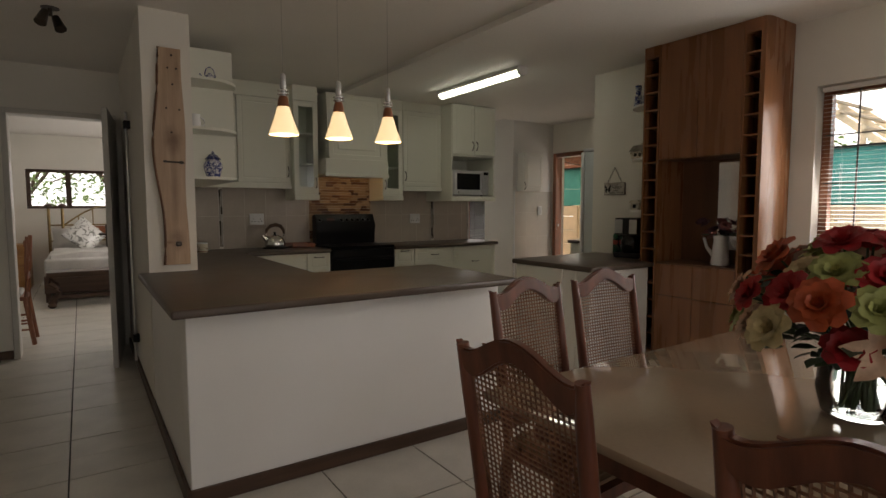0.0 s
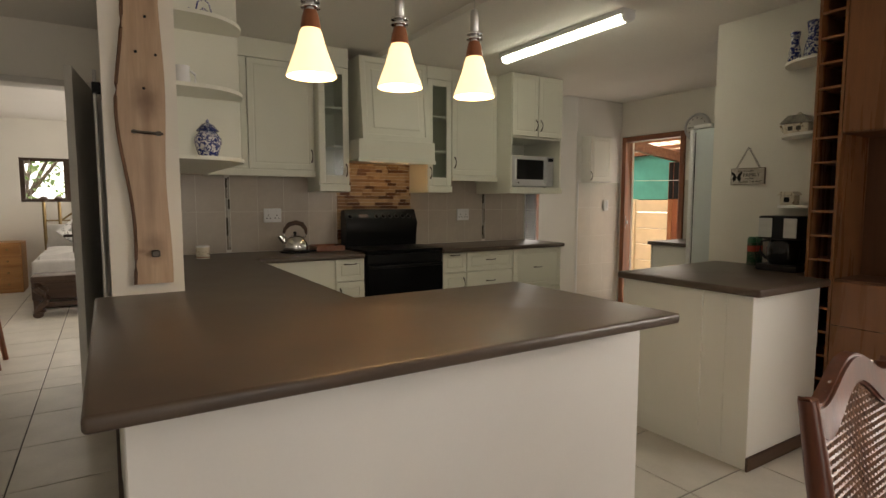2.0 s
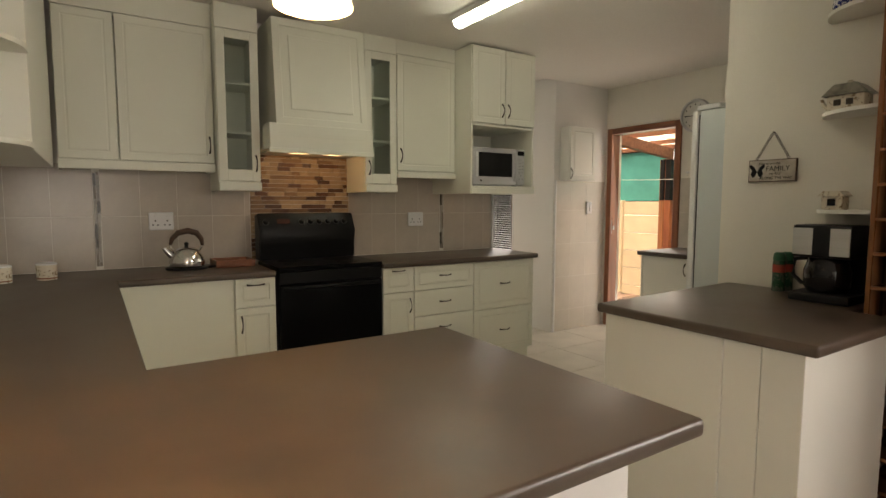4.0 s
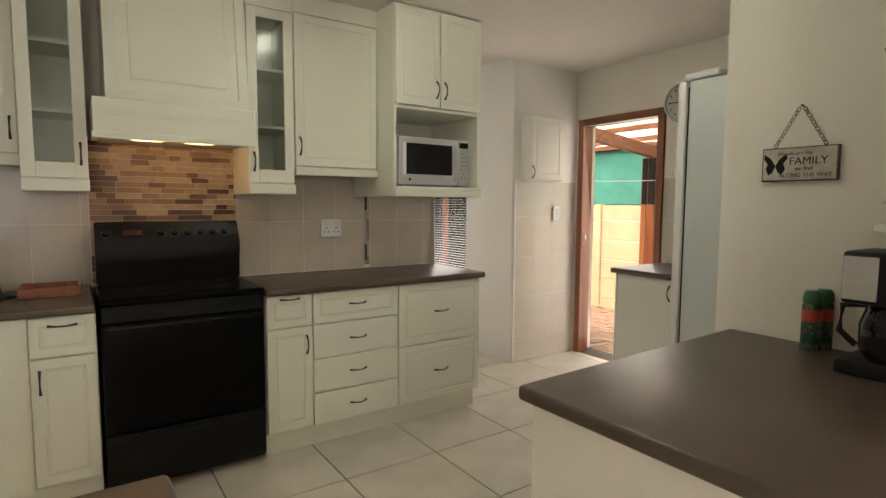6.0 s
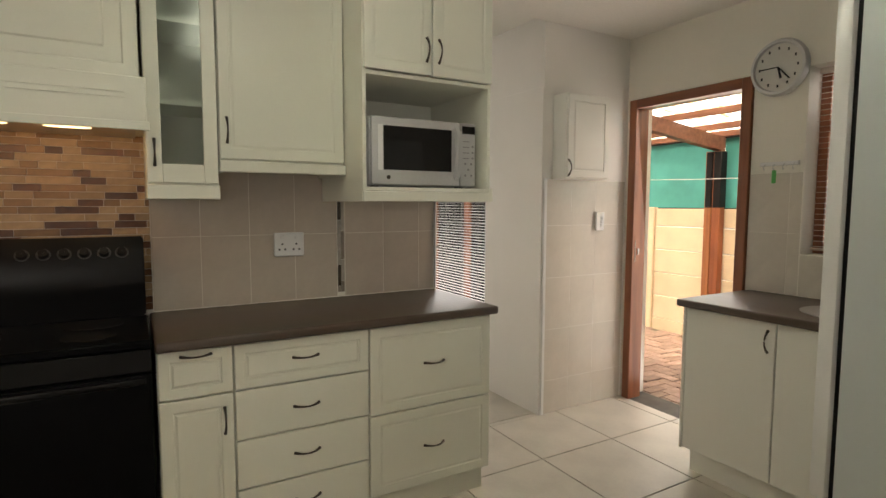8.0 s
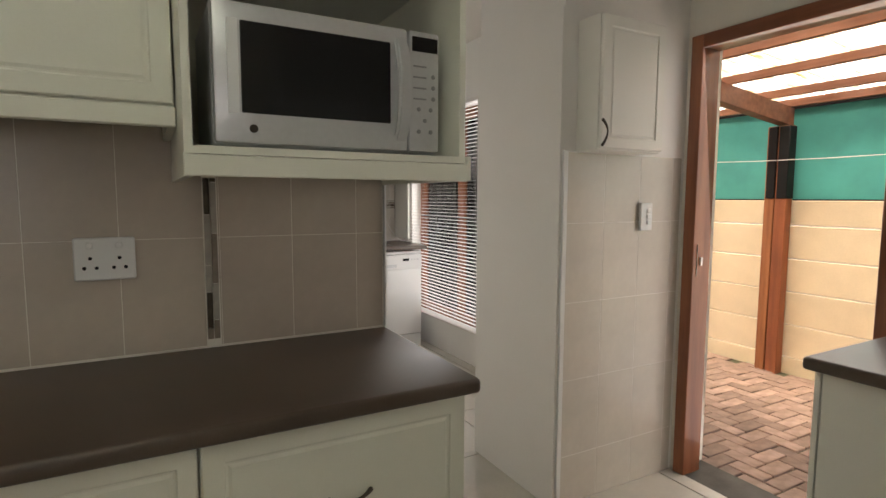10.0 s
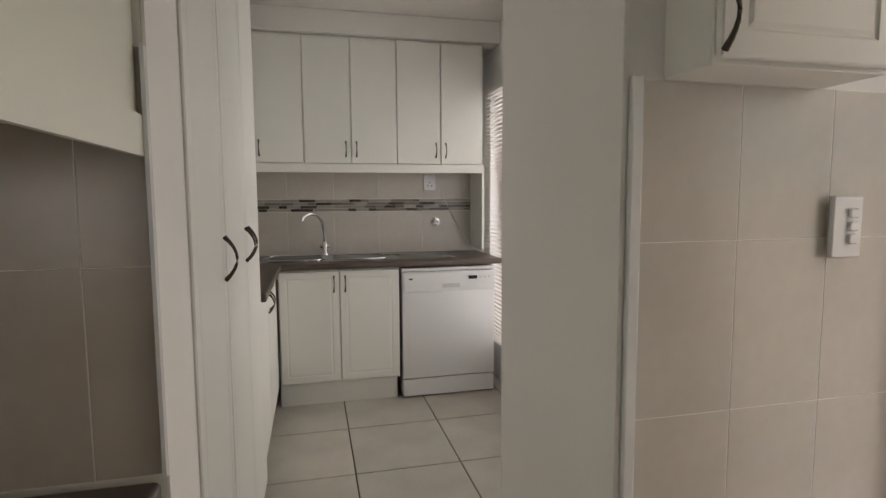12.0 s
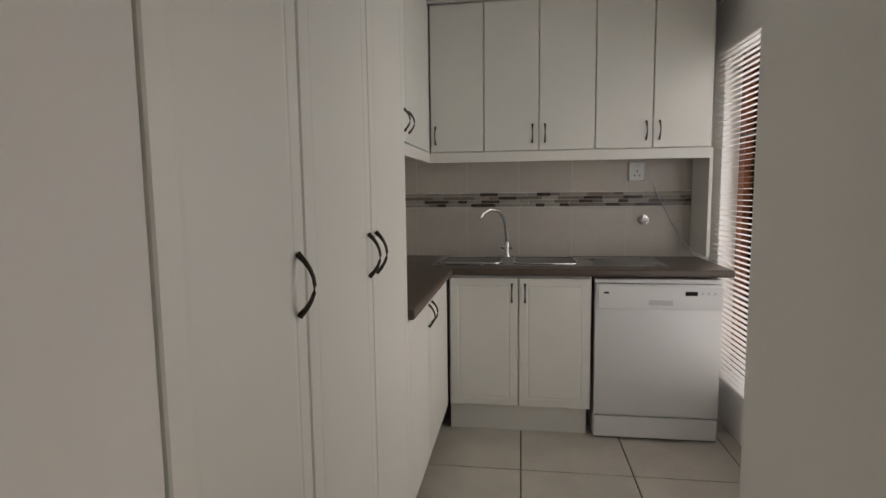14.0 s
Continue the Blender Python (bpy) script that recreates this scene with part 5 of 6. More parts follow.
# round ceiling light in the scullery
cl = thing("ceiling_light", (6.35, 8.1, 2.5), "lit round white ceiling light in the scullery", "lamp")
bm = bmesh.new()
lathe(bm, (6.35, 8.1, 2.548), [(0.15, 0), (0.155, -0.012), (0.15, -0.022)], 30)
part("base", bm, M["white"], cl)
bm = bmesh.new()
lathe(bm, (6.35, 8.1, 2.525), [(0.145, 0), (0.13, -0.03), (0.09, -0.052), (0.03, -0.062)], 30)
part("diffuser", bm, glow("ceiling_diffuser_lit", (0.92, 1.0, 1.0), 2.2), cl, "glowing white glass bowl")

# ---- plank on the pillar ----
pk = thing("live_edge_plank", (2.1, 4.44, 0.94), "pale live-edge timber plank hung on the pillar", "plank")
bm = bmesh.new()
left, right = [], []
for i in range(25):
    z = 0.945 + (2.315 - 0.945) * i / 24
    u_ = i / 24
    left.append((2.008 + 0.012 * math.sin(u_ * 9) - 0.022 * math.exp(-((u_ - 0.55) / 0.22) ** 2) + 0.02 * (u_ > 0.9) * (u_ - 0.9) * 8 + 0.014 * (1 - u_), z))
    right.append((2.158 + 0.006 * math.sin(u_ * 11 + 1) + 0.006 * (1 - u_), z))
plate(bm, right + left[::-1], "y", 4.425, 4.454)
bmesh.ops.bevel(bm, geom=[e for e in bm.edges if abs(e.verts[0].co.y - e.verts[1].co.y) < 1e-5 and e.verts[0].co.y < 4.43], offset=0.004, segments=2, affect="EDGES")
M["plank"] = wood("knotty_plank", (0.52, 0.37, 0.25), (0.38, 0.25, 0.16), 0.42, "z", 0.6, bump=0.03)


def knots(m, spots, colour):
    """Brown knot stains round given points of the object, each with its own height and width."""
    nt = m.node_tree
    b = nt.nodes["Principled BSDF"]
    src = b.inputs["Base Color"].links[0].from_socket
    tc = nt.nodes.new("ShaderNodeTexCoord")
    nz = nt.nodes.new("ShaderNodeTexNoise")
    nz.inputs["Scale"].default_value = 14
    nt.links.new(tc.outputs["Object"], nz.inputs["Vector"])
    for at, rx, rz, power in spots:
        sub = nt.nodes.new("ShaderNodeVectorMath")
        sub.operation = "SUBTRACT"
        sub.inputs[1].default_value = at
        nt.links.new(tc.outputs["Object"], sub.inputs[0])
        mul = nt.nodes.new("ShaderNodeVectorMath")
        mul.operation = "MULTIPLY"
        mul.inputs[1].default_value = (1 / rx, 0, 1 / rz)
        nt.links.new(sub.outputs[0], mul.inputs[0])
        ln = nt.nodes.new("ShaderNodeVectorMath")
        ln.operation = "LENGTH"
        nt.links.new(mul.outputs[0], ln.inputs[0])
        add = nt.nodes.new("ShaderNodeMath")
        add.operation = "MULTIPLY_ADD"
        add.inputs[1].default_value, add.inputs[2].default_value = 0.7, -0.35
        nt.links.new(nz.outputs["Fac"], add.inputs[0])
        ad2 = nt.nodes.new("ShaderNodeMath")
        nt.links.new(ln.outputs["Value"], ad2.inputs[0])
        nt.links.new(add.outputs[0], ad2.inputs[1])
        mr = nt.nodes.new("ShaderNodeMapRange")
        mr.interpolation_type = "SMOOTHSTEP"
        mr.inputs[1].default_value, mr.inputs[2].default_value = 0.0, 1.0
        mr.inputs[3].default_value, mr.inputs[4].default_value = power, 0.0
        nt.links.new(ad2.outputs[0], mr.inputs[0])
        mx = nt.nodes.new("ShaderNodeMix")
        mx.data_type = "RGBA"
        mx.inputs[7].default_value = (*colour, 1)
        nt.links.new(mr.outputs[0], mx.inputs[0])
        nt.links.new(src, mx.inputs[6])
        src = mx.outputs[2]
    nt.links.new(src, b.inputs["Base Color"])


knots(M["plank"], [((-0.012, 0, 0.80), 0.075, 0.12, 0.75), ((0.0, 0, 0.17), 0.07, 0.09, 0.6), ((-0.01, 0, 0.45), 0.03, 0.38, 0.45), ((-0.05, 0, 0.15), 0.04, 0.02, 0.6), ((0.03, 0, 1.25), 0.025, 0.2, 0.35)], (0.14, 0.07, 0.04))
part("board", bm, M["plank"], pk)
bm = bmesh.new()
tube(bm, [(x - 0.001, 4.436, z) for x, z in left], 0.009, 8)
part("bark_edge", bm, wood("bark", (0.24, 0.13, 0.075), (0.12, 0.06, 0.035), 0.7, "z", bump=0.1), pk, "darker bark along one edge")
for x, z in ((2.10, 2.27), (2.075, 2.19), (2.125, 2.19), (2.10, 2.09), (2.06, 1.94), (2.135, 1.935), (2.085, 1.79)):
    bm = bmesh.new()
    cyl(bm, (x, 4.426, z), (x, 4.421, z), 0.006, n=10)
    part("peg", bm, M["black_matt"], pk)
bm = bmesh.new()
cyl(bm, (2.03, 4.41, 1.605), (2.15, 4.41, 1.60), 0.006)
box(bm, 2.035, 2.047, 4.405, 4.428, 1.598, 1.612)
box(bm, 2.125, 2.142, 4.405, 4.428, 1.592, 1.61)
part("iron_bar", bm, M["pewter"], pk, "rusty iron bar")
part("iron_knob", boxes((2.085, 2.118, 4.395, 4.428, 1.065, 1.095, 0.005)), M["pewter"], pk)

# ---- dining set ----
M["table"] = paint("table_lacquer", (0.46, 0.345, 0.24), 0.05, var=0.06, scale=3, bump=0.004, coat=1.0)
tb = thing("dining_table", (3.35, 1.0, 0), "polished pale dining table with a dark wooden apron", "table")
bm = boxes((2.59, 4.55, 0.15, 1.86, 0.722, 0.75, 0.008, 2))
part("tabletop", bm, M["table"], tb)
part("apron", boxes((2.72, 4.42, 0.27, 0.29, 0.62, 0.7215), (2.72, 4.42, 1.72, 1.74, 0.62, 0.7215), (2.70, 2.72, 0.27, 1.74, 0.62, 0.7215), (4.42, 4.44, 0.27, 1.74, 0.62, 0.7215)), M["mahog"], tb, smooth=False)
for x in (2.76, 4.38):
    for y in (0.33, 1.68):
        bm = bmesh.new()
        lathe(bm, (x, y, 0), [(0.028, 0), (0.032, 0.02), (0.026, 0.08), (0.035, 0.35), (0.03, 0.50), (0.045, 0.56), (0.045, 0.7215)], 14)
        part("leg", bm, M["mahog"], tb)


def dining_chair():
    c = thing("dining_chair", (0, 0, 0), "dark mahogany dining chair with woven cane back", "chair", "chairs round the dining table")
    lean = math.tan(radians(9))

    def back(z):
        return 0.20 + (z - 0.45) * lean
    for sx in (-1, 1):
        bm = bmesh.new()
        pts = []
        for i in range(9):
            z = 0.995 * i / 8
            y = back(z) if z > 0.45 else 0.20 + (0.45 - z) * 0.12
            pts.append((sx * (0.165 + 0.022 * (z / 1.0) ** 2 + 0.006 * math.sin(z * 5)), y, z))
        tube(bm, pts, [0.018, 0.020, 0.021, 0.022, 0.022, 0.021, 0.020, 0.019, 0.015], 10)
        part("back_post", bm, M["mahog"], c)
        bm = bmesh.new()
        tube(bm, [(sx * 0.20, -0.20, 0.43), (sx * 0.205, -0.212, 0.36), (sx * 0.20, -0.20, 0.2), (sx * 0.19, -0.195, 0.06), (sx * 0.195, -0.21, 0.0)], [0.026, 0.027, 0.02, 0.016, 0.02], 10)
        part("front_leg", bm, M["mahog"], c)
    bm = bmesh.new()
    top = []
    for i in range(25):
        u_ = -1 + i / 12
        top.append((0.195 * u_, 1.005 + 0.034 * math.cos(u_ * math.pi) + 0.030 * u_ ** 6))
    low = [(x * 0.9, z - 0.050 - 0.016 * abs(x) / 0.195) for x, z in top]
    plate(bm, top + low[::-1], "y", -0.014, 0.014)
    bmesh.ops.bevel(bm, geom=[e for e in bm.edges if abs(e.verts[0].co.y - e.verts[1].co.y) < 1e-5], offset=0.005, segments=2, affect="EDGES")
    for v in bm.verts:
        v.co.y += back(v.co.z)
    part("crest_rail", bm, M["mahog"], c)
    bm = bmesh.new()
    for k in range(22):
        x = -0.155 + 0.31 * k / 21
        zt = 0.95 + 0.035 * math.cos(x / 0.16 * math.pi / 1.4)
        tube(bm, [(x, back(0.53), 0.53), (x, back(0.75), 0.75), (x, back(zt), zt)], 0.0028, 4)
    for k in range(36):
        z = 0.545 + 0.0132 * k
        w = 0.158 if z < 0.95 else max(0.05, 0.158 - (z - 0.95) * 0.9)
        tube(bm, [(-w, back(z) - 0.003, z), (0, back(z) + 0.002, z), (w, back(z) - 0.003, z)], 0.0028, 4)
    ob = part("cane_panel", bm, M["cane"], c, "woven cane panel")
    tagged(ob, kind="stuff")
    part("lower_rail", boxes((-0.16, 0.16, back(0.52) - 0.013, back(0.52) + 0.013, 0.49, 0.54, 0.004)), M["mahog"], c)
    bm = bmesh.new()
    plate(bm, [(-0.215, -0.225), (0.215, -0.225), (0.19, 0.215), (-0.19, 0.215)], "z", 0.395, 0.435)
    part("seat_frame", bm, M["mahog"], c, smooth=False)
    bm = bmesh.new()
    plate(bm, [(-0.20, -0.21), (0.20, -0.21), (0.17, 0.19), (-0.17, 0.19)], "z", 0.436, 0.475)
    bmesh.ops.bevel(bm, geom=bm.edges[:], offset=0.014, segments=3, affect="EDGES")
    part("seat", bm, paint("seat_fabric", (0.30, 0.20, 0.12), 0.85, var=0.15, scale=20, bump=0.1), c, "padded brown fabric seat")
    part("stretcher", boxes((-0.19, 0.19, 0.0, 0.022, 0.17, 0.195, 0.004)), M["mahog"], c)
    return c


ch = dining_chair()
ch.matrix_basis = pose(3.06, 1.87, 0, 0, 0, 4)
copy_thing(ch, pose(3.51, 1.89, 0, 0, 0, -3))
copy_thing(ch, pose(2.61, 1.415, 0, 0, 0, 91))
copy_thing(ch, pose(2.625, 0.79, 0, 0, 0, 88))

# ---- vase of flowers ----
M["leaf"] = paint("rose_leaf", (0.035, 0.075, 0.025), 0.4, var=0.25, scale=12, bump=0.05)
M["stem"] = paint("flower_stem", (0.06, 0.11, 0.035), 0.5, var=0.2)
PET = [paint("petal_red", (0.42, 0.012, 0.018), 0.55, var=0.2, scale=20), paint("petal_orange", (0.55, 0.10, 0.03), 0.55, var=0.2, scale=20), paint("petal_cream", (0.72, 0.60, 0.33), 0.6, var=0.12, scale=20), paint("petal_green", (0.42, 0.45, 0.15), 0.6, var=0.15, scale=20), paint("petal_peach", (0.72, 0.48, 0.33), 0.6, var=0.15, scale=20)]
VX, VY = 3.30, 1.13
fl = thing("flower_bouquet", (VX, VY, 0.75), "bouquet of red, orange and cream roses in a glass vase", "flowers")
vg = clear("vase_glass", (0.93, 0.95, 0.94), 0.02)
bm = bmesh.new()
lathe(bm, (VX, VY, 0.7505), [(0.055, 0), (0.085, 0.01), (0.10, 0.07), (0.095, 0.12), (0.075, 0.16), (0.085, 0.185), (0.080, 0.185), (0.07, 0.16), (0.088, 0.12), (0.092, 0.07), (0.078, 0.018), (0.04, 0.012)], 28)
part("vase", bm, vg, fl, "clear glass bowl vase")


def bloom(centre, axis, r, mat, lily=False, seed=0):
    rnd = random.Random(seed)
    bm = bmesh.new()
    q = Vector(axis).normalized().to_track_quat("Z", "Y").to_matrix().to_4x4()
    layers = [(6, 1.0, 62)] if lily else [(7, 1.0, 58), (6, 0.82, 40), (5, 0.6, 22), (4, 0.4, 8)]
    for n, s, open_ in layers:
        for k in range(n):
            a = 2 * math.pi * (k + rnd.uniform(-0.15, 0.15)) / n + s * 3
            g = bmesh.ops.create_grid(bm, x_segments=4, y_segments=4, size=0.5)
            w = (0.8 if lily else 0.95) * r * s
            for v in g["verts"]:
                px, py = v.co.x, v.co.y + 0.5
                wid = math.sin(math.pi * min(0.98, 0.12 + py * (0.86 if lily else 0.72)))
                x = px * w * wid
                tip = radians(open_) * (0.35 + 0.9 * py)
                rad = r * s * (0.12 + py * math.sin(tip)) * (1.3 if lily else 1.0)
                h = r * s * py * math.cos(tip) * 1.05 + (0 if lily else (1 - s) * r * 0.2) + 0.25 * abs(px) ** 2 * r
                v.co = (rad * math.cos(a) - x * math.sin(a), rad * math.sin(a) + x * math.cos(a), h)
    bmesh.ops.transform(bm, matrix=Matrix.Translation(centre) @ q, verts=bm.verts)
    return part("bloom", bm, mat, fl)


def leaf(bm, at, way, size, turn):
    way = Vector(way).normalized()
    side = way.cross(Vector((0, 0, 1)))
    side.normalize()
    side = side * math.cos(turn) + way.cross(side) * math.sin(turn)
    at = Vector(at)
    outl = [(0, 0), (0.25, 0.22), (0.55, 0.27), (0.8, 0.16), (1, 0), (0.8, -0.16), (0.55, -0.27), (0.25, -0.22)]
    mid = [bm.verts.new(at + way * size * u_ + Vector((0, 0, -0.10 * size * u_ * u_))) for u_ in (0, 0.4, 0.75, 1.0)]
    for s in (1, -1):
        e = [bm.verts.new(at + way * size * u_ + side * size * w_ * s + Vector((0, 0, 0.06 * size - 0.10 * size * u_ * u_))) for u_, w_ in ((0.25, 0.22), (0.55, 0.27), (0.8, 0.15))]
        for q in ((mid[0], e[0], mid[1]), (e[0], e[1], mid[1]), (mid[1], e[1], mid[2]), (e[1], e[2], mid[2]), (mid[2], e[2], mid[3])):
            bm.faces.new(q if s > 0 else q[::-1])


rnd = random.Random(8)
heads = []
k = 0
for ring, n, rad, dz in ((0, 1, 0.0, 0.47), (1, 7, 0.10, 0.45), (2, 13, 0.19, 0.40), (3, 18, 0.265, 0.325), (4, 12, 0.27, 0.245)):
    for q in range(n):
        a = 2 * math.pi * (q + 0.35 * ring + rnd.uniform(-0.18, 0.18)) / n
        rr = rad * rnd.uniform(0.88, 1.1)
        dx, dy, dz_ = rr * math.cos(a), rr * math.sin(a), dz + rnd.uniform(-0.02, 0.025)
        c_ = Vector((VX + dx, VY + dy, 0.75 + dz_))
        bloom(c_, (dx * 2.2, dy * 2.2, 0.16 + dz_ * 0.5), rnd.uniform(0.050, 0.064), PET[rnd.choice((0, 0, 0, 1, 2, 2, 3, 4, 1))], False, k)
        heads.append(c_)
        k += 1
bloom((VX - 0.22, VY - 0.12, 0.985), (-0.9, -0.45, 0.12), 0.065, PET[4], True, 77)
for h in heads:
    bm = bmesh.new()
    base = Vector((VX + rnd.uniform(-0.04, 0.04), VY + rnd.uniform(-0.04, 0.04), 0.775))
    neck = Vector((VX, VY, 0.92)) + (h - Vector((VX, VY, 0.92))) * 0.15
    tube(bm, [base, neck, (neck + h) / 2 + Vector((0, 0, 0.01)), h], 0.0035, 5)
    part("stem", bm, M["stem"], fl)
for k in range(240):
    a = rnd.uniform(0, 2 * math.pi)
    rr = rnd.uniform(0.06, 0.25)
    bm = bmesh.new()
    leaf(bm, (VX + rr * math.cos(a), VY + rr * math.sin(a), 0.75 + rnd.uniform(0.17, 0.38)), (math.cos(a), math.sin(a), rnd.uniform(-0.5, 0.4)), rnd.uniform(0.05, 0.085), rnd.uniform(-0.5, 0.5))
    part("leaf", bm, M["leaf"], fl)

# ---- china, kettle, canisters ----


def china(name, colour, motif, scale, lo=0.45):
    """White glaze with blue brush marks."""
    m = paint(name, colour, 0.15, var=0.02, bump=0)
    nt = m.node_tree
    b = nt.nodes["Principled BSDF"]
    v = nt.nodes.new("ShaderNodeTexNoise")
    v.inputs["Scale"].default_value, v.inputs["Detail"].default_value, v.inputs["Distortion"].default_value = scale, 3, 1.5
    tc = nt.nodes.new("ShaderNodeTexCoord")
    nt.links.new(tc.outputs["Object"], v.inputs["Vector"])
    rp = nt.nodes.new("ShaderNodeValToRGB")
    rp.color_ramp.elements[0].position, rp.color_ramp.elements[0].color = lo, (*colour, 1)
    rp.color_ramp.elements[1].position, rp.color_ramp.elements[1].color = lo + 0.06, (*motif, 1)
    nt.links.new(v.outputs["Fac"], rp.inputs[0])
    nt.links.new(rp.outputs[0], b.inputs["Base Color"])
    return m


M["delft"] = china("blue_white_china", (0.70, 0.70, 0.72), (0.03, 0.045, 0.20), 55, 0.46)
M["delft_dark"] = china("blue_china_lid", (0.50, 0.52, 0.58), (0.02, 0.03, 0.13), 70, 0.40)
M["cream_china"] = china("cream_china", (0.72, 0.66, 0.54), (0.30, 0.22, 0.14), 45, 0.58)
j = thing("ginger_jar", (2.356, 4.578, 1.523), "blue and white porcelain ginger jar with a lid", "jar")
bm = bmesh.new()
lathe(bm, (2.356, 4.578, 1.5235), [(0.042, 0), (0.044, 0.006), (0.052, 0.03), (0.062, 0.065), (0.060, 0.09), (0.042, 0.112), (0.038, 0.118)], 26)
part("body", bm, M["delft"], j)
bm = bmesh.new()
lathe(bm, (2.356, 4.578, 1.642), [(0.050, 0), (0.051, 0.005), (0.040, 0.016), (0.030, 0.030), (0.014, 0.040), (0.006, 0.042), (0.008, 0.05), (0.004, 0.058)], 24)
part("lid", bm, M["delft_dark"], j)
j = thing("toy_kettle", (2.37, 4.66, 2.183), "small blue and white china teapot with a hoop handle", "teapot")
bm = bmesh.new()
lathe(bm, (2.37, 4.66, 2.1835), [(0.03, 0), (0.042, 0.012), (0.040, 0.035), (0.016, 0.05), (0.006, 0.06)], 20)
part("body", bm, M["delft"], j)
bm = bmesh.new()
tube(bm, [(2.335, 4.66, 2.225), (2.345, 4.66, 2.27), (2.37, 4.66, 2.285), (2.395, 4.66, 2.27), (2.405, 4.66, 2.225)], 0.004, 6)
part("hoop_handle", bm, M["delft"], j)
bm = bmesh.new()
tube(bm, [(2.335, 4.66, 2.20), (2.315, 4.66, 2.215), (2.305, 4.66, 2.235)], [0.009, 0.006, 0.004], 8)
part("spout", bm, M["delft"], j)
j = thing("china_jug", (2.25, 4.62, 1.853), "small white china jug", "jug")
bm = bmesh.new()
lathe(bm, (2.262, 4.63, 1.8535), [(0.03, 0), (0.036, 0.03), (0.03, 0.07), (0.034, 0.095)], 20)
part("body", bm, M["white"], j)
bm = bmesh.new()
tube(bm, [(2.296, 4.63, 1.93), (2.318, 4.63, 1.915), (2.318, 4.63, 1.88), (2.297, 4.63, 1.868)], 0.005, 6)
part("grip", bm, M["white"], j)

KX, KY, KZ = 3.20, 6.04, 0.9145
kt = thing("kettle", (KX, KY, KZ), "polished stovetop kettle with a dark wooden handle", "kettle")
bm = bmesh.new()
lathe(bm, (KX, KY, KZ), [(0.088, 0), (0.099, 0.008), (0.103, 0.03), (0.096, 0.065), (0.074, 0.10), (0.05, 0.118), (0.03, 0.124), (0.015, 0.126)], 32)
part("body", bm, M["chrome"], kt)
bm = bmesh.new()
lathe(bm, (KX, KY, KZ + 0.1262), [(0.012, 0), (0.010, 0.008), (0.015, 0.02), (0.006, 0.028)], 14)
part("lid_knob", bm, M["black_matt"], kt)
bm = bmesh.new()
tube(bm, [(KX - 0.07, KY, KZ + 0.06), (KX - 0.11, KY, KZ + 0.10), (KX - 0.125, KY, KZ + 0.122)], [0.024, 0.017, 0.013], 12)
part("spout", bm, M["chrome"], kt)
for s in (-1, 1):
    bm = bmesh.new()
    tube(bm, [(KX + s * 0.07, KY, KZ + 0.098), (KX + s * 0.088, KY, KZ + 0.125), (KX + s * 0.09, KY, KZ + 0.14)], 0.007, 8)
    part("handle_bracket", bm, M["chrome"], kt)
bm = bmesh.new()
tube(bm, [(KX + 0.092, KY, KZ + 0.13), (KX + 0.088, KY, KZ + 0.17), (KX + 0.06, KY, KZ + 0.21), (KX + 0.01, KY, KZ + 0.225), (KX - 0.045, KY, KZ + 0.212), (KX - 0.08, KY, KZ + 0.175), (KX - 0.09, KY, KZ + 0.14)], [0.009, 0.015, 0.019, 0.019, 0.018, 0.014, 0.009], 12)
part("handle", bm, M["skirt"], kt, "dark wooden hoop handle")
tv = thing("trivet", (KX, KY, 0.90), "round black iron trivet with a short handle under the kettle", "trivet")
bm = bmesh.new()
lathe(bm, (KX, KY, 0.9005), [(0.115, 0), (0.122, 0.004), (0.122, 0.011), (0.114, 0.0135), (0.05, 0.0135)], 32)
part("plate", bm, M["black_matt"], tv)
bm = bmesh.new()
tube(bm, [(KX + 0.115, KY - 0.02, 0.908), (KX + 0.15, KY - 0.035, 0.912), (KX + 0.165, KY - 0.04, 0.912)], [0.008, 0.007, 0.005], 8)
part("grip", bm, M["black_matt"], tv)
for nm, x, y in (("canister", 2.31, 5.9), ("canister", 2.50, 5.93)):
    c = thing(nm, (x, y, 0.90), "small white ceramic canister with brown bands", "canister", "canisters on the worktop")
    bm = bmesh.new()
    lathe(bm, (x, y, 0.9005), [(0.045, 0), (0.047, 0.004), (0.047, 0.075), (0.045, 0.08)], 22)
    part("body", bm, M["cream_china"], c)
    bm = bmesh.new()
    lathe(bm, (x, y, 0.981), [(0.048, 0), (0.048, 0.008), (0.030, 0.014), (0.008, 0.016)], 22)
    part("lid", bm, M["white"], c)
    bm = bmesh.new()
    lathe(bm, (x, y, 0.908), [(0.0465, 0), (0.0478, 0.001), (0.0478, 0.006), (0.0465, 0.007)], 22)
    part("band", bm, M["jamb"], c, "brown band")
tr_ = thing("wooden_tray", (3.47, 6.08, 0.90), "red-brown wooden tray on the worktop", "tray")
part("base", boxes((3.36, 3.60, 5.98, 6.2, 0.9005, 0.912, 0.003)), M["jamb_x"], tr_)
for s in ((3.36, 3.60, 5.98, 5.99, 0.9125, 0.945, 0.002), (3.36, 3.60, 6.19, 6.2, 0.9125, 0.945, 0.002), (3.36, 3.37, 5.9905, 6.1895, 0.9125, 0.945, 0.002), (3.59, 3.60, 5.9905, 6.1895, 0.9125, 0.945, 0.002)):
    part("rim", boxes(s), M["jamb_x"], tr_)

# ---- coffee corner: shelves, sign, coffee machine, spray can ----
rs = thing("corner_shelves", (5.45, 3.36, 1.27), "white rounded wall shelves beside the wine unit", "shelf")
for z in (1.272, 1.69, 2.11):
    bm = bmesh.new()
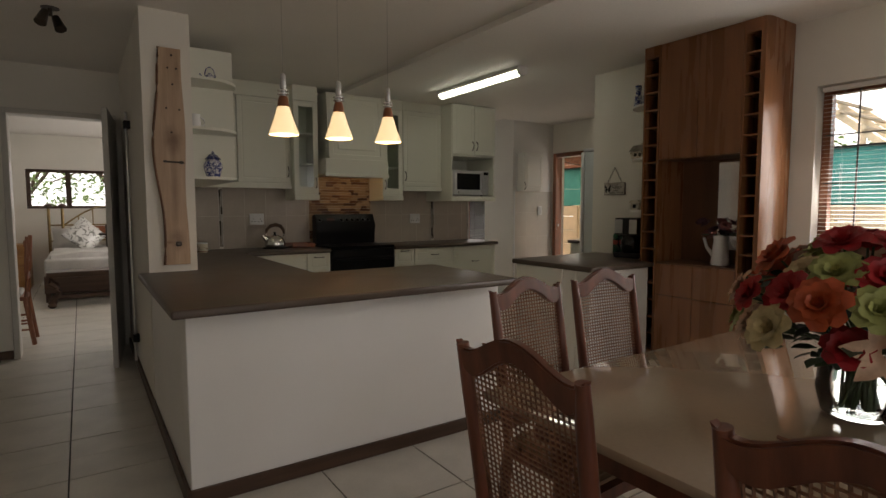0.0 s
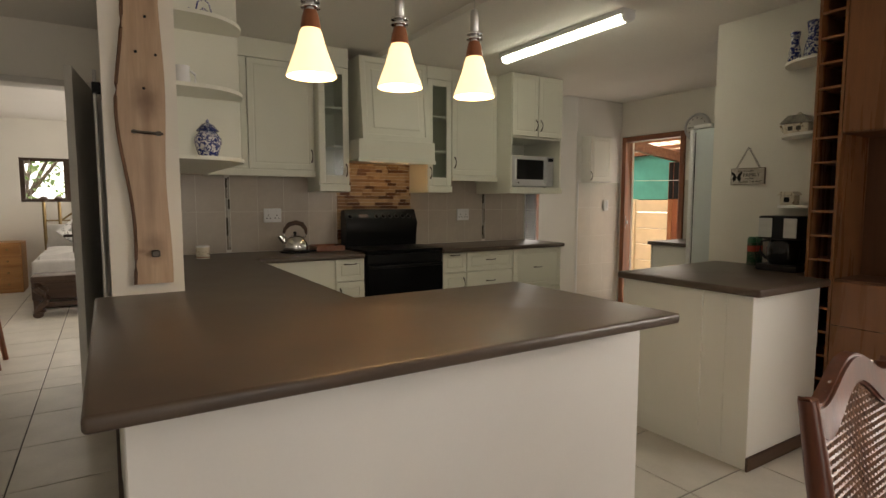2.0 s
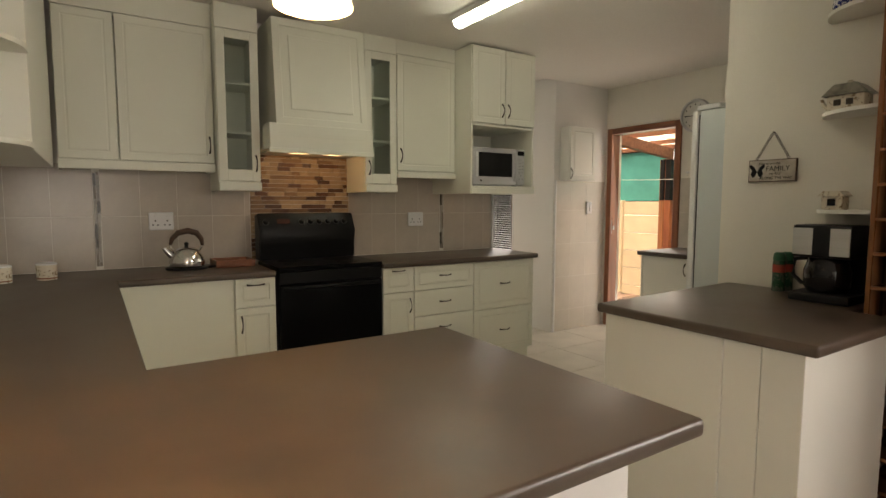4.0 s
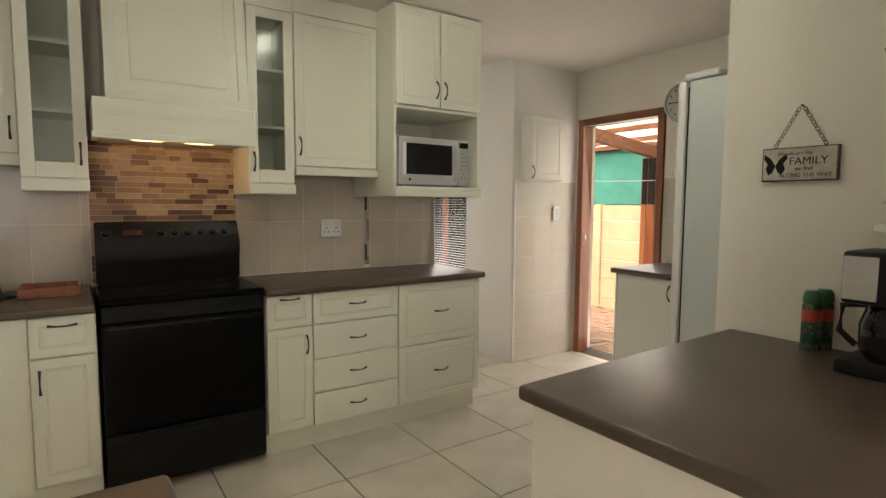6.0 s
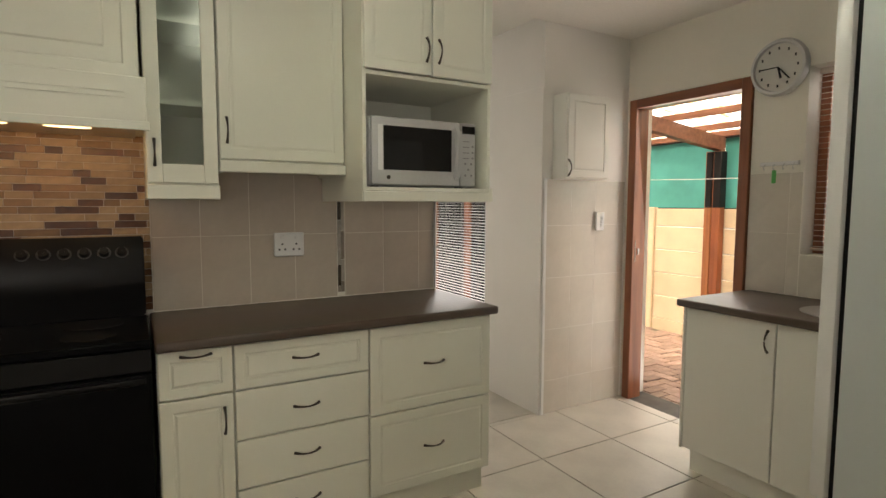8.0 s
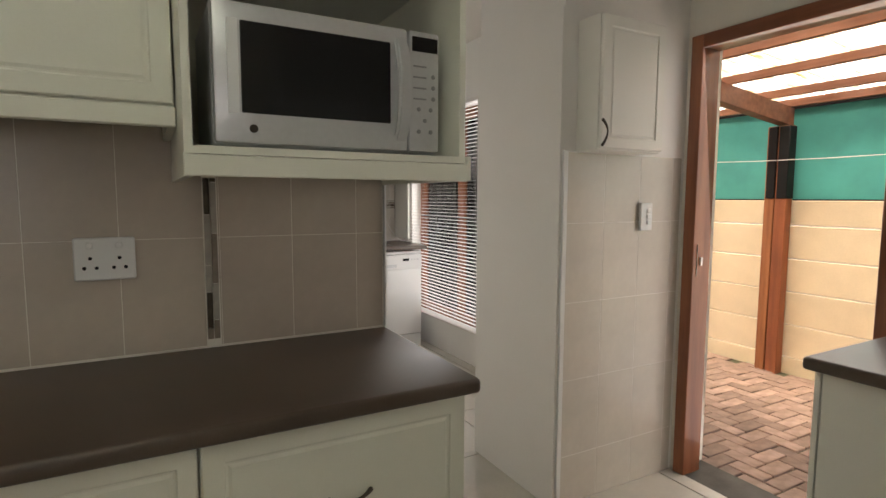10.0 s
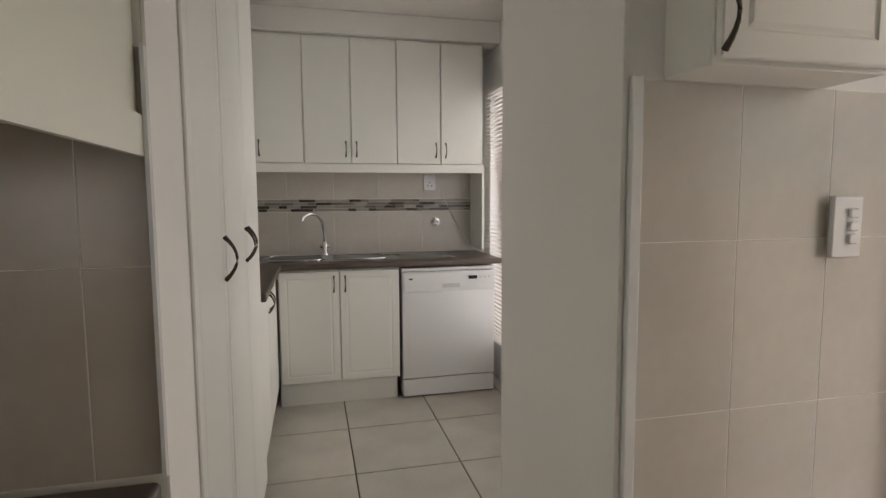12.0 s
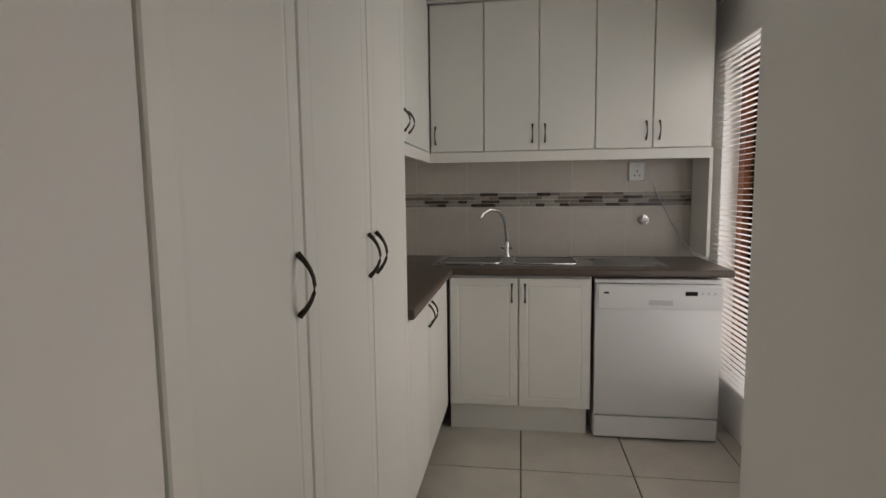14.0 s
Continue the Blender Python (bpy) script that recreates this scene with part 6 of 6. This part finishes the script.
    out = [(5.528, 3.19), (5.30, 3.19)]
    for i in range(8):
        a = radians(180 - i * 90 / 7)
        out.append((5.528 + 0.228 * math.cos(a), 3.26 + 0.25 * math.sin(a)))
    plate(bm, out, "z", z, z + 0.016)
    part("shelf", bm, M["cab2"], rs, smooth=False)
j = thing("house_teapot", (5.42, 3.37, 1.706), "cream cottage-shaped china teapot", "teapot")
bm = bmesh.new()
box(bm, 5.37, 5.46, 3.31, 3.45, 1.7065, 1.77, 0.01, 2)
part("body", bm, M["cream_china"], j)
bm = bmesh.new()
plate(bm, [(3.295, 1.768), (3.465, 1.768), (3.42, 1.812), (3.34, 1.812)], "x", 5.36, 5.47)
roof = part("lid", bm, paint("china_roof", (0.30, 0.28, 0.23), 0.3, var=0.25, scale=30, bump=0.05), j, "grey-brown roof-shaped lid")
bm = bmesh.new()
lathe(bm, (5.415, 3.38, 1.813), [(0.012, 0), (0.016, 0.008), (0.006, 0.018)], 12)
part("lid_knob", bm, M["cream_china"], roof)
bm = bmesh.new()
tube(bm, [(5.415, 3.455, 1.72), (5.415, 3.475, 1.74), (5.415, 3.485, 1.765)], [0.010, 0.008, 0.006], 8)
part("spout", bm, M["cream_china"], j)
part("tiny_window", boxes((5.366, 5.3695, 3.35, 3.375, 1.725, 1.75), (5.366, 5.3695, 3.395, 3.42, 1.725, 1.75)), M["pewter"], j, smooth=False)
j = thing("house_jar", (5.42, 3.40, 1.288), "small cream cottage-shaped china jar", "jar")
part("body", boxes((5.38, 5.45, 3.37, 3.45, 1.2885, 1.345, 0.004)), M["cream_china"], j)
bm = bmesh.new()
plate(bm, [(3.36, 1.346), (3.46, 1.346), (3.44, 1.368), (3.38, 1.368)], "x", 5.37, 5.46)
part("lid", bm, M["cream_china"], j)
part("tiny_window", boxes((5.3765, 5.3795, 3.395, 3.425, 1.305, 1.335)), M["black_matt"], j, smooth=False)
for nm, y, r, h in (("china_vase", 3.43, 0.032, 0.16), ("china_vase", 3.33, 0.045, 0.20)):
    j = thing(nm, (5.42, y, 2.126), "tall blue and white china vase", "vase", "vases on the top shelf")
    bm = bmesh.new()
    lathe(bm, (5.42, y, 2.1265), [(r * 0.9, 0), (r * 1.1, h * 0.12), (r, h * 0.35), (r * 0.62, h * 0.72), (r * 0.75, h * 0.9), (r * 0.8, h)], 20)
    part("body", bm, M["delft"], j)
    bm = bmesh.new()
    lathe(bm, (5.42, y, 2.127 + h), [(r * 0.5, 0), (r * 0.82, 0.002), (r * 0.84, 0.012), (r * 0.3, 0.02)], 18)
    part("rim", bm, M["delft_dark"], j)

sg = thing("hanging_sign", (5.52, 3.715, 1.44), "weathered white sign with a butterfly hung on a chain", "sign")
SX = 5.512
part("board", boxes((SX, 5.528, 3.608, 3.822, 1.438, 1.54, 0.002)), paint("sign_white", (0.62, 0.58, 0.52), 0.7, var=0.12, scale=14, bump=0.06, second=(0.42, 0.37, 0.31)), sg)
part("board_edge", boxes((SX + 0.004, 5.527, 3.604, 3.6078, 1.435, 1.543), (SX + 0.004, 5.527, 3.8222, 3.826, 1.435, 1.543), (SX + 0.004, 5.527, 3.6078, 3.8222, 1.435, 1.4378), (SX + 0.004, 5.527, 3.6078, 3.8222, 1.5402, 1.543)), M["skirt"], sg, "dark worn edge", smooth=False)


def letters(text, size, y_left, z, parent, name="lettering"):
    cu = bpy.data.curves.new("text", "FONT")
    cu.body, cu.size, cu.extrude = text, size, 0.0005
    tmp = new("text", cu)
    dg = bpy.context.evaluated_depsgraph_get()
    me = bpy.data.meshes.new_from_object(tmp.evaluated_get(dg))
    bpy.data.objects.remove(tmp)
    me.materials.clear()
    me.materials.append(M["black_matt"])
    me.transform(Matrix.Translation(Vector((SX - 0.0008, y_left, z)) - ORIGIN[parent.name]) @ Matrix(((0, 0, -1, 0), (-1, 0, 0, 0), (0, 1, 0, 0), (0, 0, 0, 1))))
    ob = new(name, me)
    ob.parent = parent
    ORIGIN[ob.name] = ORIGIN[parent.name]
    return ob


letters("FAMILY", 0.034, 3.742, 1.487, sg)
letters("ALONG THE WAY", 0.0185, 3.770, 1.447, sg)
letters("we find", 0.018, 3.725, 1.468, sg)
letters("friends are the", 0.017, 3.775, 1.518, sg)
bm = bmesh.new()
for s in (1, -1):
    cy = 3.783
    plate(bm, [(cy, 1.484), (cy + s * 0.013, 1.508), (cy + s * 0.034, 1.524), (cy + s * 0.036, 1.508), (cy + s * 0.024, 1.492), (cy + s * 0.030, 1.474), (cy + s * 0.020, 1.455), (cy + s * 0.008, 1.464)][::s], "x", SX - 0.0012, SX - 0.0002)
part("butterfly", bm, M["black_matt"], sg, "black butterfly silhouette", smooth=False)
link = bmesh.new()
pts = [Vector((0, 0.005 * math.cos(2 * math.pi * k / 10), 0.0075 * math.sin(2 * math.pi * k / 10))) for k in range(11)]
tube(link, pts, 0.0013, 5)
lm = mesh_of(link, "chain_link", M["pewter"])
for s in (1, -1):
    p0, p1 = Vector((5.519, 3.715 + s * 0.075, 1.545)), Vector((5.519, 3.715 + s * 0.006, 1.668))
    for k in range(11):
        ob = piece_of(lm, "chain_link", sg, p0 + (p1 - p0) * (k + 0.5) / 11)
        ob.rotation_euler = (s * radians(29), 0, radians(70 * (k % 2)))
bm = bmesh.new()
cyl(bm, (5.529, 3.715, 1.672), (5.512, 3.715, 1.674), 0.003, n=8)
part("nail", bm, M["pewter"], sg)
sg.location += Vector((0, 0.011, -0.0145))

cm = thing("coffee_machine", (5.34, 3.36, 0.90), "black filter coffee machine with steel panels", "coffee machine")
part("base", boxes((5.21, 5.50, 3.24, 3.47, 0.9005, 0.94, 0.01, 2)), M["black_matt"], cm)
part("column", boxes((5.40, 5.50, 3.25, 3.46, 0.9405, 1.22, 0.008, 2)), M["black_matt"], cm)
hd_ = part("brew_head", boxes((5.215, 5.399, 3.245, 3.465, 1.088, 1.225, 0.01, 2)), M["black_matt"], cm)
part("steel_panel", boxes((5.2115, 5.216, 3.385, 3.46, 1.10, 1.212, 0.001)), M["steel"], hd_, "brushed steel panel")
part("steel_panel", boxes((5.2115, 5.216, 3.25, 3.32, 1.10, 1.212, 0.001)), M["steel"], hd_, "brushed steel panel")
part("steel_panel", boxes((5.23, 5.39, 3.4645, 3.468, 1.10, 1.212, 0.001)), M["steel"], hd_, "brushed steel panel")
bm = bmesh.new()
lathe(bm, (5.30, 3.355, 0.941), [(0.07, 0), (0.086, 0.025), (0.088, 0.09), (0.076, 0.13), (0.07, 0.145)], 24)
jug = part("carafe", bm, M["black_glass"], cm, "dark glass carafe")
bm = bmesh.new()
tube(bm, [(5.30, 3.43, 1.08), (5.30, 3.485, 1.07), (5.30, 3.49, 1.0), (5.30, 3.45, 0.965)], 0.009, 8)
part("grip", bm, M["black_matt"], jug)
cm.location += Vector((0.025, 0.03, 0.0))
CAN = [china("can_green", (0.02, 0.07, 0.035), (0.10, 0.13, 0.09), 20), paint("label_red", (0.42, 0.05, 0.025), 0.4), paint("cap_green", (0.02, 0.12, 0.05), 0.35)]
for cx, cy in ((5.438, 3.632), (5.494, 3.622)):
    sp = thing("spray_can", (cx, cy, 0.90), "green and red insect spray can", "spray can", "spray cans")
    bm = bmesh.new()
    lathe(bm, (cx, cy, 0.9005), [(0.026, 0), (0.027, 0.004), (0.027, 0.135), (0.022, 0.145)], 20)
    can = part("can", bm, CAN[0], sp)
    bm = bmesh.new()
    lathe(bm, (cx, cy, 0.99), [(0.0272, 0), (0.0274, 0.001), (0.0274, 0.036), (0.0272, 0.037)], 20)
    part("label_band", bm, CAN[1], can, "red label band")
    bm = bmesh.new()
    lathe(bm, (cx, cy, 1.046), [(0.026, 0), (0.0275, 0.008), (0.024, 0.03), (0.017, 0.038)], 18)
    part("cap", bm, CAN[2], sp, "dark green cap")
wc = thing("flower_jug", (5.36, 2.66, 0.901), "white enamel jug with dusky pink flowers in the niche", "jug")
bm = bmesh.new()
lathe(bm, (5.35, 2.66, 0.9015), [(0.06, 0), (0.062, 0.01), (0.052, 0.12), (0.045, 0.18), (0.055, 0.21)], 22)
tube(bm, [(5.35, 2.715, 0.97), (5.35, 2.76, 1.02), (5.35, 2.785, 1.09)], [0.016, 0.012, 0.010], 10)
part("body", bm, M["white"], wc)
fl = wc
pinks = [paint("petal_dusky", (0.30, 0.10, 0.10), 0.6, var=0.2, scale=20), paint("petal_plum", (0.12, 0.05, 0.07), 0.6, var=0.2, scale=20)]
for k in range(12):
    a, r_ = 2 * math.pi * k / 12 * 2.4, 0.03 + 0.009 * k
    bloom((5.33 + 0.6 * r_ * math.cos(a), 2.66 + 1.2 * r_ * math.sin(a), 1.15 + 0.05 * math.cos(k * 1.7)), (math.cos(a), math.sin(a), 1.2), 0.038, pinks[k % 2], False, k + 40)
for k in range(10):
    a = 2 * math.pi * k / 10
    bm = bmesh.new()
    leaf(bm, (5.34 + 0.04 * math.cos(a), 2.66 + 0.06 * math.sin(a), 1.11), (math.cos(a) * 0.6, math.sin(a), 0.1), 0.07, 0.3)
    part("leaf", bm, M["leaf"], wc)

# ---- bedroom door and hall ----
dr = thing("door_bedroom", (1.47, 6.5, 0), "open white bedroom door in a white frame", "door")
tagged(dr, kind="structure")
M["dpaint"] = paint("door_paint", (0.62, 0.60, 0.55), 0.45, var=0.04, bump=0.02)
for s in ((1.05, 1.095, 6.46, 6.66, 0, 2.115), (1.845, 1.89, 6.46, 6.66, 0, 2.115), (1.05, 1.89, 6.46, 6.66, 2.1155, 2.16)):
    part("casing", boxes((*s, 0.004)), M["dpaint"], dr, smooth=False)
bm = boxes((-0.02, 0.02, -0.82, 0, 0.01, 2.10, 0.002))
bmesh.ops.rotate(bm, verts=bm.verts, cent=(0, 0, 0), matrix=Euler((0, 0, radians(-6.5))).to_matrix())
bmesh.ops.translate(bm, verts=bm.verts, vec=(1.862, 6.455, 0))
lf = part("leaf", bm, M["dpaint"], dr, "open grey-white door leaf", smooth=False)
bm = bmesh.new()
cyl(bm, (1.755, 5.70, 1.10), (1.70, 5.706, 1.10), 0.009)
cyl(bm, (1.705, 5.705, 1.10), (1.715, 5.80, 1.10), 0.009)
box(bm, 1.742, 1.752, 5.68, 5.72, 1.0, 1.18)
part("lever", bm, M["pewter"], lf, "dark metal lever")
gt = thing("security_gate_rail", (1.915, 5.5, 0), "folded security gate rail against the hall wall", "gate rail")
bm = bmesh.new()
cyl(bm, (1.90, 5.45, 0.1), (1.90, 5.45, 2.05), 0.010)
part("rail", bm, M["steel"], gt)
for z in (0.28, 1.95):
    part("bracket", boxes((1.885, 1.929, 5.42, 5.48, z - 0.03, z + 0.03, 0.003)), M["black_matt"], gt)
solid("baseboard_hall", boxes((-1.2, 1.045, 6.484, 6.499, 0, 0.075, 0.003)), M["skirt"], kind="structure", smooth=False)
tk = thing("spot_light", (1.45, 4.75, 2.45), "small dark twin spotlight on the hall ceiling", "lamp")
bm = bmesh.new()
cyl(bm, (1.48, 4.8, 2.545), (1.48, 4.8, 2.549), 0.05, n=18)
cyl(bm, (1.48, 4.8, 2.50), (1.48, 4.8, 2.546), 0.012)
part("mount", bm, M["pewter"], tk)
for a in (-0.05, 0.05):
    bm = bmesh.new()
    cyl(bm, (1.48 + a * 0.5, 4.8 + a, 2.51), (1.48 + a, 4.76 + a, 2.43), 0.022, 0.034, 14)
    part("spot_head", bm, M["pewter"], tk)

# ---- bedroom ----
M["linen"] = paint("duvet_linen", (0.62, 0.60, 0.57), 0.85, var=0.06, scale=5, bump=0.12, bscale=40)
M["linen_floral"] = china("floral_cushion", (0.66, 0.65, 0.62), (0.22, 0.22, 0.20), 14, 0.52)
M["brass"] = paint("aged_brass", (0.36, 0.26, 0.12), 0.35, metal=0.9, var=0.15)
M["pinewood"] = wood("orange_pine", (0.48, 0.24, 0.08), (0.36, 0.16, 0.05), 0.4, "x")
bd = thing("bed", (1.95, 10.7, 0), "made double bed with white duvet and brass headboard", "bed")
part("base", boxes((1.12, 2.72, 9.75, 11.7, 0.12, 0.36, 0.01)), M["skirt"], bd)
for x in (1.16, 2.68):
    for y in (9.8, 11.65):
        part("leg", boxes((x - 0.03, x + 0.03, y - 0.03, y + 0.03, 0, 0.12)), M["skirt"], bd)
bm = bmesh.new()
bmesh.ops.create_grid(bm, x_segments=36, y_segments=36, size=0.5)
for v in bm.verts:
    x, y = v.co.x * 2, v.co.y * 2
    edge = max(abs(x), -y if y < 0 else 0)
    drop = 0.42 * max(0, (edge - 0.80) / 0.2) ** 0.6
    v.co = (1.92 + 0.92 * x - 0.08 * x * (edge > 0.85), 10.68 + 1.0 * y + 0.07 * (y < -0.85), 0.66 - drop + 0.012 * math.sin(9 * x + 2 * y) + 0.010 * math.sin(13 * y + 4 * x) + 0.01 * math.sin(22 * x * (edge > 0.8)))
part("duvet", bm, M["linen"], bd, "white patterned duvet")
part("mattress", boxes((1.13, 2.71, 9.77, 11.68, 0.361, 0.60, 0.04, 3)), M["linen"], bd)


def cushion(name, at, w, d, h, mat, rot, label):
    bm = bmesh.new()
    bmesh.ops.create_cube(bm, size=1.0)
    bmesh.ops.subdivide_edges(bm, edges=bm.edges[:], cuts=7, use_grid_fill=True)
    for v in bm.verts:
        x, y, z = v.co * 2
        f = (1 - 0.85 * max(abs(x) ** 3, abs(y) ** 3)) ** 0.8 if max(abs(x), abs(y)) < 1 else 0.12
        v.co = (x * w / 2 * (1 - 0.06 * (1 - abs(y))), y * d / 2 * (1 - 0.06 * (1 - abs(x))), z * h / 2 * f)
    m = Matrix.Translation(at) @ Euler([radians(a) for a in rot]).to_matrix().to_4x4()
    bmesh.ops.transform(bm, matrix=m, verts=bm.verts)
    t_ = thing(name, at, label, "cushion")
    part("cover", bm, mat, t_)


cushion("pillow", (1.5, 11.35, 0.80), 0.65, 0.42, 0.16, M["linen"], (55, 0, 0), "white bed pillow against the headboard")
cushion("pillow", (2.3, 11.35, 0.80), 0.65, 0.42, 0.16, M["linen"], (55, 0, 0), "white bed pillow against the headboard")
cushion("floral_cushion", (1.62, 11.05, 0.87), 0.46, 0.46, 0.15, M["linen_floral"], (62, 45, 0), "white cushion with grey floral print")
cushion("floral_cushion", (2.2, 11.05, 0.84), 0.42, 0.42, 0.14, M["linen_floral"], (60, 10, 0), "white cushion with grey floral print")
hb = thing("headboard", (1.95, 11.8, 0), "brass and timber headboard with an arched rail", "headboard")
for x in (1.13, 1.32, 2.6, 2.79):
    bm = bmesh.new()
    cyl(bm, (x, 11.80, 0), (x, 11.80, 1.30), 0.022)
    part("post", bm, M["brass"], hb)
    bm = bmesh.new()
    lathe(bm, (x, 11.80, 1.3005), [(0.03, 0), (0.055, 0.02), (0.06, 0.05), (0.04, 0.075), (0.012, 0.085)], 16)
    part("finial", bm, M["skirt"], hb, "dark turned wooden finial")
bm = bmesh.new()
tube(bm, [(1.34 + 1.24 * i / 16, 11.80, 1.02 + 0.32 * math.sin(math.pi * i / 16)) for i in range(17)], 0.014, 8)
part("arch", bm, M["brass"], hb)
for z in (0.75, 1.02):
    bm = bmesh.new()
    cyl(bm, (1.13, 11.80, z), (2.79, 11.80, z), 0.012)
    part("rail", bm, M["brass"], hb)
for k in range(1, 6):
    x = 1.34 + 1.24 * k / 6
    bm = bmesh.new()
    cyl(bm, (x, 11.80, 0.75), (x, 11.80, 1.01 + 0.32 * math.sin(math.pi * k / 6)), 0.009)
    part("spindle", bm, M["brass"], hb)
part("timber_panel", boxes((1.75, 2.2, 11.785, 11.80, 0.78, 1.0, 0.004)), M["jamb_x"], hb, "red-brown timber panel")
bn = thing("bed_bench", (1.9, 9.35, 0), "dark carved bench with scroll legs at the bed foot", "bench")
part("seat", boxes((1.17, 2.65, 9.20, 9.58, 0.40, 0.47, 0.012, 2)), M["skirt"], bn)
part("lower_rail", boxes((1.27, 2.55, 9.32, 9.46, 0.10, 0.15, 0.004)), M["skirt"], bn)
for x, s in ((1.25, 1), (2.57, -1)):
    for y in (9.24, 9.54):
        bm = bmesh.new()
        tube(bm, [(x - s * 0.04, y, 0.40), (x - s * 0.05, y, 0.33), (x + s * 0.03, y, 0.26), (x + s * 0.06, y, 0.18), (x, y, 0.12), (x - s * 0.05, y, 0.06), (x - s * 0.03, y, 0.03)], [0.03, 0.035, 0.03, 0.028, 0.03, 0.032, 0.028], 10)
        lathe(bm, (x - s * 0.03, y, 0.0), [(0.03, 0), (0.05, 0.02), (0.05, 0.045), (0.025, 0.065)], 14)
        part("scroll_leg", bm, M["skirt"], bn)
cd = thing("chest_of_drawers", (0.5, 11.75, 0), "orange pine chest of drawers", "chest")
part("body", boxes((0.2, 0.86, 11.5, 12.06, 0, 0.72, 0.004)), M["pinewood"], cd, smooth=False)
for k in range(4):
    d = part("drawer", boxes((0.22, 0.84, 11.485, 11.4995, 0.05 + k * 0.165, 0.205 + k * 0.165, 0.003)), M["pinewood"], cd, smooth=False)
    for x in (0.36, 0.70):
        bm = bmesh.new()
        lathe(bm, (x, 11.4845, 0.128 + k * 0.165), [(0.008, 0), (0.010, -0.01), (0.016, -0.018), (0.008, -0.026)], 12, "y")
        part("knob", bm, M["brass"], d)
bc = thing("bedroom_chair", (0.95, 7.2, 0), "brown wooden side chair just inside the bedroom", "chair")
for y in (7.02, 7.38):
    bm = bmesh.new()
    tube(bm, [(1.16, y, 0), (1.11, y, 0.42), (1.13, y, 0.75), (1.15, y, 1.04)], [0.02, 0.022, 0.020, 0.018], 8)
    part("back_post", bm, M["jamb"], bc)
    bm = bmesh.new()
    cyl(bm, (0.74, y, 0), (0.74, y, 0.43), 0.02)
    part("front_leg", bm, M["jamb"], bc)
    for z in (0.15, 0.24):
        bm = bmesh.new()
        cyl(bm, (0.74, y, z), (1.13, y, z), 0.010)
        part("stretcher", bm, M["jamb"], bc)
part("seat", boxes((0.71, 1.12, 7.0, 7.40, 0.43, 0.47, 0.006)), M["jamb"], bc)
part("cushion", boxes((0.72, 1.08, 7.01, 7.39, 0.4705, 0.52, 0.018, 3)), M["linen"], bc, "white seat cushion")
for z in (0.62, 0.78, 0.94):
    part("back_slat", boxes((1.115, 1.135, 7.04, 7.36, z, z + 0.06, 0.004)), M["jamb"], bc)
fpic = thing("picture_frame", (0.30, 12.07, 1.2), "small dark picture frame on the bedroom wall", "picture")
part("frame", boxes((0.12, 0.46, 12.055, 12.078, 1.15, 1.75, 0.004)), M["skirt"], fpic)
part("print", boxes((0.16, 0.42, 12.052, 12.0545, 1.19, 1.71)), M["linen"], fpic, "pale print")

# ---- garden beyond the bedroom ----


def tree(x, y, h, r, seed, label):
    rnd = random.Random(seed)
    t_ = thing("tree", (x, y, -0.17), label, "tree", "garden trees")
    bm = bmesh.new()
    tube(bm, [(x, y, -0.17), (x + 0.05, y, h * 0.3), (x - 0.05, y + 0.05, h * 0.55)], [0.16, 0.12, 0.08], 9)
    tips = []
    for k in range(9):
        a = 2 * math.pi * k / 9
        tip = Vector((x + r * 0.75 * math.cos(a), y + r * 0.75 * math.sin(a), h * rnd.uniform(0.45, 0.95)))
        tube(bm, [(x, y, h * rnd.uniform(0.25, 0.5)), (x + r * 0.35 * math.cos(a), y + r * 0.35 * math.sin(a), h * 0.55), tip], [0.06, 0.04, 0.015], 6)
        tips.append(tip)
    part("trunk", bm, paint("bark", (0.12, 0.09, 0.06), 0.9, bump=0.2, scale=10), t_)
    bm = bmesh.new()
    for k in range(2400):
        c = rnd.choice(tips)
        d = Vector((rnd.gauss(0, 1), rnd.gauss(0, 1), rnd.gauss(0, 1))) * r * 0.28
        leaf(bm, c + d, (rnd.uniform(-1, 1), rnd.uniform(-1, 1), rnd.uniform(-0.8, 0.5)), rnd.uniform(0.08, 0.18), rnd.uniform(-1, 1))
    ob = part("crown", bm, M["foliage"], t_, "green leaves")
    tagged(ob, kind="stuff")


M["foliage"] = paint("foliage", (0.12, 0.21, 0.05), 0.5, var=0.3, scale=2, bump=0.05)
nt = M["foliage"].node_tree
thin, both = nt.nodes.new("ShaderNodeBsdfTranslucent"), nt.nodes.new("ShaderNodeMixShader")
thin.inputs[0].default_value = (0.22, 0.36, 0.12, 1)
both.inputs[0].default_value = 0.55
nt.links.new(nt.nodes["Principled BSDF"].outputs[0], both.inputs[1])
nt.links.new(thin.outputs[0], both.inputs[2])
nt.links.new(both.outputs[0], nt.nodes["Material Output"].inputs[0])
tree(2.6, 16.5, 4.2, 2.2, 21, "leafy garden tree outside the bedroom window")
tree(0.2, 18.5, 4.5, 2.4, 22, "leafy garden tree beyond the bedroom")
tree(15.0, 6.6, 2.7, 1.5, 23, "leafy tree behind the yard fence")
